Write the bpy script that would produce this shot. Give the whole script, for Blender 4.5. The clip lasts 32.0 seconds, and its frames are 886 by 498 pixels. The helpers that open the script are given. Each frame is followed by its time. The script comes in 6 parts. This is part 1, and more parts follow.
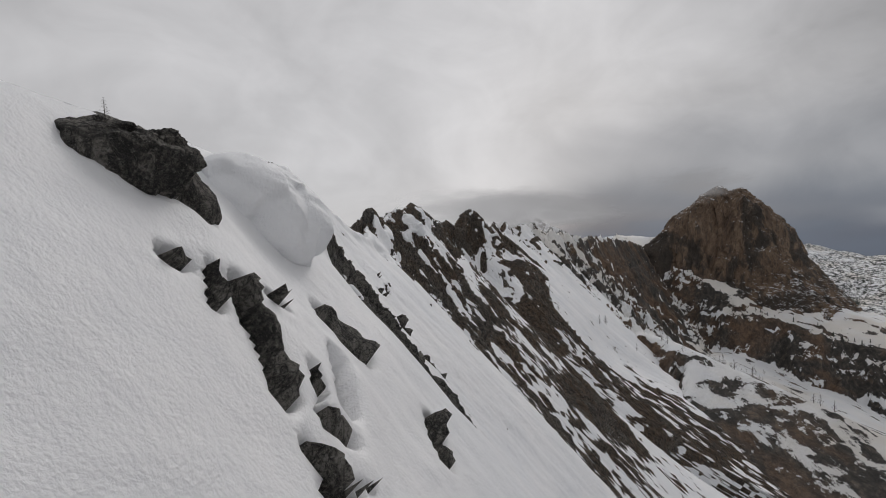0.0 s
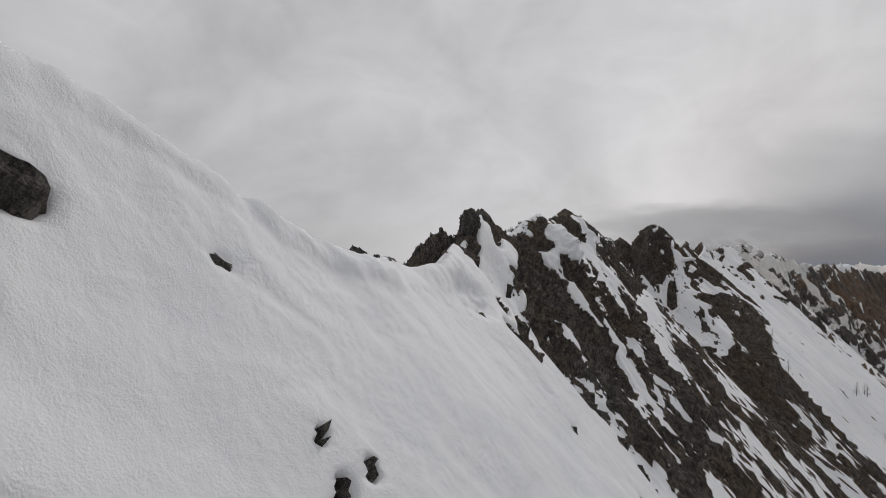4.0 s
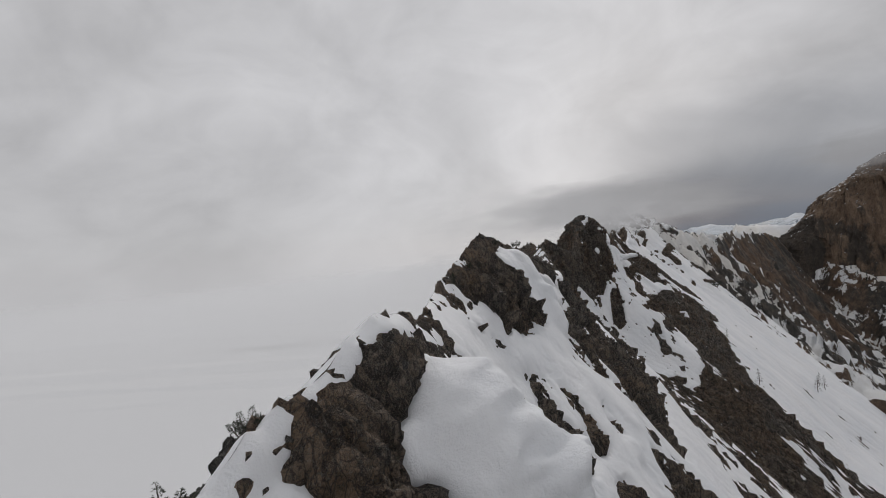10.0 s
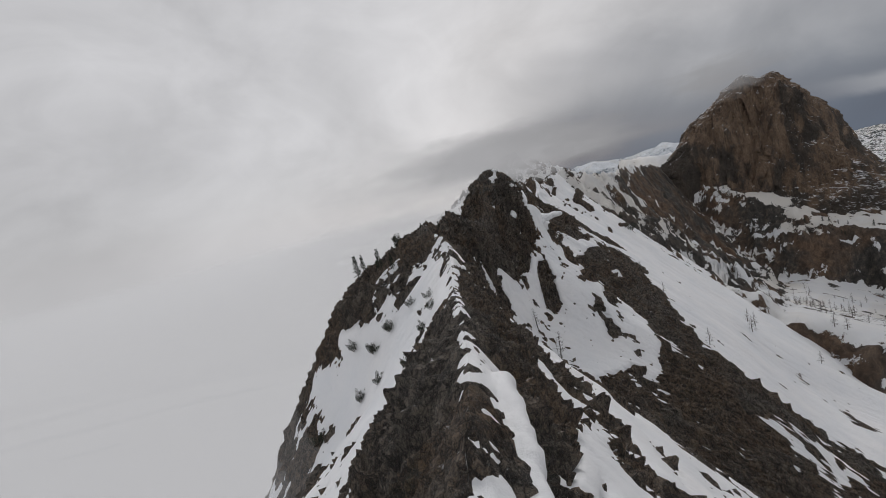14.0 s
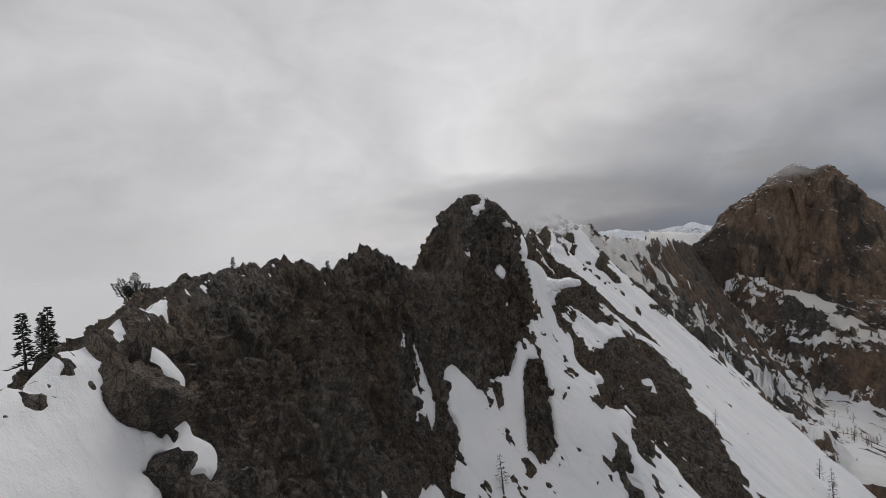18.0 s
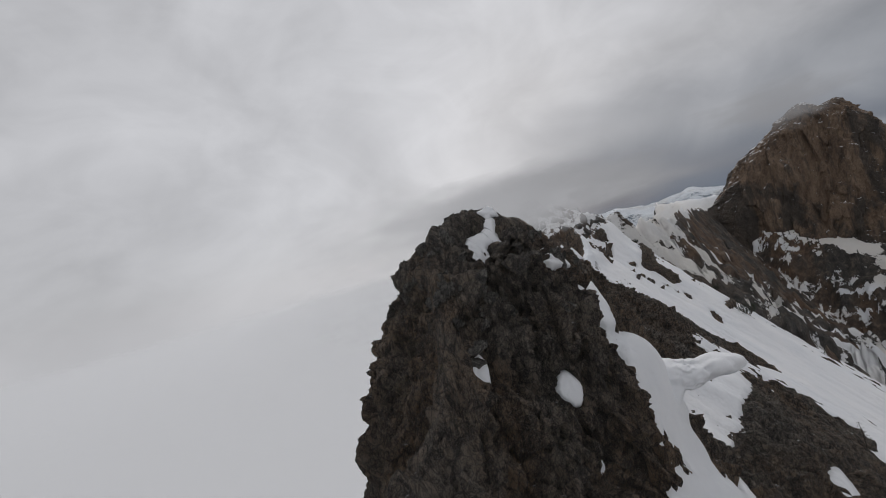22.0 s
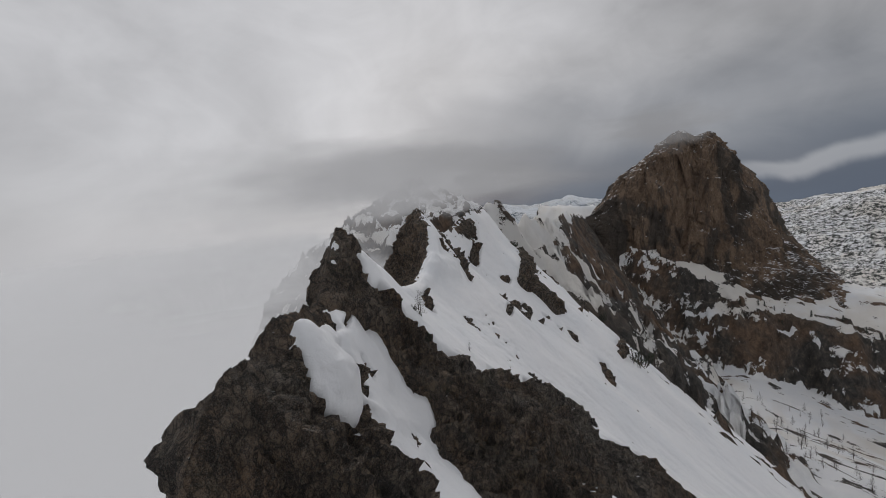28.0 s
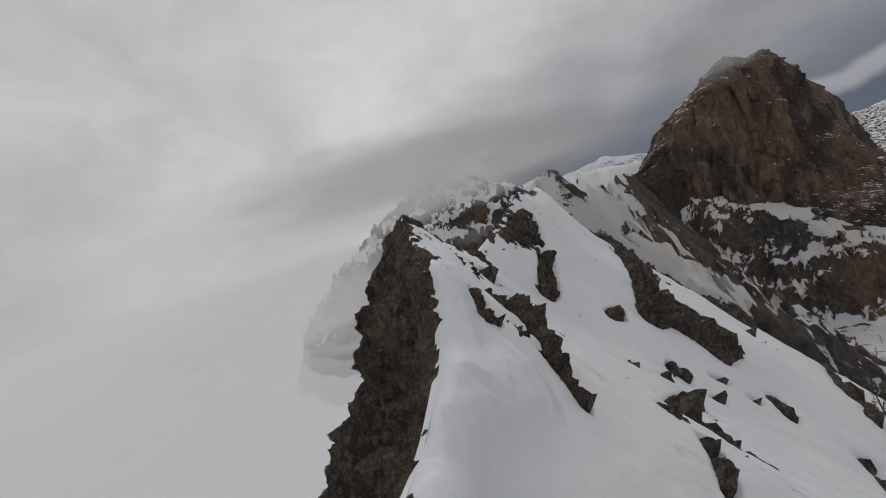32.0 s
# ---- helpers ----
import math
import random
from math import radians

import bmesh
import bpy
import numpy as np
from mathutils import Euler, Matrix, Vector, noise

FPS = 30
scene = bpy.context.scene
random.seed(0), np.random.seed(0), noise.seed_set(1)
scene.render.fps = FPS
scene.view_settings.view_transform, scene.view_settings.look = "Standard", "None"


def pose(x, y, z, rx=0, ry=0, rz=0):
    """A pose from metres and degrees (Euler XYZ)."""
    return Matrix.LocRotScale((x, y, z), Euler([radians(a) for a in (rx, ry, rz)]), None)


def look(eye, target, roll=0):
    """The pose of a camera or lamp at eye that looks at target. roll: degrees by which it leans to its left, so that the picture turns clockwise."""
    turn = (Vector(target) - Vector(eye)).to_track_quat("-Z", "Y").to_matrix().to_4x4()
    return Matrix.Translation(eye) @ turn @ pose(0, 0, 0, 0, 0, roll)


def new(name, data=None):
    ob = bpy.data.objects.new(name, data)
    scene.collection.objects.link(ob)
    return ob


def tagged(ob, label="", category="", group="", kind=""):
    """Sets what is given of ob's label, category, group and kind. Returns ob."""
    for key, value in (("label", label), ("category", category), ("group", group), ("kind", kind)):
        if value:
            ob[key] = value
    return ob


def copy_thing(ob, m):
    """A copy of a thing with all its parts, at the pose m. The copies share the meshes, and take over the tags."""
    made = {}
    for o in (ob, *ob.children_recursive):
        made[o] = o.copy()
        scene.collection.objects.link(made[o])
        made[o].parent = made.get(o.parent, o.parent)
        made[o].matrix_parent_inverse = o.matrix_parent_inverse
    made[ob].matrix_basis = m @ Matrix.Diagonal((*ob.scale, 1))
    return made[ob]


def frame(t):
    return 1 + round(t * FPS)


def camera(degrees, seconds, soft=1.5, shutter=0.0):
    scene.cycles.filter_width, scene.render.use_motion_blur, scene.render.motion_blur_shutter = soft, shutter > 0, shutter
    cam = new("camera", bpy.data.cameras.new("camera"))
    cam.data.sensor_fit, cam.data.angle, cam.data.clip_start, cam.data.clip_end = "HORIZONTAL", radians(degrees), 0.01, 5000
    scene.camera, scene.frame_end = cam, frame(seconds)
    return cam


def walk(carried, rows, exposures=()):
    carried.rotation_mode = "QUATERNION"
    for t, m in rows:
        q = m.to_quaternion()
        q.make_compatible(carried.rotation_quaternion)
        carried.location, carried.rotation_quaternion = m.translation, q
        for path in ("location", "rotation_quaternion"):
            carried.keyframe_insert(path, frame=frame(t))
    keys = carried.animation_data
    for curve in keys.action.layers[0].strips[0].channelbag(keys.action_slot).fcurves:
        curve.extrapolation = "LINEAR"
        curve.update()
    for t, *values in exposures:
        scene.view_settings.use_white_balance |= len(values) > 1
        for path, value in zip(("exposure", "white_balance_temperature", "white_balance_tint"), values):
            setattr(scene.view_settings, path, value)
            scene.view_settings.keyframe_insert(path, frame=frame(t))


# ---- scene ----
cam = camera(87.42, 32.0, 0.5)
PATH = [
    (0.0, pose(-24.93, -80.84, -10.93, 89.22, 1.31, -15.67)),
    (0.5, pose(-21.38, -71.50, -10.74, 89.05, 1.44, -15.07)),
    (1.0, pose(-17.98, -62.19, -10.60, 88.83, 1.20, -13.37)),
    (1.5, pose(-14.61, -53.00, -10.66, 88.87, 0.73, -9.49)),
    (2.0, pose(-11.70, -43.82, -10.45, 88.97, -0.61, -4.72)),
    (2.5, pose(-8.95, -34.38, -10.28, 89.17, -1.37, -0.63)),
    (3.0, pose(-6.75, -24.91, -9.95, 89.37, -1.84, 2.24)),
    (3.5, pose(-4.98, -16.42, -9.29, 90.33, -1.76, 4.17)),
    (5.5, pose(-1.87, 21.81, -3.83, 92.73, 0.66, 4.39)),
    (6.0, pose(-1.32, 31.41, -1.89, 92.65, 1.66, 3.93)),
    (6.5, pose(-0.79, 41.00, 0.13, 92.39, 3.22, 2.99)),
    (7.0, pose(0.00, 50.36, 2.00, 92.34, 5.96, 0.23)),
    (7.5, pose(1.15, 59.04, 3.60, 91.95, 8.33, -2.38)),
    (8.0, pose(2.87, 67.30, 5.30, 91.25, 10.34, -4.89)),
    (8.5, pose(5.20, 75.77, 6.40, 90.59, 10.32, -6.66)),
    (9.0, pose(7.84, 84.33, 7.38, 90.34, 8.66, -6.79)),
    (9.5, pose(10.77, 93.06, 8.35, 90.28, 6.92, -6.66)),
    (10.0, pose(13.75, 102.07, 9.22, 90.12, 5.28, -6.72)),
    (10.5, pose(16.84, 111.84, 10.61, 89.80, 4.27, -7.08)),
    (11.0, pose(19.87, 120.97, 11.79, 89.33, 3.71, -7.29)),
    (11.5, pose(22.80, 129.78, 13.07, 88.44, 3.95, -7.84)),
    (12.0, pose(26.00, 138.59, 14.24, 87.41, 4.61, -8.48)),
    (12.5, pose(28.70, 147.29, 14.97, 86.55, 5.59, -9.15)),
    (13.0, pose(31.55, 155.70, 15.62, 85.53, 8.10, -12.09)),
    (13.5, pose(34.85, 163.80, 15.62, 84.55, 10.28, -15.52)),
    (14.0, pose(39.12, 172.62, 15.33, 83.47, 12.75, -19.04)),
    (14.5, pose(43.93, 181.43, 14.47, 84.08, 14.15, -21.42)),
    (16.5, pose(67.90, 217.05, 10.04, 88.59, 9.29, -19.52)),
    (17.0, pose(73.31, 225.66, 9.51, 89.11, 7.02, -18.11)),
    (17.5, pose(78.42, 234.10, 9.73, 88.90, 5.04, -17.44)),
    (18.0, pose(83.08, 242.39, 10.19, 88.73, 2.90, -16.60)),
    (18.5, pose(87.40, 250.63, 10.62, 88.86, 1.55, -14.30)),
    (19.0, pose(91.06, 259.30, 11.34, 89.13, 1.02, -12.07)),
    (19.5, pose(94.29, 268.03, 12.41, 89.05, 1.10, -11.01)),
    (20.0, pose(97.19, 276.92, 13.48, 88.74, 2.01, -10.48)),
    (20.5, pose(99.86, 285.66, 14.66, 88.41, 4.49, -11.40)),
    (21.0, pose(102.58, 294.17, 15.84, 88.42, 6.87, -12.42)),
    (21.5, pose(105.44, 302.37, 16.87, 89.40, 10.39, -14.00)),
    (22.0, pose(108.94, 310.50, 17.96, 90.34, 14.01, -16.42)),
    (22.5, pose(112.86, 318.14, 19.30, 90.81, 15.59, -17.88)),
    (23.0, pose(116.96, 325.66, 20.46, 90.70, 13.92, -17.07)),
    (23.5, pose(121.02, 332.96, 20.68, 90.51, 12.05, -15.79)),
    (24.0, pose(124.80, 340.18, 20.79, 90.93, 10.78, -15.35)),
    (24.5, pose(128.27, 346.97, 21.24, 90.91, 11.08, -16.49)),
    (25.0, pose(131.54, 353.75, 21.80, 90.08, 13.06, -19.11)),
    (25.5, pose(135.19, 359.13, 21.12, 90.91, 17.00, -22.86)),
    (26.0, pose(139.24, 364.21, 20.49, 89.93, 21.76, -29.70)),
    (26.5, pose(144.34, 369.04, 20.00, 87.89, 26.20, -36.72)),
    (28.5, pose(173.05, 387.31, 12.97, 84.50, -1.47, -25.10)),
    (29.0, pose(177.87, 394.22, 13.30, 84.80, -3.23, -19.65)),
    (29.5, pose(181.47, 401.88, 14.33, 85.88, -2.68, -17.04)),
    (30.0, pose(184.45, 410.24, 15.21, 85.84, 1.71, -17.50)),
    (30.5, pose(188.01, 418.29, 15.45, 85.09, 8.27, -20.05)),
    (31.0, pose(192.44, 426.41, 15.33, 84.42, 12.44, -22.27)),
    (31.5, pose(197.56, 435.10, 15.00, 83.71, 14.21, -24.28)),
    (32.0, pose(203.86, 444.03, 14.59, 84.75, 16.15, -26.02)),
]
walk(cam, PATH, [(0.0, 0.0, 6500, 12), (15.0, 0.05, 6450, 12), (18.0, 0.1, 6450, 12), (22.0, 0.0, 6350, 12), (26.0, -0.06, 6350, 12), (30.0, -0.1, 6450, 12), (32.0, -0.1, 6450, 12)])

# ---- sky, sun ----
world = bpy.data.worlds.new("overcast_sky")
scene.world = world
world.use_nodes = True
wn, wl = world.node_tree.nodes, world.node_tree.links
wn.clear()


def wmath(op, a, b=None, clamp=False):
    n = wn.new("ShaderNodeMath")
    n.operation = op
    n.use_clamp = clamp
    for i, v in enumerate((a, b)):
        if v is None:
            continue
        if isinstance(v, (int, float)):
            n.inputs[i].default_value = v
        else:
            wl.new(v, n.inputs[i])
    return n.outputs[0]


def wmix(fac, a, b):
    n = wn.new("ShaderNodeMix")
    n.data_type = "RGBA"
    for i, v in ((0, fac), (6, a), (7, b)):
        if isinstance(v, tuple):
            n.inputs[i].default_value = (*v, 1)
        elif isinstance(v, (int, float)):
            n.inputs[i].default_value = v
        else:
            wl.new(v, n.inputs[i])
    return n.outputs[2]


def wramp(v, stops):
    n = wn.new("ShaderNodeValToRGB")
    n.color_ramp.interpolation = "EASE"
    e = n.color_ramp.elements
    while len(e) < len(stops):
        e.new(0.5)
    for q, (p, c) in zip(e, stops):
        q.position, q.color = p, (c, c, c, 1)
    wl.new(v, n.inputs[0])
    return n.outputs[0]


SUN_AZ, SUN_EL = 30.0, 16.0
tc = wn.new("ShaderNodeTexCoord")
sep = wn.new("ShaderNodeSeparateXYZ")
wl.new(tc.outputs["Generated"], sep.inputs[0])
dx, dy, dz = sep.outputs


def toward(az, el):
    a, e = radians(az), radians(el)
    return (math.sin(a) * math.cos(e), math.cos(a) * math.cos(e), math.sin(e))


def wdot(v):
    n = wn.new("ShaderNodeVectorMath")
    n.operation = "DOT_PRODUCT"
    wl.new(tc.outputs["Generated"], n.inputs[0])
    n.inputs[1].default_value = v
    return n.outputs["Value"]


def wnoise(scale, stretch, detail, rough, warp=0.0):
    m = wn.new("ShaderNodeMapping")
    m.inputs["Scale"].default_value = stretch
    m.inputs["Location"].default_value = (3.71, 5.37, 2.83)
    wl.new(tc.outputs["Generated"], m.inputs[0])
    n = wn.new("ShaderNodeTexNoise")
    n.inputs["Scale"].default_value = scale
    n.inputs["Detail"].default_value = detail
    n.inputs["Roughness"].default_value = rough
    n.inputs["Distortion"].default_value = warp
    wl.new(m.outputs[0], n.inputs["Vector"])
    return n.outputs[0]


sky = wn.new("ShaderNodeTexSky")
sky.sky_type = "NISHITA"
sky.sun_disc = False
sky.sun_elevation, sky.sun_rotation = radians(SUN_EL), radians(SUN_AZ)
billow = wnoise(2.9, (1, 1, 1.5), 6, 0.5, 0.7)
puff = wnoise(6.5, (1, 1, 1.4), 5, 0.52, 0.8)
# brightness of the cloud deck: thin and bright round the sun, dull elsewhere
glow = wramp(wdot(toward(SUN_AZ, SUN_EL)), [(0.55, 0.0), (0.93, 0.45), (1.0, 1.0)])
veil = wmath("ADD", wmath("MULTIPLY", wmath("SUBTRACT", billow, 0.5), 0.46), wmath("MULTIPLY", wmath("SUBTRACT", puff, 0.5), 0.2))
dull = wramp(wdot(toward(85, 18)), [(0.45, 0.0), (0.95, 1.0)])
lum = wmath("ADD", wmath("SUBTRACT", wmath("ADD", 0.50, wmath("MULTIPLY", glow, 0.16)), wmath("MULTIPLY", dull, 0.16)), wmath("MULTIPLY", wmath("MULTIPLY", veil, wramp(wmath("ADD", dz, 0.3), [(0.24, 0.25), (0.5, 1.0)])), 0.9))
# the dark far edge of the deck over the eastern valley
east = wramp(wdot(toward(66, 2)), [(0.69, 0.0), (0.86, 1.0)])
hem = wmath("ADD", dz, wmath("MULTIPLY", wmath("SUBTRACT", billow, 0.5), 0.10))
band = wmath("MULTIPLY", east, wramp(wmath("ADD", wmath("MULTIPLY", hem, 2.0), 0.3), [(0.30, 1.0), (0.42, 0.82), (0.60, 0.36), (0.85, 0.0)]))
deck = wmix(band, wmix(lum, (0.0, 0.0, 0.0), (0.985, 0.99, 1.0)), (0.105, 0.13, 0.17))
# a bright slot under the deck, low in the east
slot = wmath("MULTIPLY", wramp(wdot(toward(78, 2.5)), [(0.93, 0.0), (0.985, 1.0)]), wramp(wmath("ADD", wmath("MULTIPLY", hem, 6.0), 0.3), [(0.36, 0.0), (0.48, 1.0), (0.56, 1.0), (0.66, 0.0)]))
deck = wmix(wmath("MULTIPLY", slot, 0.45), deck, (0.55, 0.56, 0.57))
clear = wn.new("ShaderNodeVectorMath")
clear.operation = "SCALE"
wl.new(sky.outputs[0], clear.inputs[0])
clear.inputs["Scale"].default_value = 0.05
final = wmix(0.97, clear.outputs[0], deck)
bg = wn.new("ShaderNodeBackground")
wl.new(final, bg.inputs[0])
bg.inputs[1].default_value = 1.0
wo = wn.new("ShaderNodeOutputWorld")
wl.new(bg.outputs[0], wo.inputs[0])

lamp = bpy.data.lights.new("sun", "SUN")
lamp.energy, lamp.angle, lamp.color = 0.9, radians(25), (1.0, 0.97, 0.92)
sun = new("sun", lamp)
sv = Vector(toward(SUN_AZ, 40))
sun.matrix_world = look(sv * 100, (0, 0, 0))

# ---- materials ----
class Nodes:
    """A small writer of node materials."""

    def __init__(self, name):
        self.mat = bpy.data.materials.new(name)
        self.mat.use_nodes = True
        self.n, self.l = self.mat.node_tree.nodes, self.mat.node_tree.links
        self.n.clear()
        self.out = self.n.new("ShaderNodeOutputMaterial")
        self.bsdf = self.n.new("ShaderNodeBsdfPrincipled")
        self.l.new(self.bsdf.outputs[0], self.out.inputs[0])
        self.tc = self.n.new("ShaderNodeTexCoord")
        self.geo = self.n.new("ShaderNodeNewGeometry")
        self.pos = self.tc.outputs["Object"]

    def put(self, sock, v):
        if isinstance(v, tuple):
            sock.default_value = (*v, 1) if len(sock.default_value) == 4 and len(v) == 3 else v
        elif isinstance(v, (int, float)):
            sock.default_value = v
        else:
            self.l.new(v, sock)

    def noise(self, scale, detail=6, rough=0.55, warp=0.0, stretch=None, vec=None):
        v = vec or self.pos
        if stretch:
            m = self.n.new("ShaderNodeMapping")
            m.inputs["Scale"].default_value = stretch
            self.l.new(v, m.inputs[0])
            v = m.outputs[0]
        t = self.n.new("ShaderNodeTexNoise")
        self.l.new(v, t.inputs["Vector"])
        for k, x in (("Scale", scale), ("Detail", detail), ("Roughness", rough), ("Distortion", warp)):
            t.inputs[k].default_value = x
        return t.outputs[0]

    def cells(self, scale, feature="F1", stretch=None, out="Distance", rand=1.0):
        v = self.pos
        if stretch:
            m = self.n.new("ShaderNodeMapping")
            m.inputs["Scale"].default_value = stretch
            self.l.new(v, m.inputs[0])
            v = m.outputs[0]
        t = self.n.new("ShaderNodeTexVoronoi")
        t.feature = feature
        t.inputs["Scale"].default_value = scale
        t.inputs["Randomness"].default_value = rand
        self.l.new(v, t.inputs["Vector"])
        return t.outputs[out]

    def math(self, op, a, b=0.0, clamp=False):
        t = self.n.new("ShaderNodeMath")
        t.operation, t.use_clamp = op, clamp
        self.put(t.inputs[0], a)
        self.put(t.inputs[1], b)
        return t.outputs[0]

    def ramp(self, v, *stops):
        t = self.n.new("ShaderNodeValToRGB")
        e = t.color_ramp.elements
        while len(e) < len(stops):
            e.new(0.5)
        for q, (p, c) in zip(e, stops):
            q.position = p
            q.color = (*c, 1) if isinstance(c, tuple) else (c, c, c, 1)
        self.l.new(v, t.inputs[0])
        return t.outputs[0]

    def mix(self, fac, a, b, blend="MIX"):
        t = self.n.new("ShaderNodeMix")
        t.data_type, t.blend_type = "RGBA", blend
        self.put(t.inputs[0], fac)
        self.put(t.inputs[6], a)
        self.put(t.inputs[7], b)
        return t.outputs[2]

    def bump(self, h, strength, dist, under=None):
        t = self.n.new("ShaderNodeBump")
        t.inputs["Strength"].default_value = strength
        t.inputs["Distance"].default_value = dist
        self.l.new(h, t.inputs["Height"])
        if under:
            self.l.new(under, t.inputs["Normal"])
        return t.outputs[0]

    def set(self, **kw):
        for k, v in kw.items():
            self.put(self.bsdf.inputs[k.replace("_", " ")], v)
        return self.mat


def rock_material(name, scale=1.0, warm=0.5, base=0.085, ledge=0.0, rust_at=(0.47, 0.62)):
    """Broken schist: angular blocks of uneven tone, crevice shade painted into that tone, dark cracks, rust, pale
    lichen, and a dusting of snow on ledges.
    """
    m = Nodes(name)
    plain = m.pos
    wn_ = m.n.new("ShaderNodeTexNoise")
    wn_.inputs["Scale"].default_value = 0.6 * scale
    wn_.inputs["Detail"].default_value = 4
    m.l.new(plain, wn_.inputs["Vector"])
    add = m.n.new("ShaderNodeVectorMath")
    add.operation = "MULTIPLY_ADD"
    m.l.new(wn_.outputs["Color"], add.inputs[0])
    add.inputs[1].default_value = (0.4 / scale,) * 3
    m.l.new(plain, add.inputs[2])
    m.pos = add.outputs[0]
    tall = (1.0, 1.0, 0.5)

    def block(k):
        sep = m.n.new("ShaderNodeSeparateColor")
        m.l.new(m.cells(k * scale, "F1", tall, "Color"), sep.inputs[0])
        return sep.outputs[0], m.cells(k * scale, "F1", tall), m.cells(k * scale, "DISTANCE_TO_EDGE", tall)

    r1, d1, e1 = block(0.55)
    r2, d2, e2 = block(1.9)
    r3, d3, e3 = block(6.0)
    m.pos = plain
    big = m.noise(0.035 * scale, 6, 0.65, 0.8)
    streak = m.noise(0.4 * scale, 8, 0.72, 0.5, (1.0, 1.0, 0.25))
    fine = m.noise(2.6 * scale, 10, 0.82, 0.2, (1, 1, 0.6))
    grit = m.math("SUBTRACT", m.noise(11 * scale, 8, 0.8, 0.3), 0.5)
    tone = m.math("ADD", m.math("ADD", m.math("MULTIPLY", r1, 0.14), m.math("MULTIPLY", r2, 0.20)), m.math("ADD", m.math("MULTIPLY", streak, 0.4), m.math("MULTIPLY", fine, 0.5)))
    tone = m.math("ADD", m.math("SUBTRACT", tone, 0.17), m.math("ADD", m.math("MULTIPLY", grit, 1.5), m.math("MULTIPLY", r3, 0.13)))
    # low tones follow the hollows of the bump: shade of crevices put into the colour
    grey = m.ramp(tone, (0.385, (base * 0.28, base * 0.27, base * 0.26)), (0.5, (base * 1.12, base * 1.08, base * 1.0)), (0.62, (base * 2.8, base * 2.7, base * 2.5)))
    rust = m.ramp(tone, (0.385, (base * 0.25, base * 0.17, base * 0.13)), (0.5, (base * 1.05, base * 0.74, base * 0.52)), (0.62, (base * 2.6, base * 1.8, base * 1.2)))
    north = m.n.new("ShaderNodeSeparateXYZ")
    m.l.new(plain, north.inputs[0])
    north = m.ramp(m.math("ADD", m.math("MULTIPLY", north.outputs[1], 0.004), 0.35), (0.3, 0.1), (0.75, 1.0))
    col = m.mix(m.math("MULTIPLY", m.math("MULTIPLY", m.ramp(big, (rust_at[0], 0.45), (rust_at[1], 1.0)), warm), north), grey, rust)
    col = m.mix(m.ramp(e1, (0.0, 0.7), (0.04, 0.0)), col, (base * 0.12, base * 0.115, base * 0.11))
    col = m.mix(m.ramp(e2, (0.0, 0.75), (0.07, 0.0)), col, (base * 0.15, base * 0.145, base * 0.14))
    col = m.mix(m.ramp(e3, (0.0, 0.45), (0.09, 0.0)), col, (base * 0.2, base * 0.19, base * 0.18))
    lich = m.ramp(m.noise(6.5 * scale, 6, 0.75, 0.2), (0.57, 0.0), (0.63, 0.45))
    col = m.mix(lich, col, (base * 3.3, base * 3.25, base * 2.9))
    moss = m.ramp(m.noise(0.25 * scale, 7, 0.7, 0.3), (0.56, 0.0), (0.7, 0.4))
    col = m.mix(moss, col, (base * 0.6, base * 0.62, base * 0.36))
    if ledge:
        sepn = m.n.new("ShaderNodeSeparateXYZ")
        m.l.new(m.geo.outputs["True Normal"], sepn.inputs[0])
        lie = m.math("ADD", sepn.outputs[2], m.math("MULTIPLY", m.math("SUBTRACT", m.noise(0.9 * scale, 6, 0.7), 0.5), 0.7))
        lie = m.ramp(m.math("SUBTRACT", lie, 0.5), (0.5 - ledge, 0.0), (0.54 - ledge, 1.0))
        col = m.mix(lie, col, (0.8, 0.81, 0.83))
    col = m.mix(m.ramp(m.noise(17 * scale, 4, 0.8, 0.1), (0.58, 0.0), (0.64, 0.75)), col, (base * 3.6, base * 3.5, base * 3.2))
    h = m.math("ADD", m.math("ADD", m.math("MULTIPLY", e1, 1.4), m.math("MULTIPLY", e2, 0.7)), m.math("ADD", m.math("MULTIPLY", streak, 1.1), m.math("MULTIPLY", fine, 0.8)))
    nrm = m.bump(m.math("ADD", grit, m.math("MULTIPLY", e3, 0.9)), 1.0, 0.24 / scale, m.bump(h, 1.0, 1.1 / scale))
    return m.set(Base_Color=col, Roughness=0.85, Normal=nrm)


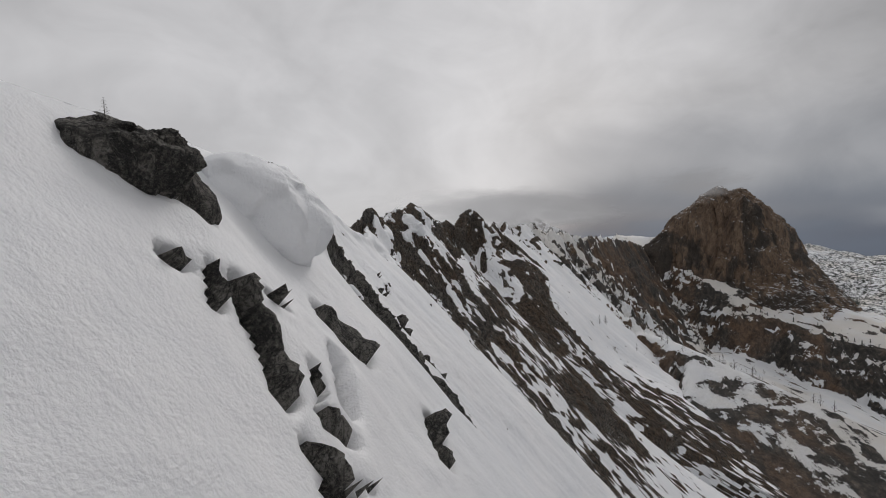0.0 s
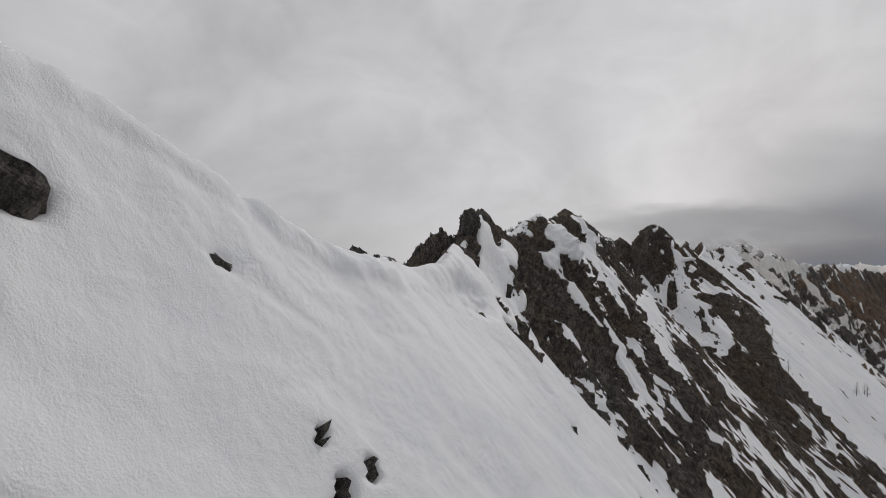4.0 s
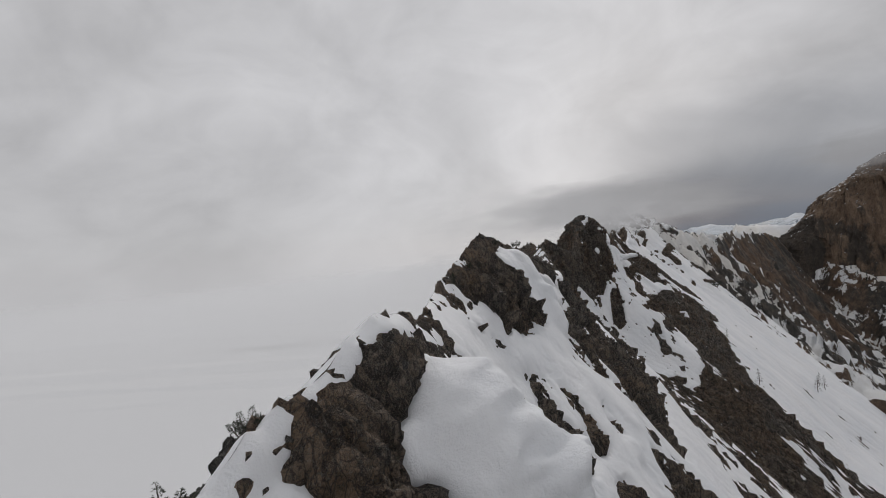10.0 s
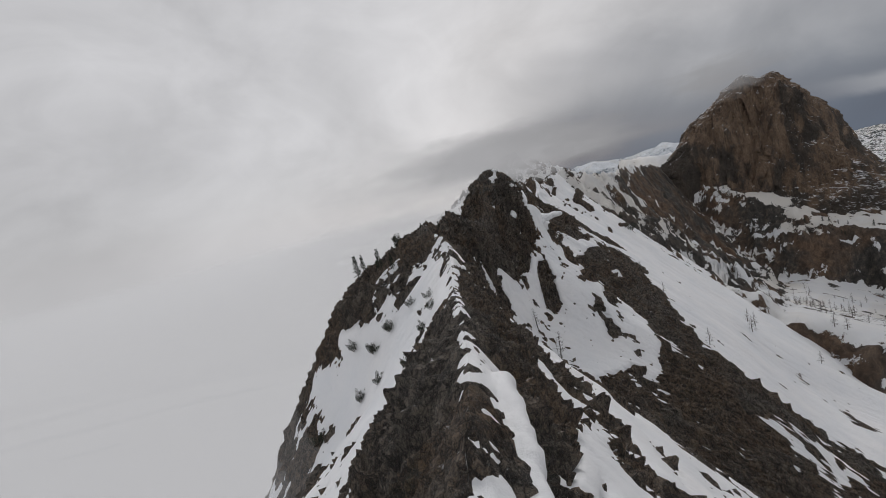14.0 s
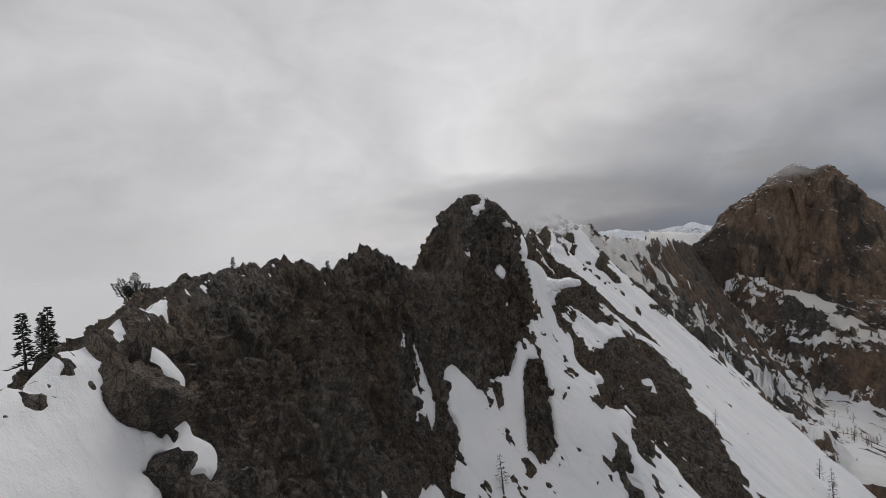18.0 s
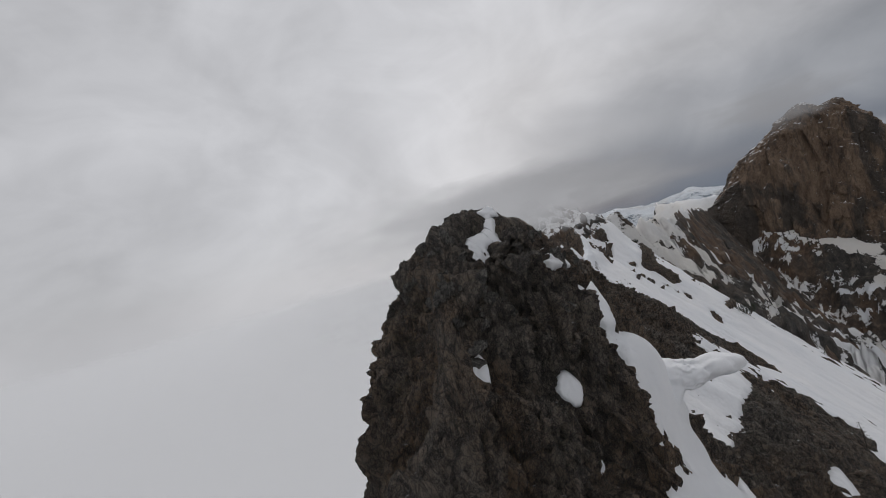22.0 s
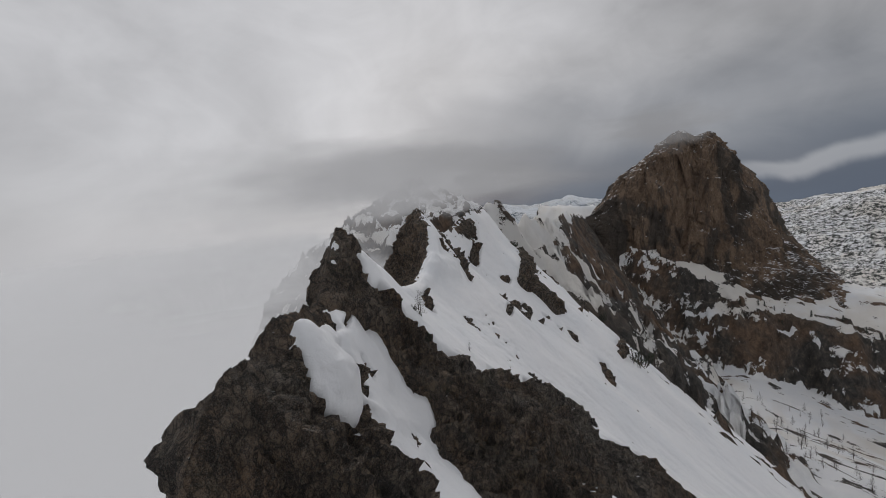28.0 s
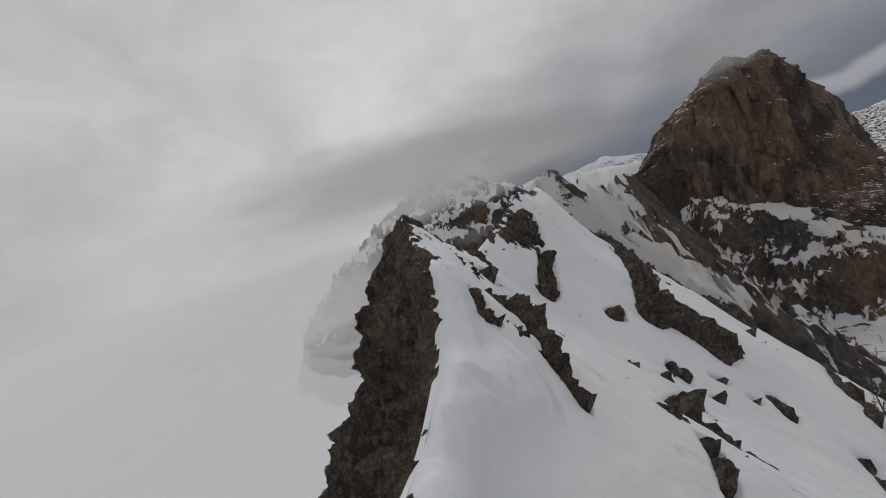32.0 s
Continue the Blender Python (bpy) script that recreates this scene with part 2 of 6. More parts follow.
def tower_material(name):
    """Brown granite: warm clean faces, dark water streaks down the wall, blocks of uneven tone, grey lichen, snow crumbs on ledges."""
    m = Nodes(name)
    big = m.noise(0.011, 5, 0.6, 0.6, (1, 1, 0.5))
    plates = m.noise(0.04, 7, 0.62, 0.5, (1, 1, 0.35))
    drip = m.noise(0.14, 6, 0.65, 0.3, (1, 1, 0.07))
    grain = m.noise(0.5, 9, 0.75, 0.2, (1, 1, 0.5))
    tone = m.math("ADD", m.math("MULTIPLY", plates, 0.5), m.math("MULTIPLY", grain, 0.5))
    dark = m.ramp(tone, (0.38, (0.028, 0.024, 0.021)), (0.52, (0.066, 0.053, 0.042)), (0.64, (0.115, 0.09, 0.07)))
    warm = m.ramp(tone, (0.38, (0.072, 0.049, 0.034)), (0.5, (0.148, 0.101, 0.068)), (0.64, (0.25, 0.178, 0.12)))
    col = m.mix(m.ramp(m.math("ADD", big, m.math("MULTIPLY", m.math("SUBTRACT", plates, 0.5), 0.5)), (0.44, 0.0), (0.54, 1.0)), dark, warm)
    col = m.mix(m.ramp(drip, (0.52, 0.0), (0.64, 0.62)), col, (0.035, 0.03, 0.027))
    col = m.mix(m.ramp(m.noise(0.09, 7, 0.75, 0.3), (0.6, 0.0), (0.7, 0.55)), col, (0.17, 0.15, 0.125))
    sepn = m.n.new("ShaderNodeSeparateXYZ")
    m.l.new(m.geo.outputs["True Normal"], sepn.inputs[0])
    lie = m.math("ADD", sepn.outputs[2], m.math("MULTIPLY", m.math("SUBTRACT", m.noise(0.12, 6, 0.7), 0.5), 0.8))
    col = m.mix(m.ramp(lie, (0.84, 0.0), (0.9, 1.0)), col, (0.78, 0.79, 0.81))
    nrm = m.bump(m.math("ADD", grain, m.math("MULTIPLY", plates, 1.5)), 0.9, 3.0, m.bump(drip, 0.5, 4.0))
    return m.set(Base_Color=col, Roughness=0.85, Normal=nrm)


def snow_material(name, dirt=0.0, grain=1.0):
    m = Nodes(name)
    n1 = m.noise(0.05, 4, 0.55)
    n2 = m.noise(0.9 * grain, 6, 0.6, 0.2, (1, 1, 0.6))
    n3 = m.noise(9.0 * grain, 4, 0.6)
    col = m.ramp(n1, (0.3, (0.77, 0.79, 0.82)), (0.7, (0.86, 0.86, 0.87)))
    col = m.mix(m.ramp(n2, (0.35, 0.12), (0.6, 0.0)), col, (0.66, 0.69, 0.73))
    if dirt:
        col = m.mix(m.math("MULTIPLY", m.ramp(m.noise(0.012, 6, 0.6, 0.5), (0.42, 0.0), (0.62, 1.0)), dirt), col, (0.62, 0.57, 0.48))
    n4 = m.noise(0.28 * grain, 3, 0.5, 0.5, (1, 0.6, 1))
    nrm = m.bump(m.math("ADD", m.math("MULTIPLY", n4, 2.2), m.math("ADD", m.math("MULTIPLY", n2, 1.0), m.math("MULTIPLY", n3, 0.3))), 0.5, 0.4)
    return m.set(Base_Color=col, Roughness=0.62, Normal=nrm, Subsurface_Weight=0.0)


def foliage_material(name, col):
    m = Nodes(name)
    n = m.noise(2.0, 4)
    c = m.ramp(n, (0.3, tuple(v * 0.5 for v in col)), (0.7, tuple(v * 1.5 for v in col)))
    return m.set(Base_Color=c, Roughness=0.75)


ROCK = rock_material("ridge_rock", 1.0, 1.0, 0.108, -0.05, (0.41, 0.56))
ROCK_TOWER = tower_material("tower_rock")
SNOW = snow_material("wind_packed_snow")
NEEDLE = foliage_material("conifer_needles", (0.022, 0.034, 0.018))
SHRUB = foliage_material("krummholz_needles", (0.02, 0.028, 0.014))
BARK = foliage_material("grey_bark", (0.07, 0.06, 0.05))

# ---- noise on arrays ----
_rng = np.random.RandomState(7)
_perm = np.tile(_rng.permutation(256), 3)
_ang = _rng.rand(256) * 2 * np.pi
_g2 = np.stack([np.cos(_ang), np.sin(_ang)], 1)
_g3 = _rng.randn(256, 3)
_g3 /= np.linalg.norm(_g3, axis=1, keepdims=True)


def perlin2(x, y):
    xi, yi = np.floor(x).astype(int), np.floor(y).astype(int)
    xf, yf = x - xi, y - yi
    u, v = xf**3 * (xf * (xf * 6 - 15) + 10), yf**3 * (yf * (yf * 6 - 15) + 10)

    def g(i, j):
        h = _perm[_perm[(xi + i) & 255] + ((yi + j) & 255)]
        return _g2[h, 0] * (xf - i) + _g2[h, 1] * (yf - j)

    a = g(0, 0) + u * (g(1, 0) - g(0, 0))
    b = g(0, 1) + u * (g(1, 1) - g(0, 1))
    return (a + v * (b - a)) * 1.5


def fbm2(x, y, octaves=4, gain=0.5, ridged=False):
    out, amp, tot = 0.0, 1.0, 0.0
    for k in range(octaves):
        n = perlin2(x * 2**k + 17.3 * k, y * 2**k - 9.1 * k)
        out = out + amp * (1 - 2 * np.abs(n) if ridged else n)
        tot += amp
        amp *= gain
    return out / tot


def facets(p, size, seed=0, bevel=0.1, crack=0.0):
    """Angular blocks: each cell of a jittered 3D grid tilts its own way, with bevelled joints. Returns a height in -1..1."""
    q = p / size
    base = np.floor(q).astype(int)
    d1, d2 = np.full(len(p), 1e9), np.full(len(p), 1e9)
    v1, v2 = np.zeros(len(p)), np.zeros(len(p))
    for i in (-1, 0, 1):
        for j in (-1, 0, 1):
            for k in (-1, 0, 1):
                c = base + (i, j, k)
                h = _perm[_perm[_perm[(c[:, 0] + seed) & 255] + (c[:, 1] & 255)] + (c[:, 2] & 255)]
                d = q - (c + 0.5 + 0.42 * _g3[h])
                dist = (d * d).sum(1)
                hh = _perm[h + 31]
                val = (d * _g3[hh]).sum(1) * 1.4 + _g3[hh, 0] * 0.6
                first = dist < d1
                second = ~first & (dist < d2)
                d2 = np.where(first, d1, np.where(second, dist, d2))
                v2 = np.where(first, v1, np.where(second, val, v2))
                d1, v1 = np.where(first, dist, d1), np.where(first, val, v1)
    edge = np.sqrt(d2) - np.sqrt(d1)
    t = 0.5 + 0.5 * np.clip(edge / bevel, 0, 1)
    return v1 * t + v2 * (1 - t) - crack * np.exp(-((edge / 0.07) ** 2))


def smooth_step(x, a, b):
    t = np.clip((x - a) / (b - a), 0, 1)
    return t * t * (3 - 2 * t)


def grid_faces(nu, nv, keep=None):
    i = np.arange((nu - 1) * (nv - 1))
    a = (i // (nv - 1)) * nv + i % (nv - 1)
    f = np.stack([a, a + nv, a + nv + 1, a + 1], 1)
    return f if keep is None else f[keep]


def mesh_object(name, verts, faces, mat, parent=None, smooth=True, attrs=None):
    """One mesh from arrays; vertices that no face uses are left out."""
    used = np.zeros(len(verts), bool)
    used[faces.ravel()] = True
    index = np.cumsum(used) - 1
    verts, faces = verts[used], index[faces]
    me = bpy.data.meshes.new(name)
    nf, k = faces.shape
    me.vertices.add(len(verts))
    me.vertices.foreach_set("co", verts.astype(np.float32).ravel())
    me.loops.add(nf * k)
    me.loops.foreach_set("vertex_index", faces.astype(np.int32).ravel())
    me.polygons.add(nf)
    me.polygons.foreach_set("loop_start", np.arange(0, nf * k, k, dtype=np.int32))
    me.polygons.foreach_set("use_smooth", np.full(nf, smooth))
    for key, val in (attrs or {}).items():
        at = me.attributes.new(key, "FLOAT", "POINT")
        at.data.foreach_set("value", val[used].astype(np.float32))
    me.update(calc_edges=True)
    me.materials.append(mat)
    ob = new(name, me)
    if parent:
        ob.parent = parent
    return ob


# ---- the ridge: stations along its crest ----
# x, y, z of the crest
CREST_A = [(-50, -150, -4), (-44, -110, -5.5), (-38, -85, -7), (-34, -75, -7.5), (-31.5, -68, -7), (-31, -62, -6.6), (-29, -57, -6.5), (-27.5, -52, -7.8), (-27, -47, -9), (-26.5, -40, -8.9), (-26.5, -33, -9), (-28, -26, -7.5), (-30.5, -19, -3), (-30.8, -14, -0.8), (-31.3, -8, 1.2), (-31.5, 0, 2.9), (-30.5, 8, 3.5), (-28.7, 14, 2), (-26, 19, 0), (-22.5, 24, -3.5), (-18.5, 29, -7), (-14.5, 36, -8.6), (-14.6, 44, -8), (-13, 50, -9.3), (-10.5, 57, -9.3), (-9.5, 63, -7.5), (-8.3, 70, -5.3), (-8, 75, -6.4), (-7, 80, -4), (-6, 84, 0.8), (-3.6, 89, 2.3), (-2.3, 95, -0.2), (-1, 102, -1.8)]
CREST_B = [(1, 110, -2.3), (4.6, 118, -0.5), (8, 123, 2.5), (13, 130, 5.9), (15.6, 138, 3.8), (18, 148, 5.4), (20.6, 153.6, 7.6), (26, 162, 10.4), (31, 168, 8.6), (36, 175, 6.9), (42, 186, 5), (47, 198, 4), (53, 215, 3), (59, 235, 2), (64, 249, 2.7), (66.5, 256, 3.4), (70, 266, 4.4), (71.5, 271.5, 5.2), (72.4, 278, 6.2), (73, 290, 6.8), (75.7, 303, 7.6), (79.5, 312, 8.3), (82, 316, 7.8), (85.5, 321, 6), (87, 323.5, 4.8), (89, 326, 7.5), (91.5, 328.5, 9.3), (94, 330.3, 10), (97, 331.2, 8), (100, 332.8, 6.4), (104.5, 337, 3.9), (108.5, 341, 2.8), (114, 346, 2.5), (118, 350.5, 5), (120, 354, 11), (121.3, 356.8, 16), (121.7, 359.7, 19.8), (124, 362.9, 20.5), (126.6, 365.3, 21), (129.4, 366.3, 20.8), (132, 366.8, 20), (134.5, 367.6, 18.6)]
CREST_C = [(137.5, 369.2, 16.6), (142, 374.6, 10.5), (150, 387, -2), (160, 402, -3), (165.5, 409, 0.5), (167.2, 411.5, 4.4), (168.5, 413.5, 4.9), (170.8, 416.2, 4.8), (172.7, 418.6, 7.2), (175.5, 423.2, 5.6), (178.8, 429.4, 6), (180.2, 431.5, 8.8), (183.4, 436.8, 12.9), (185.4, 439.8, 11), (188.4, 443.8, 9.3), (192, 449, 6), (198, 456, 0.9), (206, 465, -0.3), (211, 470, 1.2), (216, 475, 4.8), (219, 482, 11), (221, 490, 15), (227, 500, 12), (238, 508, 6), (248, 514, 9), (257, 519, 13.3), (265, 526, 12), (273, 534, 13), (288, 551, 8), (310, 575, 6), (335, 600, 2)]
CREST = np.array(CREST_A + CREST_B + CREST_C, float)
# along the crest (by y): height and angle of the cliff under the crest and angle of the slope below, east, then west; lean to snow, east and west
SIDES = np.array([
    (-150, 4, 55, 44, 6, 50, 38, 1.6, 0.8), (-70, 4, 58, 50, 8, 60, 50, 1.3, 0.2), (-45, 3, 55, 48, 8, 60, 50, 1.7, 0.5), (-20, 14, 62, 52, 14, 68, 55, 0.9, -0.6),
    (10, 18, 62, 52, 14, 66, 55, 0.8, -0.4), (35, 3, 48, 47, 6, 60, 55, 2.0, 0.0), (60, 3, 50, 48, 8, 64, 58, 1.7, -0.5), (88, 12, 62, 50, 12, 66, 52, -0.2, -1.0), (105, 10, 60, 49, 7, 48, 42, -0.1, 0.7),
    (130, 8, 58, 48, 6, 46, 42, -0.1, 0.9), (143, 9, 60, 49, 9, 62, 53, 1.0, 0.6), (147, 10, 60, 49, 12, 66, 56, 0.8, -0.7), (151, 11, 61, 49, 16, 73, 62, 0.0, -1.2), (165, 14, 62, 50, 18, 69, 57, 0.0, -1.4), (200, 10, 58, 48, 12, 54, 49, 0.0, -0.4),
], float)
SIDES_B = np.array([
    (240, 10, 60, 47, 9, 46, 43, 0.2, 0.6), (274, 20, 66, 48, 12, 42, 50, -0.2, 0.3), (292, 30, 72, 48, 32, 20, 54, -0.5, -0.3), (306, 32, 72, 48, 32, 24, 56, -0.5, -0.4), (318, 42, 75, 41, 12, 58, 60, -1.0, -0.8), (330, 46, 76, 38, 24, 72, 60, -1.1, -1.4), (349, 42, 74, 40, 30, 74, 64, -1.1, -2.0), (357, 36, 70, 43, 18, 68, 66, -1.0, -2.0), (361, 35, 70, 43, 18, 54, 64, -1.0, -2.0), (369, 32, 68, 44, 18, 44, 60, -0.9, -2.0), (384, 26, 64, 44, 32, 72, 64, -1.3, -2.0),
    (400, 18, 60, 43, 30, 74, 62, -1.0, -1.6), (413, 14, 58, 43, 28, 74, 62, 0.2, -1.6), (435, 12, 58, 44, 24, 74, 60, 0.6, -1.6), (447, 7, 52, 44, 10, 60, 56, 1.2, 0.6), (462, 3, 46, 43, 14, 58, 52, 1.6, 0.2), (475, 5, 50, 45, 22, 56, 50, 1.4, -1.6), (492, 14, 60, 45, 28, 57, 49, 1.2, -1.8), (520, 12, 58, 44, 14, 60, 42, 1.2, 0.2), (600, 8, 54, 47, 10, 55, 40, 0.9, 0.6),
], float)
SIDES = np.concatenate([SIDES, SIDES_B])


def resample(pts, step):
    seg = np.r_[0, np.cumsum(np.linalg.norm(np.diff(pts[:, :2], axis=0), axis=1))]
    s = np.arange(0, seg[-1], step)
    fine = np.stack([np.interp(s, seg, pts[:, k]) for k in range(3)], 1)
    return s, fine


def blur(a, sigma):
    n = int(sigma * 3)
    k = np.exp(-0.5 * (np.arange(-n, n + 1) / sigma) ** 2)
    k /= k.sum()
    return np.convolve(np.pad(a, n, mode="reflect", reflect_type="odd"), k, "valid")


STEP = 0.42
S, crest = resample(CREST, STEP)
for c in range(3):
    crest[:, c] = blur(crest[:, c], (2.5, 2.5, 0.9)[c] / STEP)
axis = np.stack([blur(crest[:, c], 45 / STEP) for c in range(2)], 1)
tang = np.gradient(axis, axis=0)
tang /= np.linalg.norm(tang, axis=1, keepdims=True)
east = np.stack([tang[:, 1], -tang[:, 0]], 1)
side = np.stack([np.interp(crest[:, 1], SIDES[:, 0], SIDES[:, k]) for k in range(1, 9)], 1)
for c in range(8):
    side[:, c] = blur(side[:, c], 8 / STEP)
# teeth of the bare crest
bare_crest = smooth_step(-side[:, 6], -0.6, 0.6)
crest_z = crest[:, 2]
teeth = bare_crest * (1.7 * fbm2(S / 4.5, S * 0 + 3.3, 3, 0.6, True) - 0.5)


crest_z30, crest_z40 = blur(crest_z, 30 / STEP), blur(crest_z, 40 / STEP)
# closer stations where the way passes near the ridge
PITCH = [(0, 0.42), (68, 0.21), (165, 0.42), (285, 0.28), (345, 0.42), (430, 0.3), (480, 0.42), (546, 0.15), (584, 0.42), (615, 0.28), (735, 0.42)]
stations = [0.0]
while stations[-1] < S[-1]:
    stations.append(stations[-1] + [p for a, p in PITCH if a <= stations[-1]][-1])
stations = np.array(stations[:-1])


def at_stations(a):
    return np.interp(stations, S, a) if a.ndim == 1 else np.stack([np.interp(stations, S, c) for c in a.T], 1)


crest, axis, tang, east, side, teeth, crest_z, crest_z30, crest_z40 = (at_stations(a) for a in (crest, axis, tang, east, side, teeth, crest_z, crest_z30, crest_z40))
S = stations


def arc_steps(near, reach, fine, coarse, grow):
    q, d, out = 0.0, fine, [0.0]
    while q < reach:
        d = fine if q < near else min(coarse, d * grow)
        q += d
        out.append(q)
    return np.array(out)


QE, QW = arc_steps(24, 460, 0.28, 7.0, 1.025), arc_steps(26, 190, 0.36, 5.0, 1.04)


def flank(q, h, a, b, reach_b):
    """Offsets outwards and downwards along one side, for every station."""
    ang = np.radians(b[:, None] + (a - b)[:, None] * (1 - smooth_step(q[None], h[:, None] * 0.7, h[:, None] * 1.5 + 4)))
    ang = ang * smooth_step(q[None], -1.5, 2.0)
    ang = ang - np.radians(b[:, None] - 28) * smooth_step(q[None], reach_b, reach_b + 260)
    dq = np.diff(q, prepend=0)[None]
    return np.cumsum(np.cos(ang) * dq, 1), np.cumsum(np.sin(ang) * dq, 1)


def streaks(s, q, rows, edge=3):
    """Sum of soft streaks on a flank, each from one place (along the crest, down the flank) to another, with a half width and a weight."""
    out = np.zeros(np.broadcast(s, q).shape)
    sv, qv = s.ravel(), q.ravel()
    for s0, q0, s1, q1, w, amp in rows:
        reach = (2.6 if edge == 2 else 1.8) * w
        i0, i1 = np.searchsorted(sv, (min(s0, s1) - reach, max(s0, s1) + reach))
        j0, j1 = np.searchsorted(qv, (min(q0, q1) - reach, max(q0, q1) + reach))
        if i0 == i1 or j0 == j1:
            continue
        a, b = sv[i0:i1, None] - s0, qv[None, j0:j1] - q0
        ls, lq = s1 - s0, q1 - q0
        t = np.clip((a * ls + b * lq) / (ls * ls + lq * lq + 1e-6), 0, 1)
        out[i0:i1, j0:j1] += amp * np.exp(-(np.hypot(a - t * ls, b - t * lq) / w) ** edge)
    return out


# swellings and hollows of the flanks: buttresses, gullies, the western spur
RELIEF_E = [(562.5, 9, 562, 26, 5, 2.0), (577, 26, 561, 54, 17, 5), (545, 102, 550, 135, 34, 6), (508, 30, 512, 60, 16, -4), (261, 12, 258, 22, 9, 3), (573, 8, 570, 18, 10, 3), (640, 215, 632, 190, 36, -8)]
RELIEF_W = [(310, 4, 315, 8, 6, -2.4), (562, 13, 560, 24, 6, 1.5), (425, 20, 440, 45, 16, -3)]


def ridge_grid(sign, q, h, a, b, reach_b):
    out, down = flank(q, h, a, b, reach_b)
    off = ((crest[:, :2] - axis) * east).sum(1)
    along = ((crest[:, :2] - axis) * tang).sum(1)
    w = np.exp(-q / 60)[None]
    lat = off[:, None] * w + sign * out
    x = axis[:, :1] + east[:, :1] * lat + tang[:, :1] * (along[:, None] * w)
    y = axis[:, 1:] + east[:, 1:] * lat + tang[:, 1:] * (along[:, None] * w)
    zc = crest_z[:, None] * np.exp(-q / 90)[None] + crest_z30[:, None] * (1 - np.exp(-q / 90)[None]) + teeth[:, None] * np.exp(-q / 3.5)[None]
    p = np.stack([x, y, zc - down], -1)
    n = normals(p)
    p = p + n * streaks(S[:, None], q[None], RELIEF_E if sign > 0 else RELIEF_W, 2)[..., None]
    return p, normals(p)


def normals(p):
    n = np.cross(np.gradient(p, axis=0), np.gradient(p, axis=1))
    n /= np.linalg.norm(n, axis=-1, keepdims=True) + 1e-9
    return n * np.sign(n[..., 2:3] + 1e-9)


# outcrops (-1) and snow fields (+1) on the flanks: streaks as above
PATCH_E1 = [(188.6, 17.6, 166.7, 42.8, 8.5, 1), (191.5, 18.9, 183.1, 34, 7.2, 1), (194.5, 26, 176.8, 48.3, 4.4, 1), (204.1, 2.9, 196.6, 2.5, 3.4, 1), (216.7, 8.4, 215.9, 9.2, 0.8, -1), (222.2, 3.4, 211.7, 10.5, 5.4, 1), (223.9, 15.1, 224.7, 21.4, 1.4, -1), (228.9, 13.4, 227.6, 19.7, 2.2, -1), (229.3, 0, 229.3, 0, 1.6, -1), (231, 0.8, 233.1, 0, 0.8, 1), (238.1, 1.7, 232.3, 2.1, 2.8, -1), (238.1, 14.7, 236.9, 21.4, 1.1, 1), (240.2, 6.7, 237.7, 8.8, 1.9, 1), (240.7, 8.8, 235.2, 10.1, 2.7, 1), (241.1, 0.4, 233.5, 4.6, 2.6, -1), (242.3, 6.3, 242.3, 9.7, 2.4, 1)]
PATCH_E2 = [(244.9, 2.9, 245.3, 3.8, 0.8, 1), (245.3, 3.4, 244, 5, 0.9, 1), (247.8, 17.6, 246.5, 18.5, 0.9, 1), (248.2, 2.5, 254.1, 4.6, 2.2, -1), (248.6, 17.2, 242.8, 28.6, 3.4, -1), (249.1, 3.8, 252.4, 4.2, 2.8, -1), (249.1, 16.8, 247, 17.6, 0.8, 1), (251.2, 8.8, 248.2, 10.9, 2, 1), (251.2, 8.8, 251.2, 9.7, 2.1, 1), (252.4, 8.4, 252.4, 8.8, 1.1, 1), (252.4, 13.9, 243.6, 23.9, 2.2, -1), (255.8, 3.4, 254.5, 5, 3.1, -1), (262.9, 17.2, 252.8, 22.7, 3.3, -1), (265.4, 0, 265.4, 0, 1.5, -1), (269.2, 0, 273.8, 0, 1, 1), (269.2, 8.8, 263.8, 8.8, 1.6, 1)]
PATCH_E3 = [(275.1, 3.4, 273, 7.6, 3.4, -1), (276.8, 2.5, 278, 4.2, 2.7, -1), (277.2, 11.8, 266.7, 14.7, 2.6, -1), (278, 7.1, 277.2, 8, 1.3, 1), (279.7, 0, 275.9, 0, 0.9, 1), (279.7, 8, 248.2, 21.8, 4.7, -1), (280.1, 30.7, 269.2, 40.3, 5, -1), (281, 9.2, 256.2, 17.6, 3.4, -1), (281.4, 29.4, 278.5, 47.5, 1.4, 1), (281.8, 0, 287.7, 1.7, 1.4, -1), (281.8, 27.7, 277.6, 34.9, 3.3, -1), (283.1, 9.7, 284.3, 11.3, 1.3, 1), (283.9, 11.8, 283.1, 13, 2, 1), (283.9, 18.9, 281.4, 26.5, 1.4, 1), (284.3, 9.2, 284.3, 13.9, 1.3, 1), (284.8, 24.4, 282.7, 39.9, 1.6, 1)]
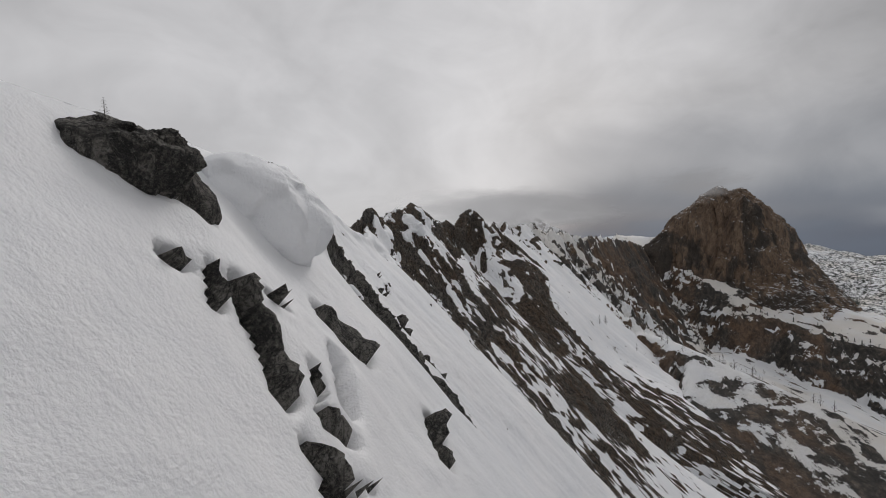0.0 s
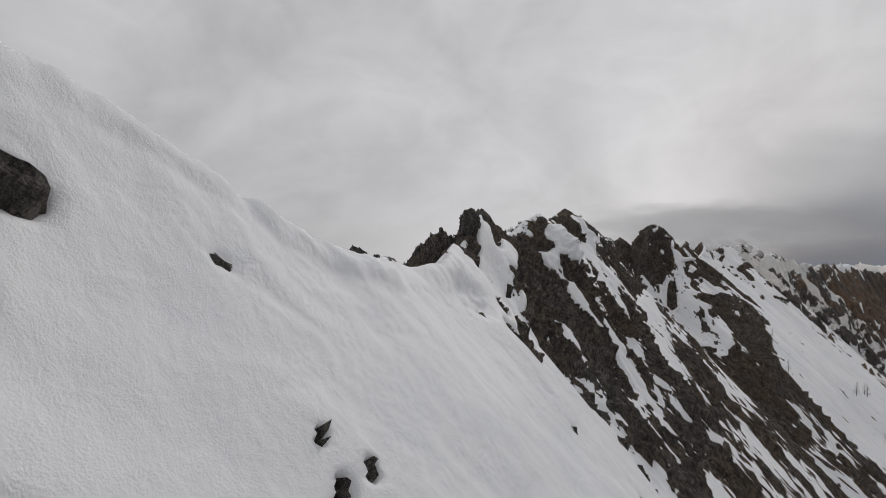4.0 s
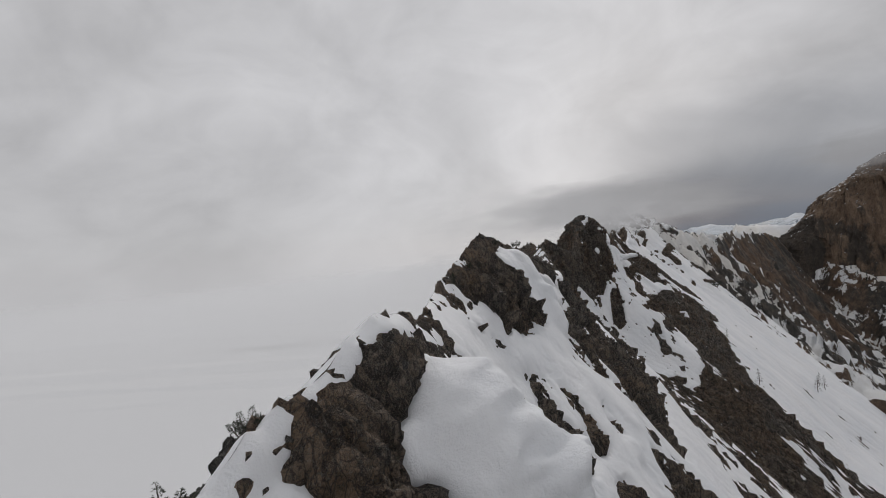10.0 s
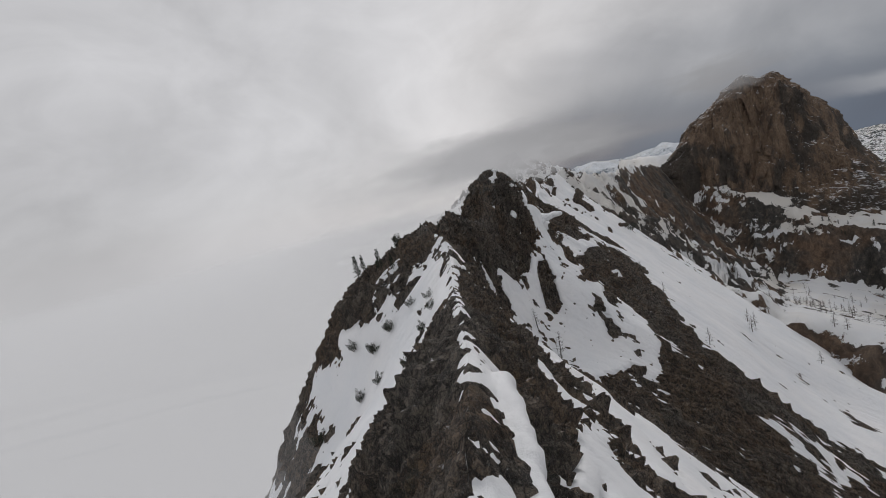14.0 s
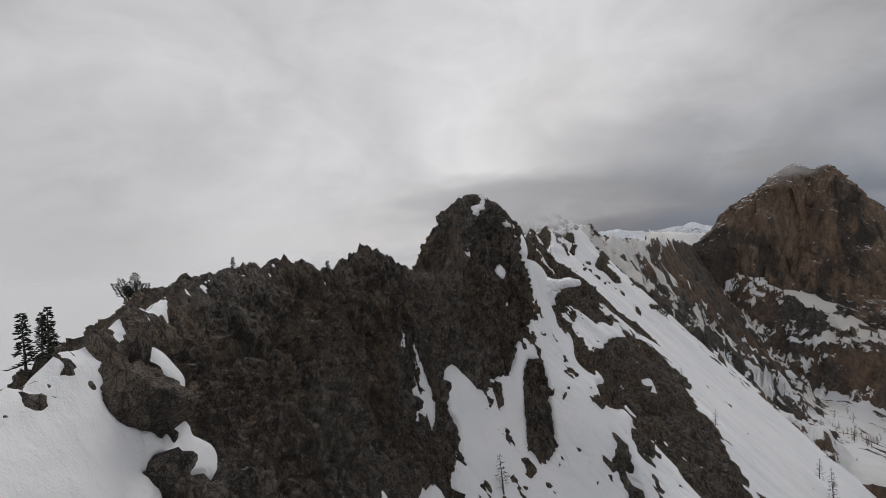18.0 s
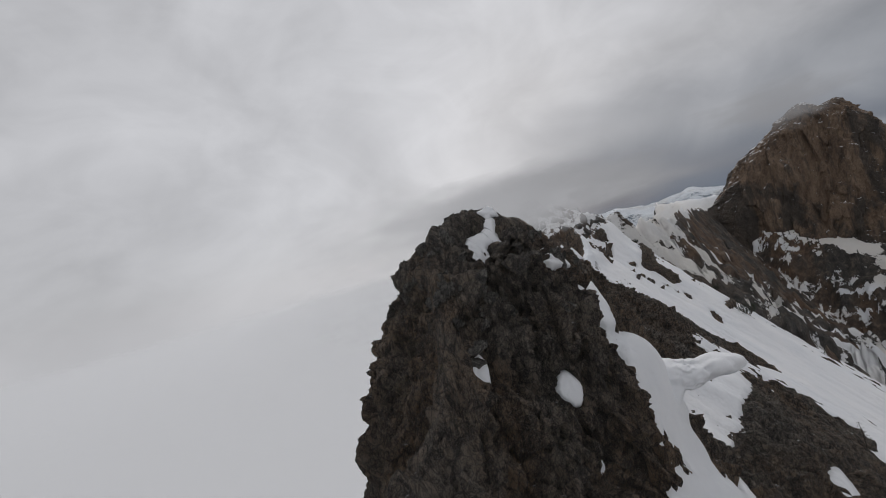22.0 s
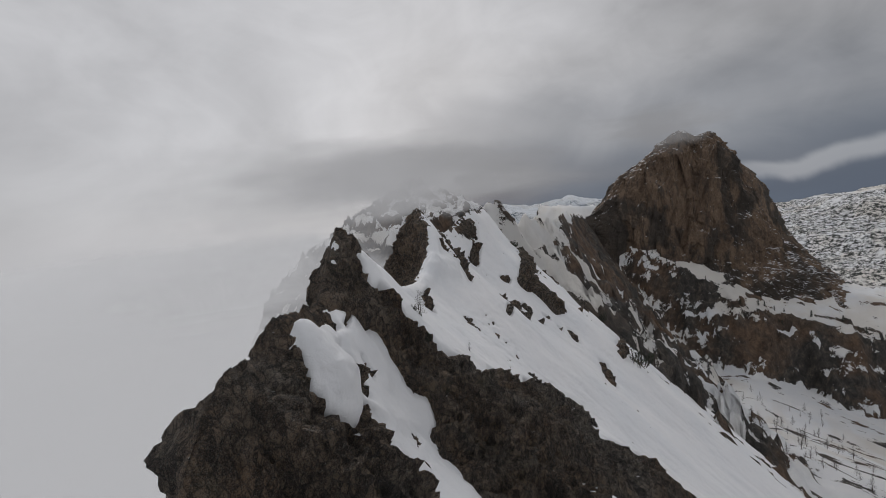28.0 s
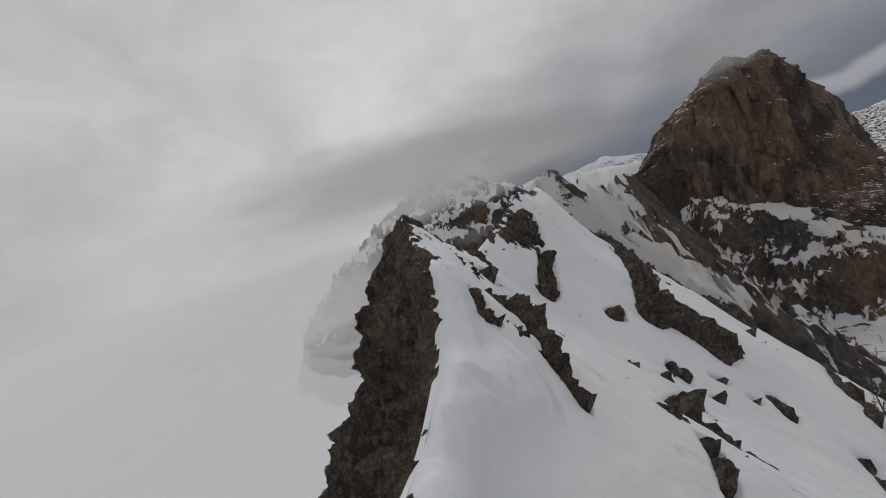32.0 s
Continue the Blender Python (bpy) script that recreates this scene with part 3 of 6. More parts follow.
PATCH_E4 = [(286, 15.1, 282.7, 26.5, 1.9, 1), (286.4, 16.8, 283.1, 21.8, 1.3, 1), (287.7, 8.4, 288.5, 10.9, 1.6, 1), (289.8, 8.4, 288.5, 10.1, 1.6, -1), (290.2, 11.3, 289.4, 11.8, 1.1, 1), (290.6, 13, 290.2, 13.4, 0.8, 1), (291.5, 6.7, 291.9, 7.6, 1.2, 1), (292.7, 2.5, 289.8, 5.9, 3, -1), (293.2, 14.7, 286.4, 25.2, 2.5, -1), (297.4, 0, 297.4, 0, 0.8, -1), (298.6, 23.5, 292.7, 25.6, 1, 1), (299, 16.4, 291.5, 20.6, 2.6, -1), (305.8, 0, 309.5, 0.8, 0.9, -1), (306.6, 1.3, 323.8, 14.3, 2.1, 1), (309.1, 7.1, 299.5, 11.3, 4.6, 1), (310.4, 18.9, 310, 19.3, 2.5, 1)]
PATCH_E5 = [(317.9, 19.3, 317.5, 20.2, 2.4, 1), (318.8, 12.2, 291.1, 36.1, 3.1, -1), (318.8, 23.1, 317.9, 23.9, 1.7, -1), (319.6, 7.6, 315, 15.1, 3.9, 1), (322.6, 2.5, 324.7, 4.2, 3.6, -1), (323, 3.4, 324.2, 8.8, 4.3, -1), (323, 41.2, 290.2, 49.6, 2.9, -1), (324.7, 37.4, 320, 42, 3.2, -1), (326.3, 2.1, 325.5, 7.1, 4, -1), (327.2, 33.2, 327.2, 34, 2.1, -1), (331, 14.3, 328.4, 15.5, 3, 1), (331.8, 22.3, 329.7, 27.3, 2.6, 1), (333.9, 8.8, 336, 12.2, 1.5, 1), (334.3, 23.9, 330.1, 26, 2.4, 1), (335.2, 1.3, 334.7, 2.9, 2.2, 1), (335.6, 1.7, 334.7, 6.7, 2.3, 1)]
PATCH_E6 = [(337.3, 5.5, 332.2, 10.5, 1.8, 1), (337.3, 40.3, 331, 46.6, 2.1, 1), (340.6, 0.8, 340.2, 2.1, 1.1, -1), (346.5, 4.6, 346.9, 5.5, 1.1, 1), (346.5, 13.9, 344, 27.3, 2.6, -1), (346.5, 17.2, 341.5, 21.8, 2.2, 1), (346.9, 132.5, 369.6, 176, 11.1, -1), (348.2, 18.5, 338.5, 35.3, 1.9, -1), (350.3, 132.5, 330.5, 146.5, 10.7, -1), (354.9, 3.4, 353.2, 4.2, 1.7, 1), (355.7, 15.5, 357.4, 23.1, 2.4, -1), (360.4, 2.1, 354.9, 2.9, 1.3, 1), (370, 17.2, 366.2, 16.8, 1.4, -1), (370.4, 31.5, 314.6, 59.5, 5.6, 1), (375.5, 33.2, 338.9, 38.2, 3.3, 1), (387.7, 18.5, 366.7, 17.6, 2.5, 1)]
PATCH_E7 = [(402.4, 18.9, 388.9, 15.5, 2.1, 1), (402.8, 27.7, 402.4, 32.3, 2.6, -1), (410.3, 29, 393.1, 30.7, 1.2, -1), (412, 135.8, 380.9, 176, 20.6, -1), (416.6, 5.5, 387.2, 8, 6.9, -1), (426.7, 42.8, 418.7, 38.6, 3.7, 1), (428.4, 1.7, 430.1, 6.7, 1.4, -1), (429.2, 51.3, 383.9, 33.2, 2.9, 1), (436, 29, 426.7, 29.8, 1.1, 1), (441.4, 0.4, 441, 2.9, 3.6, -1), (443.5, 12.2, 441.8, 14.3, 2, 1), (445.6, 3.8, 441.8, 9.7, 2.3, 1), (445.6, 23.1, 436, 20.6, 2.5, 1), (464.1, 4.6, 465.4, 5.5, 1.2, 1), (464.5, 1.7, 465.4, 4.2, 0.9, 1), (464.5, 5, 466.6, 7.1, 0.9, 1)]
PATCH_E8 = [(471.7, 3.8, 517, 20.2, 10.7, -1), (500.2, 2.1, 500.2, 2.5, 1.5, 1), (505.7, 142.8, 505.7, 142.8, 11.4, -1), (509, 10.5, 511.1, 30.7, 14.4, -1), (510.3, 96.4, 510.3, 96.4, 4.4, 1), (514.5, 82.3, 509.9, 82.3, 3.8, -1), (516.2, 92.5, 510.3, 94.4, 3, -1), (517.9, 253.5, 517.9, 253.5, 26.1, -1), (519.5, 44.9, 517.9, 56.1, 8.9, 1), (521.2, 13.9, 521.2, 13.9, 3.2, 1), (521.6, 33.2, 520, 42.4, 6.1, -1), (524.6, 107.3, 524.6, 107.3, 16.5, -1), (527.5, 63.6, 512.4, 82.3, 5.2, 1), (528.4, 26.5, 529.6, 36.1, 3.6, 1), (528.8, 67.3, 528.8, 67.3, 6.3, 1), (530.5, 102.7, 530.5, 102.7, 13, -1)]
PATCH_E9 = [(531.3, 41.6, 531.3, 41.6, 4.6, 1), (534.7, 29, 543.9, 39.9, 5.3, 1), (535.9, 40.7, 535.9, 40.7, 6.5, 1), (537.6, 34, 537.6, 34, 13.3, 1), (539.3, 132.5, 399.8, 112.3, 13.5, -1), (541, 69.4, 527.1, 92.5, 9.3, 1), (541.8, 40.3, 531.7, 61.9, 4.7, 1), (542.6, 79.4, 542.6, 79.4, 8.5, -1), (544.7, 12.6, 544.3, 16.8, 13, -1), (547.3, 239.5, 547.3, 239.5, 17.6, -1), (547.7, 43.7, 546.4, 48.3, 3.2, -1), (550.6, 33.2, 546.4, 68.4, 11.4, 1), (550.6, 54.3, 550.6, 54.3, 16.9, 1), (550.6, 96.4, 541.8, 100.5, 11, 1), (551.5, 56.1, 551.5, 56.1, 5.6, 1), (552.3, 70.5, 551, 71.7, 3, -1)]
PATCH_E10 = [(552.7, 42.8, 551, 46.2, 3.3, -1), (552.7, 47, 546.8, 52.7, 2.9, -1), (553.1, 59.5, 553.1, 59.5, 12.3, 1), (553.1, 107.3, 539.3, 132.5, 12.6, -1), (554, 43.3, 548.5, 53.8, 3.6, -1), (554, 72.8, 552.3, 78, 1.9, -1), (554, 112.3, 383.5, 146.5, 20.3, -1), (554.8, 109.8, 535.5, 132.5, 10.3, -1), (554.8, 112.3, 554.8, 112.3, 20.6, -1), (556.1, 79.4, 541.4, 98.4, 14.1, 1), (556.1, 105, 556.1, 105, 13.6, -1), (556.9, 41.2, 551.9, 45.4, 4.5, 1), (556.9, 43.7, 537.6, 75.3, 12.7, 1), (558.2, 105, 558.2, 105, 12.8, -1), (558.2, 109.8, 412, 135.8, 20.2, -1), (558.6, 126.2, 558.6, 126.2, 6.8, 1)]
PATCH_E11 = [(559, 19.7, 559, 21, 0.9, 1), (559.9, 47, 559.9, 47, 10.1, 1), (559.9, 53.2, 539.3, 61.1, 11, 1), (560.7, 53.8, 541, 70.5, 13.4, 1), (562, 49.6, 554, 58.1, 6.7, 1), (562, 117.6, 515.8, 132.5, 11.5, -1), (586.3, 96.4, 586.3, 96.4, 5.8, -1), (598.5, 83.9, 596.4, 88.9, 4.1, -1), (600.2, 65.4, 538, 105, 11.1, 1), (600.6, 85.5, 595.6, 102.7, 3.2, -1), (608.2, 58.1, 605.6, 62.7, 6.7, -1), (614.9, 74.1, 596.8, 107.3, 4.8, -1), (617.8, 72.8, 554, 70.5, 2.8, -1), (622.4, 62.7, 615.3, 80.8, 10.9, -1), (635, 83.9, 622, 83.9, 7.3, -1), (645.5, 166.8, 621.2, 185.8, 13.8, 1)]
PATCH_E12 = [(646, 90.7, 598.9, 139.3, 15.6, 1), (652.7, 75.3, 643.4, 88.9, 4.6, -1), (711.5, 100.5, 711.5, 100.5, 16.3, 1), (740.5, 82.3, 736.3, 132.5, 14.4, 1), (752.2, 107.3, 736.7, 162.5, 21.8, 1), (816.9, 80.8, 775.3, 76.6, 2.1, -1)]
PATCH_E = PATCH_E1 + PATCH_E2 + PATCH_E3 + PATCH_E4 + PATCH_E5 + PATCH_E6 + PATCH_E7 + PATCH_E8 + PATCH_E9 + PATCH_E10 + PATCH_E11 + PATCH_E12
PATCH_W1 = [(380.9, 3.2, 386, 9.9, 2.8, -1), (388.9, 1.4, 388.9, 1.4, 8.9, -1), (437.2, 10.3, 448.1, 47.9, 6.7, 1), (440.2, 8.1, 438.5, 29.7, 5.9, 1), (459.1, 41.9, 458.6, 49.6, 5.5, 1), (467.9, 30.6, 463.3, 44.7, 6.1, -1), (469.1, 81.6, 469.1, 81.6, 6.9, -1), (479.6, 5, 458.2, 4.5, 5.8, -1), (657.3, 31.5, 657.3, 31.5, 7.9, -1), (709, 3.6, 714.8, 18.9, 5.1, -1), (715.3, 2.2, 722, 27.4, 3.8, -1)]
PATCH_W = PATCH_W1
# single outcrops (-1), snow patches and tongues (+1), each laid over those before it
COVER_EAST_1 = [(87.8, 5.9, 86.9, 15.7, 3.1, 1), (86.9, 3.1, 87.4, 4.2, 0.5, -1), (84.4, 5.6, 85, 5.9, 0.3, -1), (85.9, 6.2, 84.8, 7.3, 0.2, -1), (86.5, 7, 85.5, 8.4, 0.4, -1), (87.4, 7.8, 88, 8.4, 0.2, -1), (85.5, 8.7, 84.4, 10.1, 0.5, -1), (91.8, 9.8, 91.6, 11.5, 0.9, -1), (89, 10.9, 87.1, 12, 0.6, -1), (86.5, 10.4, 85.9, 10.9, 0.3, -1), (85.3, 11.5, 85.7, 12.3, 0.5, -1), (83.8, 11.2, 83.6, 12.6, 0.2, -1), (83.2, 12.3, 84.6, 13.4, 0.1, -1), (93, 16.2, 92.6, 16.5, 0.2, -1), (92.4, 16.2, 90.5, 17.1, 0.5, -1), (148, 8.4, 131, 19, 6.8, 1)]
COVER_EAST_2 = [(129.6, 12, 123.9, 12, 3.1, 1), (162.1, 12.6, 176.4, 14.3, 3.7, 1), (161.3, 20.7, 168.8, 48.3, 3.8, 1), (175.6, 17.4, 172.6, 28.8, 2.5, 1), (129.1, 2, 131.7, 6.2, 1.4, -1), (131.5, 5.9, 136.9, 11.8, 2.2, -1), (127.9, 4.8, 128.1, 4.8, 0.8, -1), (127.5, 7.6, 136.3, 14.6, 1.5, -1), (125.6, 7.6, 126.6, 9.2, 0.6, -1), (124.3, 7, 125.4, 7.6, 0.3, -1), (135.2, 1.4, 138.8, 2.2, 1.1, -1), (136.1, 3.1, 134, 5.3, 0.7, -1), (149.1, 2.2, 151.6, 2.8, 0.9, -1), (148, 1.7, 146.8, 3.1, 0.5, -1), (153.1, 10.4, 152.9, 14.8, 2, -1), (153.5, 8.7, 156.9, 12, 0.8, -1)]
COVER_EAST_3 = [(148.9, 11.8, 150.4, 13.2, 0.6, -1), (151.6, 15.1, 152.7, 16, 0.8, -1), (153.7, 18.2, 152.7, 19.6, 0.4, -1), (145.1, 17.1, 145.5, 19.3, 0.9, -1), (158.8, 17.1, 157.3, 20.7, 0.7, -1), (154.3, 21.3, 149.9, 25.3, 1.9, -1), (145.5, 21.3, 142.4, 25.3, 1.3, -1), (147.2, 25, 148.7, 31, 2, -1), (142, 25.3, 142.6, 31.4, 2.2, -1), (151.8, 31, 148.5, 36.1, 1.5, -1), (156.4, 23.8, 156.9, 26.2, 1, -1), (160.2, 32.9, 159.8, 35, 0.5, -1), (156.7, 37.9, 158.8, 44.2, 0.5, -1), (133.6, 19.9, 132.9, 20.4, 0.4, -1), (133.8, 20.4, 133.1, 20.7, 0.3, -1), (126, 9.8, 126, 9.8, 0.1, -1)]
COVER_EAST_4 = [(126.4, 4.8, 128.1, 5.9, 1, -1), (125.4, 6.7, 127.3, 9, 0.7, -1), (135.9, 19.6, 135.9, 19.6, 0.2, -1), (165.1, 25.9, 164.6, 26.2, 0.4, -1), (173.9, 23.5, 173, 25, 0.4, -1), (174.3, 20.7, 173.9, 21.6, 0.2, -1), (147.4, 23, 146.6, 24.4, 0.3, 1), (148.3, 27.3, 149.9, 29.6, 0.6, 1), (146.6, 32.9, 145.9, 34.4, 0.6, 1), (137.5, 25.9, 137.5, 26.6, 0.2, 1), (130.8, 3.1, 132.5, 5, 0.7, 1), (126.2, 6.4, 125.6, 7.3, 0.6, 1), (136.7, 9.5, 136.9, 10.1, 0.5, 1), (136.5, 12.3, 136.7, 12.6, 0.3, 1), (171.4, 5, 165.9, 28.8, 5, 1), (152.5, 16.2, 154.1, 18.2, 0.8, 1)]
COVER_EAST_5 = [(148.7, 8.7, 151.8, 8.7, 0.9, -1), (148.5, 9.5, 148.9, 11.5, 1.5, -1), (151, 10.4, 153.7, 13.7, 2.3, -1), (153.9, 8.4, 154.1, 8.4, 0.5, -1), (154.3, 10.1, 156.4, 10.4, 0.7, -1), (159.2, 6.4, 163.4, 8.1, 1.3, -1), (162.3, 8.1, 165.5, 9.2, 1.4, -1), (156.9, 12, 161.1, 13.7, 1.9, -1), (161.7, 12.6, 161.1, 14.8, 0.9, -1), (153.3, 14.8, 153.5, 16.5, 1, -1), (147.8, 12.3, 149.1, 14.6, 1.6, -1), (158.3, 5.3, 160.9, 4.8, 0.5, -1), (153.3, 17.1, 157.3, 18.5, 1.2, -1), (158.8, 17.1, 160.6, 17.4, 0.8, -1), (155.2, 19.6, 157.3, 20.7, 0.8, -1), (160.4, 19.3, 159.8, 20.4, 0.6, -1)]
COVER_EAST_6 = [(149.1, 17.4, 147.6, 18.2, 0.6, -1), (147.6, 17.6, 146.8, 18.2, 0.4, -1), (145.3, 18.5, 145.5, 19.3, 0.5, -1), (144.3, 19.3, 145.3, 21.3, 1, -1), (148.7, 19.3, 148, 22.4, 1.1, -1), (147.6, 20.2, 147, 23, 1.4, -1), (153.3, 18.8, 152.9, 20.4, 0.7, -1), (150.1, 19.9, 150.4, 20.7, 0.5, -1), (154.3, 22.4, 154.6, 24.1, 1.2, -1), (149.9, 23.8, 149.5, 25.6, 1.3, -1), (153.5, 25.3, 151.8, 27.3, 1.1, -1), (158.1, 23.8, 156.9, 26.6, 1.3, -1), (159.2, 25.6, 158.5, 26.6, 0.4, -1), (167.2, 25.3, 166.7, 26.2, 0.5, -1), (173.5, 24.4, 170.9, 25.9, 0.5, -1), (176.4, 22.4, 175.6, 23.8, 0.3, -1)]
COVER_EAST_7 = [(167.6, 26.6, 167.6, 26.9, 0.4, -1), (162.3, 31.9, 161.1, 33.4, 0.5, -1), (157.1, 29.6, 157.7, 31, 0.3, -1), (156, 28, 158.1, 29.2, 0.3, -1), (146.4, 21, 145.5, 22.4, 0.7, 1), (151, 22.1, 149.7, 23, 0.5, 1), (145.5, 19.3, 145.3, 19.3, 0.2, 1), (148.7, 24.1, 148, 24.7, 0.3, 1), (147.8, 16.2, 145.5, 16.8, 0.9, 1), (145.7, 17.9, 147.2, 19.3, 0.4, 1), (145.3, 16.5, 150.6, 16.2, 0.8, 1), (150.6, 16.2, 153.1, 16.5, 0.7, 1), (152.7, 16.5, 153.3, 16.8, 0.3, 1), (158.8, 14.6, 160.4, 15.4, 1, 1), (159.2, 21.6, 156.9, 25.3, 0.5, 1), (154.6, 22.1, 159.2, 21.6, 0.5, 1)]
COVER_EAST_8 = [(224.7, 2.5, 216.7, 2.2, 2.2, 1), (215.5, 2.2, 206.2, 1.4, 1.4, 1), (225.1, 4.5, 217.6, 6.7, 4.4, 1), (243.6, 7.3, 239, 10.9, 2.4, 1), (246.5, 9.8, 247.4, 11.8, 1.6, 1), (242.3, 3.4, 241.1, 3.9, 1, 1), (239, 5.9, 237.7, 7.6, 1.9, 1), (277.2, 6.7, 254.1, 18.8, 4, -1), (249.5, 17.9, 238.1, 25.3, 3.5, -1), (282.7, 16.2, 257.5, 26.2, 3.5, -1), (261.2, 24.4, 267.1, 39.8, 4.6, -1), (275.5, 1.4, 281.4, 4.8, 2.8, -1), (243.6, 15.7, 247.8, 17.1, 1.3, -1), (283.5, 13.4, 282.7, 21.6, 1.4, 1), (282.7, 21.6, 281, 36.7, 1.5, 1), (281, 36.7, 274.7, 45.8, 0.9, 1)]
COVER_EAST_9 = [(283.5, 3.6, 286, 9, 1.2, 1), (292.7, 7, 293.9, 15.7, 1.8, 1), (324.1, 19.3, 315.7, 32.4, 2.2, 1), (276.4, 5, 275.5, 5, 1.3, 1), (244.9, 17.1, 241.5, 17.9, 0.7, 1), (240.2, 24.4, 239.8, 24.4, 0.7, 1), (238.1, 15.4, 233.1, 21, 0.7, 1), (236.5, 11.8, 226.4, 16, 0.7, 1), (285.7, 6.7, 290.2, 11.8, 2.4, -1), (280.6, 4.2, 284.8, 8.7, 1.9, -1), (276.4, 4.5, 276.4, 7.8, 1.5, -1), (291.1, 13.7, 289.1, 16.8, 1.6, -1), (319.1, 1.7, 324.9, 7.8, 3, -1), (290.5, 2.2, 291.3, 6.4, 2.4, -1), (288.3, 16.5, 286, 19.3, 1.4, -1), (290.5, 13.4, 287.4, 14.8, 1.2, -1)]
COVER_EAST_10 = [(311.5, 3.9, 294.1, 7.3, 1.6, 1), (289.9, 6.2, 293, 8.7, 1.4, 1), (293.3, 7.8, 292.5, 10.9, 2.8, 1), (291.1, 9.2, 292.5, 14, 1, 1), (323.5, 17.4, 333.1, 25.3, 2.7, 1), (294.4, 14.8, 323.5, 28, 1.3, 1), (282.2, 9.8, 282.2, 11.8, 1.5, 1), (281.8, 8.7, 282.2, 10.1, 0.7, 1), (286.3, 11.5, 285.5, 12.6, 0.8, 1), (281.4, 12.3, 281.4, 13.4, 0.6, 1), (292.2, 13.2, 293, 16.8, 0.5, 1), (313.2, 23.5, 303.7, 25.9, 0.9, 1), (300.9, 0.3, 318.2, 11.5, 1.6, 1), (304.8, 0.8, 309, 3.4, 0.9, 1), (325.8, 0.8, 324.1, 4.5, 1.8, -1), (328.3, 3.4, 324.4, 5.6, 1.6, -1)]
COVER_EAST_11 = [(326.9, 6.7, 326.1, 8.1, 1.3, -1), (321.3, 2.2, 320.7, 3.4, 1.2, -1), (342.3, 1.1, 348.9, 3.1, 1.6, -1), (331.7, 2.5, 334.5, 2.5, 1.2, 1), (329.1, 3.9, 335.3, 5.3, 1.7, 1), (331.4, 5.6, 334.5, 7.3, 1.8, 1), (330.5, 8.7, 331.1, 10.9, 1.4, 1), (354.3, 3.1, 352.2, 4.5, 1, 1), (342, 4.5, 348, 6.2, 0.6, 1), (531.4, 29.6, 434.3, 28.4, 3.3, 1), (385.8, 14.8, 371.6, 18.2, 2, 1), (345.9, 7, 344.5, 8.7, 0.7, 1), (380.4, 21.3, 360.6, 21.6, 1.6, 1), (339.8, 11.5, 340.3, 12.6, 0.6, 1), (353.5, 6.2, 353.1, 7, 0.5, -1), (354.8, 11.2, 349.3, 12.3, 0.8, -1)]
COVER_EAST_12 = [(335.6, 8.1, 335.3, 9.8, 0.7, -1), (339.2, 12.6, 355.6, 22.4, 1.9, -1), (359.4, 17.6, 359.4, 23.2, 1.5, -1), (412.7, 14.3, 375.8, 9, 3.4, -1), (411.9, 18.2, 397.2, 19.9, 2.1, 1), (385, 16.2, 372, 11.2, 1.2, 1), (384.2, 18.5, 378.7, 18.2, 1.6, 1), (434.3, 16.5, 524.7, 44.2, 3.1, 1), (541.5, 31, 539.8, 82.2, 10.2, 1), (541.9, 56.2, 549.2, 111, 10.5, 1), (421.5, 36.1, 392.6, 31.4, 2.7, 1), (755.4, 99.6, 601.3, 162.3, 14.3, 1), (622.4, 135.5, 603.8, 190.5, 22.7, 1), (549.4, 108.6, 532.2, 132.5, 12.6, -1), (527.6, 126.7, 513.8, 144.9, 10.3, -1), (555.8, 68.4, 548.5, 77.3, 2.1, -1)]
COVER_EAST_13 = [(576.5, 91.4, 574.1, 108.6, 4, -1), (605.9, 74.1, 593.7, 78.9, 3.4, -1), (512.9, 84, 427.4, 44.2, 2.9, -1), (533.5, 89.5, 439.4, 58.4, 2.7, -1), (463.4, 5.6, 510.4, 22.1, 10.2, -1), (458.6, 12.3, 484.8, 25.6, 7.7, -1), (550.1, 12.9, 544.4, 16.2, 14.9, -1), (514.6, 36.1, 511.7, 42.7, 7, -1), (443.3, 1.4, 443, 2.8, 1.1, -1), (443.6, 3.6, 448.1, 5.6, 1.4, 1), (448.4, 5.6, 452.9, 10.1, 1.5, 1), (452.9, 3.6, 453.5, 5, 1.1, 1), (448.7, 5, 452, 7.3, 0.7, 1), (530.6, 28.4, 530.1, 37.3, 3.6, 1), (531, 39.2, 529.3, 45.8, 4.8, 1), (551.6, 38.5, 554.5, 44.2, 4.1, 1)]
COVER_EAST_14 = [(544.4, 35.5, 540.6, 42.7, 4.4, 1), (557.9, 45.8, 551.3, 54.1, 4.6, 1), (566.9, 52.1, 553.1, 60.7, 4.3, 1), (571.7, 24.7, 647.6, 25, 4.9, 1), (569.9, 31.4, 565.1, 41.2, 2.8, 1), (547.6, 57.2, 549.2, 68.4, 6.3, 1), (531.8, 48.3, 536, 56.2, 3.7, 1), (508.7, 39.2, 509.1, 43.4, 2.4, 1), (549.2, 68.4, 557.9, 84, 2, 1), (701.1, 50.2, 648.4, 121.2, 10.5, 1), (789.4, 65.7, 805.4, 108.6, 10.3, 1), (448.4, 3.6, 450.8, 5.6, 1, -1), (448.7, 7.6, 448.1, 9, 0.5, -1), (552.1, 45.8, 547, 51.1, 2.3, -1), (570.8, 35, 566.2, 41.2, 1.6, -1), (647, 38.5, 637, 54.1, 11, -1)]
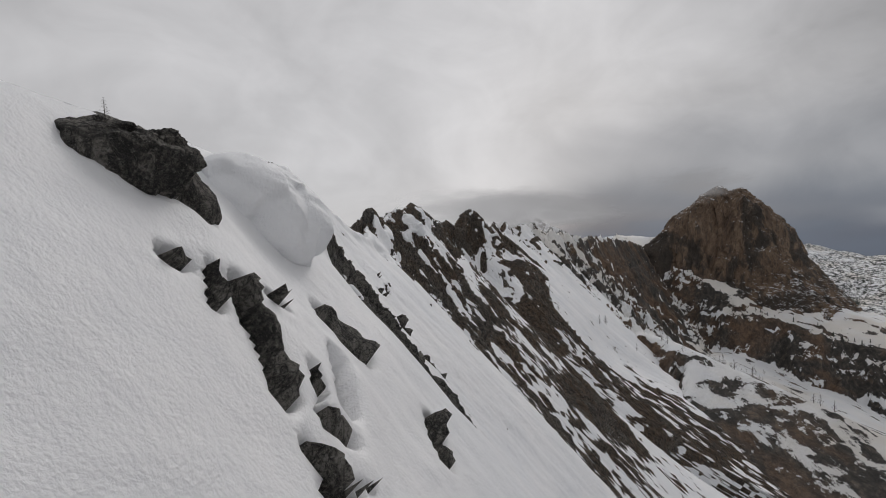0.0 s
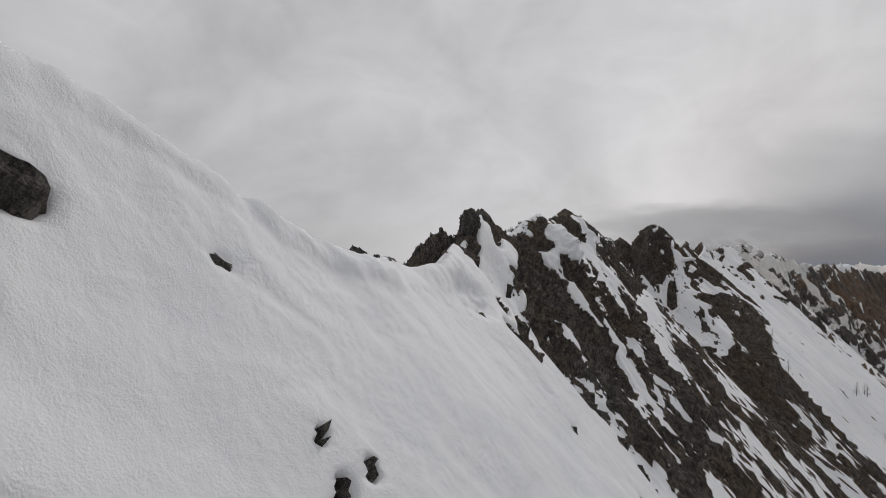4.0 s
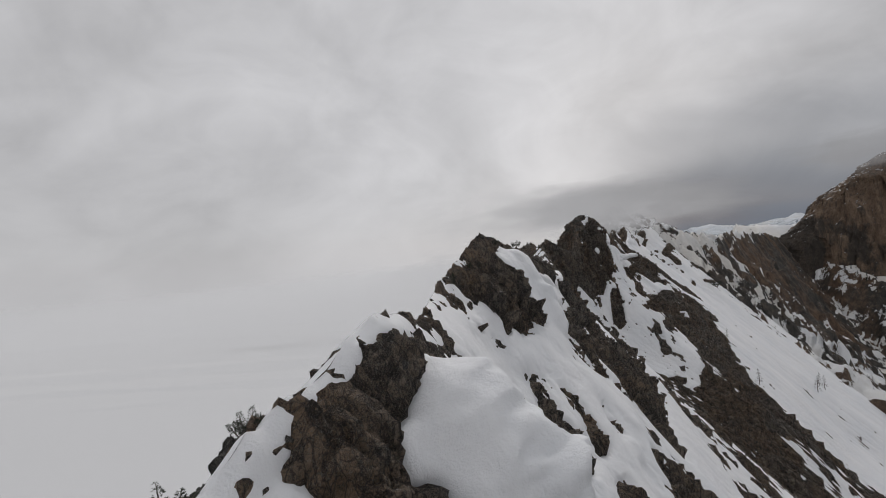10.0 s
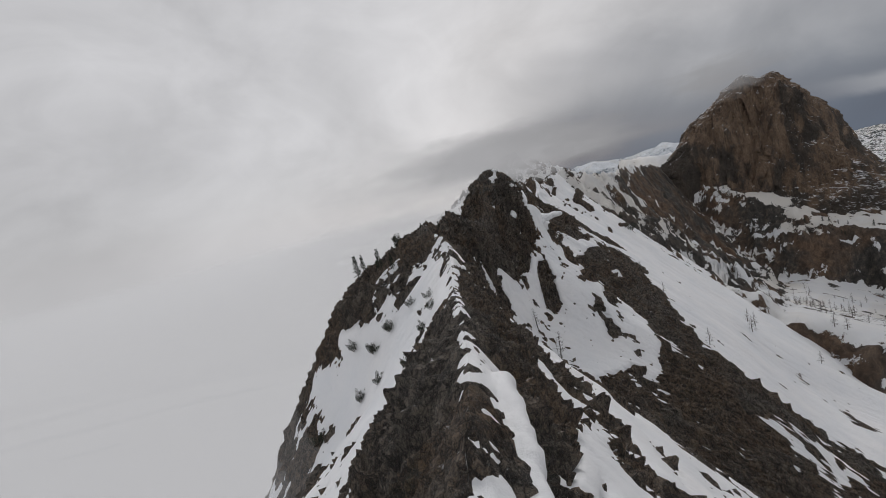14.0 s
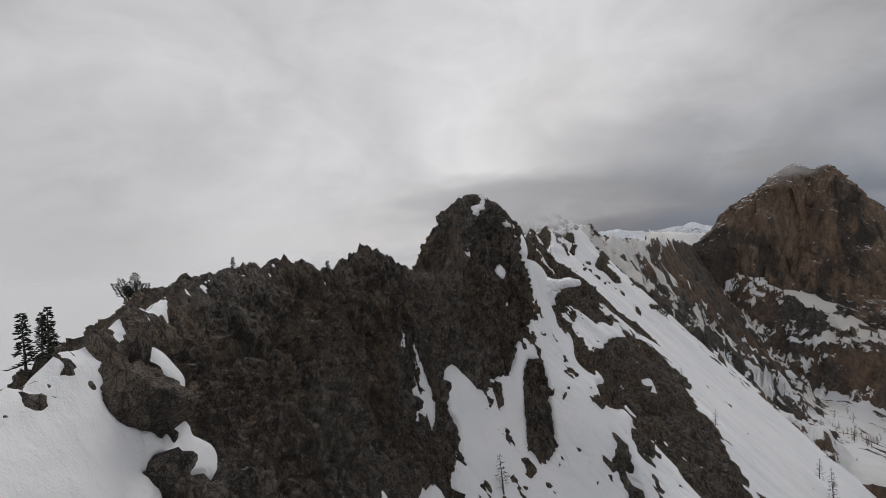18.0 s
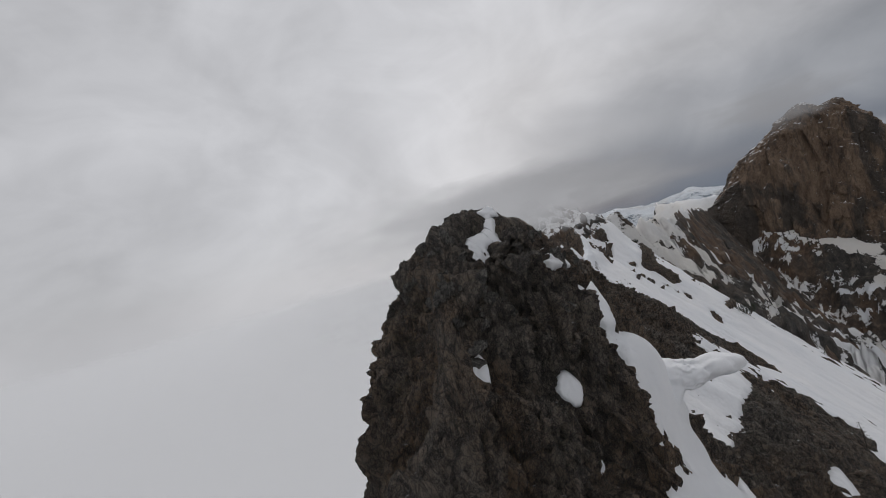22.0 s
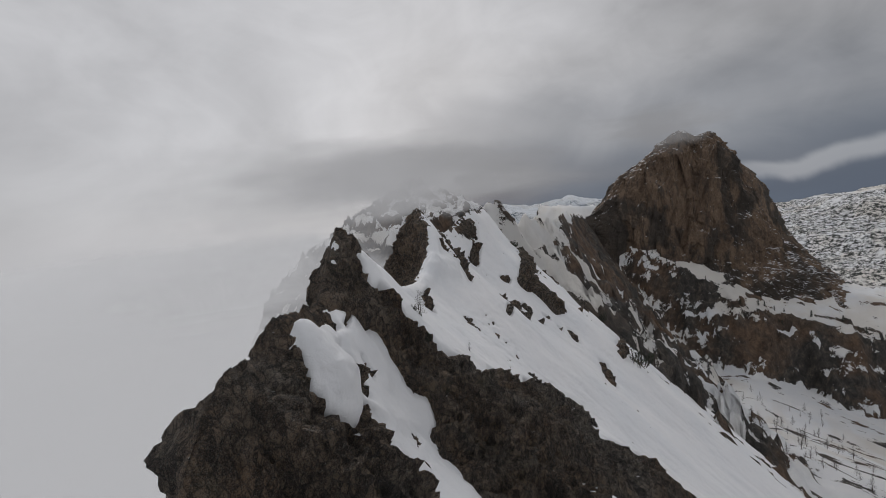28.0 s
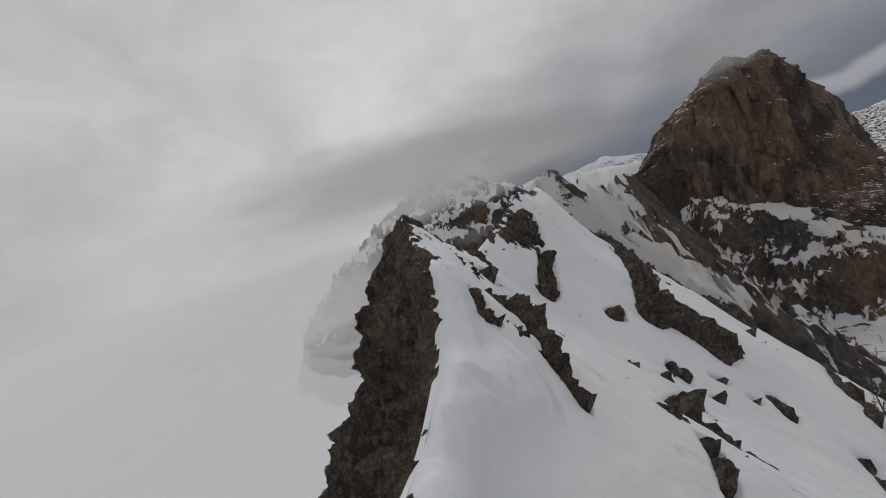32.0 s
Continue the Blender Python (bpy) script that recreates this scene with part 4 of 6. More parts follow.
COVER_EAST_15 = [(565.3, 59.5, 610.1, 63.1, 4.1, -1), (654, 71.2, 616.2, 91.4, 7.3, -1), (571.3, 71.2, 562.6, 72.6, 1.9, -1), (574, 78.9, 574.3, 82.2, 4.4, -1), (570.2, 87.6, 575, 89.5, 4.8, -1), (554.8, 65.7, 551.6, 74.1, 1.7, -1), (542.7, 32.9, 541.9, 36.1, 1.2, -1), (620.7, 50.2, 637.2, 64.4, 5.8, 1), (575.9, 64.4, 594.1, 74.1, 3.1, 1), (555.1, 15.4, 555.1, 28.8, 8.3, -1), (655.2, 25.3, 701.4, 44.2, 6.8, -1), (635.3, 45.8, 622.7, 54.1, 7.8, -1), (635.3, 58.4, 655.4, 85.8, 6.3, -1), (574.3, 46.6, 569, 50.2, 3.4, -1), (560.2, 3.9, 566.3, 1.7, 1.1, 1), (560.9, 5, 562, 7.6, 0.7, 1)]
COVER_EAST_16 = [(571.1, 23.8, 653.5, 43.4, 3.9, 1), (570.2, 28, 564.7, 37.9, 2.2, 1), (625.2, 32.9, 621.3, 33.9, 2.3, 1), (577.6, 38.5, 565.7, 45.8, 1.6, 1), (553.1, 36.7, 564.7, 46.6, 1.9, 1), (563.2, 40.5, 562.7, 43.4, 2.4, 1), (614.3, 61.9, 621.8, 68.4, 4.3, 1), (550.1, 6.4, 550.3, 7.6, 0.8, 1), (558.4, 19, 558.7, 20.2, 1.1, 1), (576.8, 5.6, 569.2, 15.4, 1.3, 1), (707.2, 2, 705.8, 7.6, 3.9, 1), (760.4, 14, 757.9, 52.1, 8.5, 1), (748.7, 64.4, 742.4, 95.4, 6.8, 1), (764.2, 95.4, 757.9, 132.5, 10.2, 1), (575.6, 29.2, 566.3, 40.5, 1.9, -1), (556.9, 2, 554, 3.9, 2.5, -1)]
COVER_EAST_17 = [(557.8, 6.2, 563, 9.5, 1.6, -1), (564.8, 5.6, 565.3, 7.8, 2, -1), (563.3, 1.4, 563.2, 1.4, 1.4, -1), (566.9, 9.8, 566.2, 12.6, 1.6, -1), (649.3, 3.6, 654.6, 26.6, 5.8, -1), (651.2, 26.9, 696.6, 71.2, 9.1, -1), (567.1, 0.6, 567.1, 1.1, 1.1, 1), (566.2, 1.4, 565.6, 2.5, 0.9, 1), (564.1, 3.4, 564.1, 4.2, 1.5, 1), (561.8, 2.8, 562.4, 3.1, 0.8, 1), (560.3, 3.9, 558.1, 4.8, 0.6, 1), (561.2, 5, 561.1, 5.9, 0.3, 1), (564.5, 5, 562.1, 7.3, 0.4, 1), (560.2, 6.4, 561.1, 7, 0.3, 1), (569.2, 6.2, 570.7, 6.2, 0.4, 1), (565, 8.4, 565, 8.7, 0.3, 1)]
COVER_EAST_18 = [(571.9, 6.2, 571.9, 7, 0.4, 1), (708.6, 1.4, 693.2, 15.1, 7.2, 1), (763, 17.1, 750.4, 46.6, 10.8, 1), (752.9, 48.3, 749.1, 75.7, 12.8, 1), (764.6, 77.3, 759.6, 104, 9.8, 1), (560.3, 3.9, 560.3, 3.9, 0.2, -1), (561.7, 5.9, 561.7, 5.9, 0.5, -1), (563.3, 1.1, 564.1, 2, 1.4, -1), (567.1, 3.1, 565.7, 4.2, 1.2, -1), (566.9, 0.3, 567.8, 0.8, 0.6, 1), (566.8, 1.1, 565.7, 2, 0.6, 1), (565.4, 2, 564.8, 2.8, 1.1, 1), (563, 2.5, 564.1, 2.8, 0.3, 1), (632.2, 1.7, 625.5, 15.4, 9.3, -1), (650.4, 26.2, 643.7, 40.5, 7.2, -1), (705, 0.3, 657.4, 17.9, 7.2, 1)]
COVER_EAST_19 = [(704.7, 36.1, 702.8, 82.2, 10.2, 1), (652.6, 9.5, 651.5, 13.7, 2.7, -1), (652.9, 16.2, 654.9, 24.4, 4.3, -1), (657.1, 21.8, 655.4, 26.6, 2.5, -1), (651.5, 2.2, 651.2, 4.8, 2.4, -1), (683.4, 30.1, 671.7, 33.4, 1.9, -1), (633.9, 0.8, 635, 3.1, 1, -1), (630.2, 1.7, 632.5, 2.8, 1.6, -1), (635.6, 3.9, 636.1, 4.8, 1.3, 1), (633.9, 4.2, 635.3, 7, 1.5, 1), (634.4, 7, 635.3, 8.4, 1, 1), (645.4, 3.4, 647, 4.8, 1.6, 1), (645.1, 5, 644, 6.4, 1.3, 1), (645.9, 9, 647.3, 13.2, 2.6, 1), (645.1, 13.2, 647.9, 16.2, 1.9, 1), (642.6, 5.9, 640, 8.7, 0.7, 1)]
COVER_EAST_20 = [(656, 5, 654.6, 6.7, 1.8, 1), (660.5, 7.6, 658.5, 13.4, 2.5, 1), (686, 6.7, 680.9, 22.7, 5.5, 1), (675, 20.7, 674.5, 28, 1.9, 1), (641.4, 6.2, 639.8, 7.6, 0.4, -1), (644.2, 7, 643.7, 8.4, 0.7, -1), (640.6, 9, 640.9, 9.8, 0.3, -1), (634.2, 5.6, 634.2, 5.9, 0.2, -1), (637, 9.2, 637, 9.5, 0.6, -1), (645.1, 6.2, 645.1, 7, 0.2, -1), (684, 6.4, 684.3, 7.3, 1.3, -1), (703, 5.6, 700.8, 34.4, 11.9, 1), (778.5, 9.8, 766.7, 65.7, 16.6, 1), (668, 3.6, 687.1, 2.8, 1.6, 1), (700.2, 1.4, 690.2, 2.2, 1.6, 1), (707, 1.7, 701.6, 2.2, 1.3, 1)]
COVER_EAST_21 = [(657.1, 3.9, 656, 7, 2.3, 1), (664.4, 5.9, 663.6, 9.2, 3.4, 1), (655.4, 1.4, 655.2, 3.6, 1.1, -1), (652.6, 0.8, 653.5, 3.4, 0.9, -1), (714.2, 12.9, 709.2, 15.4, 1.9, -1), (709.2, 15.4, 705, 17.6, 1.6, -1), (701.4, 17.9, 697.7, 24.1, 1.7, -1), (700.5, 20.2, 697.4, 26.9, 0.5, -1), (708.6, 29.2, 704.7, 31.9, 2.3, -1), (686.8, 5, 686.2, 6.2, 1.3, -1), (694.1, 3.1, 688.8, 4.2, 0.4, -1), (759.2, 10.6, 752.5, 13.4, 2.4, -1), (713.1, 5.6, 711.7, 5.6, 1.3, -1), (761.3, 2, 761.7, 4.5, 5.1, -1), (834.8, 18.5, 763, 31, 4.1, -1), (766.7, 32.4, 762.1, 43.4, 2.8, -1)]
COVER_EAST_22 = [(728, 33.9, 741.1, 37.3, 1.6, -1), (757.1, 51.1, 754.6, 53, 1.9, -1), (800.3, 75.7, 768.4, 71.2, 1.9, -1), (753.7, 64.4, 743.6, 67, 2.3, -1), (708.9, 37.9, 705, 36.7, 0.7, -1), (710.6, 26.2, 710.6, 26.9, 0.9, -1), (747.4, 40.5, 747.4, 41.2, 0.8, -1), (755.8, 24.1, 756.7, 25.3, 1.7, -1), (803.3, 50.2, 793.6, 55.1, 3.5, -1), (708.9, 1.7, 707, 2.5, 0.8, 1), (698, 1.4, 699.7, 5.6, 3.9, 1), (767.2, 34.4, 765.1, 43.4, 4, -1), (789.8, 74.1, 776, 71.2, 2.1, -1), (782.3, 53, 782.3, 53, 1.1, -1), (753.7, 40.5, 753.7, 42.7, 0.7, -1), (710.6, 4.2, 710.3, 5.9, 0.2, -1)]
COVER_EAST_23 = [(656, 3.9, 654.6, 6.2, 0.9, 1), (652.9, 7.6, 654.3, 10.6, 1.2, -1), (654.6, 7.8, 654.9, 9, 0.7, -1), (653.2, 3.4, 651.8, 5.6, 1.5, -1), (630, 17.4, 633.9, 38.5, 5.8, -1), (640.3, 35, 639.8, 47.5, 4.3, -1), (625.8, 4.5, 622.7, 12.9, 6.9, -1)]
COVER_EAST_24 = [(236.9, 0.3, 233.1, 0.6, 1.1, -1), (234.8, 1.7, 229.3, 2.5, 1.6, -1), (239, 1.7, 231.8, 3.6, 1.8, -1), (228.9, 1.7, 231.8, 3.6, 1, -1), (244.4, 3.1, 242.3, 4.2, 1, 1), (242.8, 6.2, 238.1, 7, 2.2, 1), (237.7, 7.3, 232.3, 6.7, 2.3, 1), (249.5, 8.7, 247, 10.4, 2.1, 1), (242.8, 11.2, 240.2, 12.3, 1, 1), (226.8, 2, 229.7, 4.2, 0.3, 1), (231.4, 0.3, 228.9, 1.7, 0.9, 1), (249.9, 4.2, 245.7, 7.3, 1.5, -1), (258.3, 9.8, 245.7, 17.9, 2.5, -1), (309.8, 3.1, 317.9, 8.7, 1, 1), (306.7, 0.8, 308.7, 2.2, 0.6, 1), (305.1, 0.3, 307.6, 0.6, 0.4, -1)]
COVER_EAST_25 = [(308.7, 0.6, 308.1, 1.1, 0.3, -1), (319.6, 8.4, 318.8, 9.2, 0.5, -1), (313.7, 5.9, 313.7, 6.2, 0.2, -1), (429.9, 1.7, 427, 4.5, 2.2, -1), (438.2, 2.2, 435.8, 4.2, 1.6, -1), (431.9, 4.5, 429.9, 7, 1.3, -1), (435.5, 7.3, 435.5, 8.1, 1.7, -1), (476, 14.6, 446.6, 18.8, 5.5, -1), (525.9, 12.3, 507, 31.4, 12.3, -1), (520.5, 40.5, 515.9, 45.8, 4.4, -1), (443.3, 3.1, 439.1, 5.3, 2.1, 1), (443.9, 4.8, 446.3, 8.7, 2, 1), (437.6, 7, 438.5, 10.6, 1.6, 1), (438.5, 10.9, 440.6, 15.1, 1.2, 1), (435.8, 9.5, 434.9, 10.9, 0.8, 1), (434.6, 3.6, 433.4, 3.9, 0.4, 1)]
COVER_EAST_26 = [(430.7, 5.6, 429.5, 6.7, 0.4, 1), (434.9, 5.3, 435.2, 6.2, 0.4, 1), (628, 19.3, 574.6, 23.8, 5.3, 1), (569.6, 32.4, 564.7, 44.2, 4.7, 1), (552.7, 38.5, 560.3, 46.6, 3.3, 1), (528, 24.7, 533.5, 37.3, 4.8, 1), (533.9, 42.7, 521.3, 57.2, 13, 1), (509.1, 45.8, 474.8, 37.9, 4.8, 1), (557.9, 53, 552.1, 60.7, 10.1, 1), (422.4, 1.4, 426.6, 1.7, 0.5, 1), (552.1, 43.4, 546.1, 49.2, 3.5, -1), (607.6, 54.1, 602.9, 65.7, 10, -1), (628.6, 72.6, 607.6, 80.5, 6, -1), (635.3, 58.4, 633, 67, 6.5, -1), (562.4, 22.4, 559.9, 24.7, 2.3, -1), (572.2, 21.3, 647.6, 53, 3.7, 1)]
COVER_EAST_27 = [(570.4, 23.8, 620.2, 41.2, 3.4, 1), (568.7, 26.6, 566.3, 29.6, 1.6, 1), (617.6, 41.9, 609.7, 39.2, 1.4, 1), (563.3, 3.1, 559.4, 5.3, 1.1, 1), (548.9, 5, 550.1, 7.8, 0.9, 1), (557.5, 19.6, 558.1, 21, 1.2, 1), (569.8, 11.2, 569.6, 15.4, 0.8, 1), (568.6, 7.6, 570.8, 7, 0.5, 1), (562.4, 1.4, 563.9, 2, 1.4, -1), (566.9, 3.1, 567.4, 4.5, 1.7, -1), (564.1, 0.6, 565.3, 1.1, 0.5, -1), (567.5, 1.7, 567.8, 2, 0.5, -1), (566.8, 1.1, 565.7, 1.7, 0.7, 1), (565.7, 1.7, 565.1, 2.2, 0.7, 1), (565.1, 2.5, 564.1, 3.6, 0.9, 1), (562.6, 3.1, 564.1, 3.4, 0.3, 1)]
COVER_EAST_28 = [(571.3, 4.5, 571.4, 5, 0.2, 1), (571.9, 4.8, 572.2, 5.9, 0.2, 1), (570.4, 4.8, 570.5, 4.8, 0.2, 1), (630.5, 2, 632.8, 2.8, 1.6, -1), (634.2, 2.2, 639.5, 1.7, 0.7, -1), (644.2, 2.2, 645.6, 3.4, 1.5, -1), (644.8, 3.6, 644.2, 2.8, 0.9, -1), (650.4, 8.4, 652.1, 14, 3.2, -1), (652.1, 16.2, 651.5, 22.1, 4.7, -1), (655.4, 23.5, 655.2, 26.9, 2.5, -1), (635.3, 3.1, 641.4, 2.8, 1.1, 1), (634.4, 3.6, 636.7, 5, 1, 1), (633.6, 4.8, 635.6, 7.3, 1.1, 1), (633.6, 6.4, 634.7, 8.1, 1, 1), (645.9, 3.9, 646.2, 4.8, 1.7, 1), (643.7, 5.3, 644.8, 6.7, 1.3, 1)]
COVER_EAST_29 = [(647, 8.7, 645.9, 12, 2.9, 1), (642.3, 10.9, 647.6, 16.2, 1.7, 1), (642, 6.4, 640, 8.7, 0.5, 1), (637.5, 9, 639.2, 10.1, 0.5, 1), (641.7, 5.9, 639.8, 7.8, 0.4, -1), (643.4, 6.7, 643.4, 8.4, 0.7, -1), (640.9, 9, 640.3, 10.4, 0.3, -1), (634.2, 5.6, 634.2, 5.9, 0.2, -1), (633.9, 6.2, 633.9, 7, 0.1, -1), (635.8, 8.7, 636.7, 9.5, 0.5, -1), (648.2, 3.4, 644.8, 3.6, 0.3, -1), (133.6, 0.6, 116.8, 2, 1.7, -1), (132.1, 4.8, 144.9, 10.9, 1.8, -1), (137.3, 11.2, 145.5, 17.9, 1.9, -1), (163.6, 8.1, 153.3, 15.4, 1.9, -1), (159.6, 22.4, 148, 30.5, 2.1, -1)]
COVER_EAST_30 = [(148, 31, 143, 38.5, 1.9, -1), (144.5, 39.8, 144.9, 47.5, 2.4, -1), (152, 3.1, 155, 7, 3.3, 1), (148.3, 8.1, 150.8, 12.9, 1.8, 1)]
COVER_EAST_31 = [(636.1, 4.8, 635.3, 8.4, 1.6, 1), (638.9, 3.9, 636.1, 8.4, 1.2, 1), (645.4, 8.4, 642.6, 11.8, 2.4, 1), (643.7, 4.8, 640.3, 10.4, 1.3, 1), (634.4, 3.6, 633.6, 4.5, 0.5, 1), (640, 6.2, 639.8, 7.6, 0.2, -1), (643.7, 6.7, 643.4, 8.4, 0.3, -1), (634.2, 5.6, 634.2, 5.9, 0.1, -1), (636.7, 9.5, 636.7, 9.5, 0.2, -1)]
COVER_EAST_32 = [(634.2, 5.6, 633.9, 6.7, 0.4, 1), (636.1, 6.4, 635.8, 8.1, 0.6, 1), (572, 2.2, 634.7, 28.4, 2.7, -1), (705.6, 12.6, 707.2, 49.2, 8.9, 1), (707.2, 49.2, 706.1, 85.8, 10.3, 1), (227.6, 2.8, 229.7, 4.5, 0.3, 1)]
COVER_EAST_33 = [(563.6, 3.1, 564.1, 3.4, 0.4, 1), (564.1, 3.1, 564.1, 3.6, 0.6, 1)]
COVER_EAST_34 = [(662.7, 0.6, 663.6, 1.7, 0.5, 1), (665, 0.6, 666.9, 1.1, 0.4, 1), (662.7, 0.8, 665.2, 2, 0.4, 1), (661, 0, 662.2, 0, 0.6, -1)]
COVER_EAST_35 = [(739, 7.3, 735.7, 9, 0.9, -1), (755.8, 11.2, 754.1, 12, 1.6, -1), (741.5, 14.8, 712, 12.9, 0.7, -1), (712, 12.9, 709.5, 14, 0.6, -1), (757.5, 24.7, 758.8, 25.6, 1, -1), (750.4, 33.9, 749.5, 36.1, 1, -1), (718.2, 27.7, 717.9, 27.7, 0.4, -1), (715.6, 28.8, 708.9, 25.3, 0.9, -1), (753.3, 46.6, 752.9, 47.5, 0.9, -1), (711.7, 5.6, 712.3, 7.3, 0.4, -1)]
COVER_EAST = COVER_EAST_1 + COVER_EAST_2 + COVER_EAST_3 + COVER_EAST_4 + COVER_EAST_5 + COVER_EAST_6 + COVER_EAST_7 + COVER_EAST_8 + COVER_EAST_9 + COVER_EAST_10 + COVER_EAST_11 + COVER_EAST_12 + COVER_EAST_13 + COVER_EAST_14 + COVER_EAST_15 + COVER_EAST_16 + COVER_EAST_17 + COVER_EAST_18 + COVER_EAST_19 + COVER_EAST_20 + COVER_EAST_21 + COVER_EAST_22 + COVER_EAST_23 + COVER_EAST_24 + COVER_EAST_25 + COVER_EAST_26 + COVER_EAST_27 + COVER_EAST_28 + COVER_EAST_29 + COVER_EAST_30 + COVER_EAST_31 + COVER_EAST_32 + COVER_EAST_33 + COVER_EAST_34 + COVER_EAST_35
COVER_WEST_1 = [(439.7, 15.5, 413.1, 2.2, 3.1, 1), (461, 38.2, 423.2, 2.5, 3.3, 1), (458.3, 51.1, 431.3, 20.9, 6.9, 1), (443, 19.1, 426.2, 6.5, 4.3, 1), (448.7, 60.1, 413.6, 26.3, 3.3, 1), (768, 71.6, 659.6, 30.2, 14.6, -1), (639.5, 18.7, 649.6, 29.7, 1.5, 1), (716.2, 4, 710.3, 3.6, 4.1, -1), (719.8, 20.5, 719, 15.8, 5.9, -1), (714.5, 8.6, 707.8, 3.6, 3.2, -1), (720.7, 25.2, 707.5, 9.7, 4.4, -1)]
COVER_WEST_2 = [(463.4, 24.5, 462.8, 27.9, 2.9, -1)]
COVER_WEST_3 = [(300.9, 0, 300.6, 1.1, 0.5, 1), (302.8, 0, 300.9, 0, 0.4, 1)]
COVER_WEST = COVER_WEST_1 + COVER_WEST_2 + COVER_WEST_3


def lay_over(base, s, q, rows):
    """Lays each streak over what is there already."""
    out = base.copy()
    sv, qv = s.ravel(), q.ravel()
    for s0, q0, s1, q1, w, amp in rows:
        reach = 1.5 * w
        i0, i1 = np.searchsorted(sv, (min(s0, s1) - reach, max(s0, s1) + reach))
        j0, j1 = np.searchsorted(qv, (min(q0, q1) - reach, max(q0, q1) + reach))
        if i0 == i1 or j0 == j1:
            continue
        a, b = sv[i0:i1, None] - s0, qv[None, j0:j1] - q0
        ls, lq = s1 - s0, q1 - q0
        t = np.clip((a * ls + b * lq) / (ls * ls + lq * lq + 1e-6), 0, 1)
        k = np.exp(-((np.hypot(a - t * ls, b - t * lq) / w) ** 4))
        out[i0:i1, j0:j1] += (amp - out[i0:i1, j0:j1]) * k
    return out


# drifts and cornices on the east side (+) and scoops in the snow (-)
DRIFT = [(294.5, 7.5, 294.5, 15, 3, 3.4), (290, 11, 293, 13, 2.4, 1.6), (283, 12, 286, 12.5, 2.6, 1.3), (336, 3, 335.5, 8, 2, 1.1), (335.5, 9, 334, 13, 1.8, 1.1), (635.5, 2.5, 636.5, 6, 2.2, 0.9), (645, 3, 646.5, 9, 2.2, 0.4), (566.6, 1.3, 564.5, 3.4, 0.7, 0.35), (211, 1.2, 222, 1.4, 2.4, 1.2)]
DRIFT += [(218, 7, 221, 9, 3, -1.5), (160, 1.2, 178, 1.6, 1.7, 0.9), (182, 1.5, 196, 2, 2, 1.0), (676, 1.5, 712, 1.6, 1.9, 0.9), (702, 2, 708, 8, 2.2, 1.0), (356, 5, 376, 3.4, 1.0, 0.7), (100, 1.5, 118, 2, 2, 0.9), (131.5, 4.2, 134.5, 5.4, 1.1, 0.6)]


def islands(mask):
    """Number the separate patches of a grid mask, row by row."""
    lab = np.full(mask.shape, -1, int)
    parent = []

    def root(a):
        while parent[a] != a:
            parent[a] = parent[parent[a]]
            a = parent[a]
        return a

    for i, row in enumerate(mask):
        edge = np.flatnonzero(np.diff(np.r_[0, row.astype(np.int8), 0]))
        for a, b in zip(edge[::2], edge[1::2]):
            k = len(parent)
            parent.append(k)
            if i:
                for o in np.unique(lab[i - 1, a:b]):
                    if o >= 0:
                        parent[root(o)] = root(k)
            lab[i, a:b] = k
    roots = np.array([root(k) for k in range(len(parent))] + [-1])
    return roots[lab]


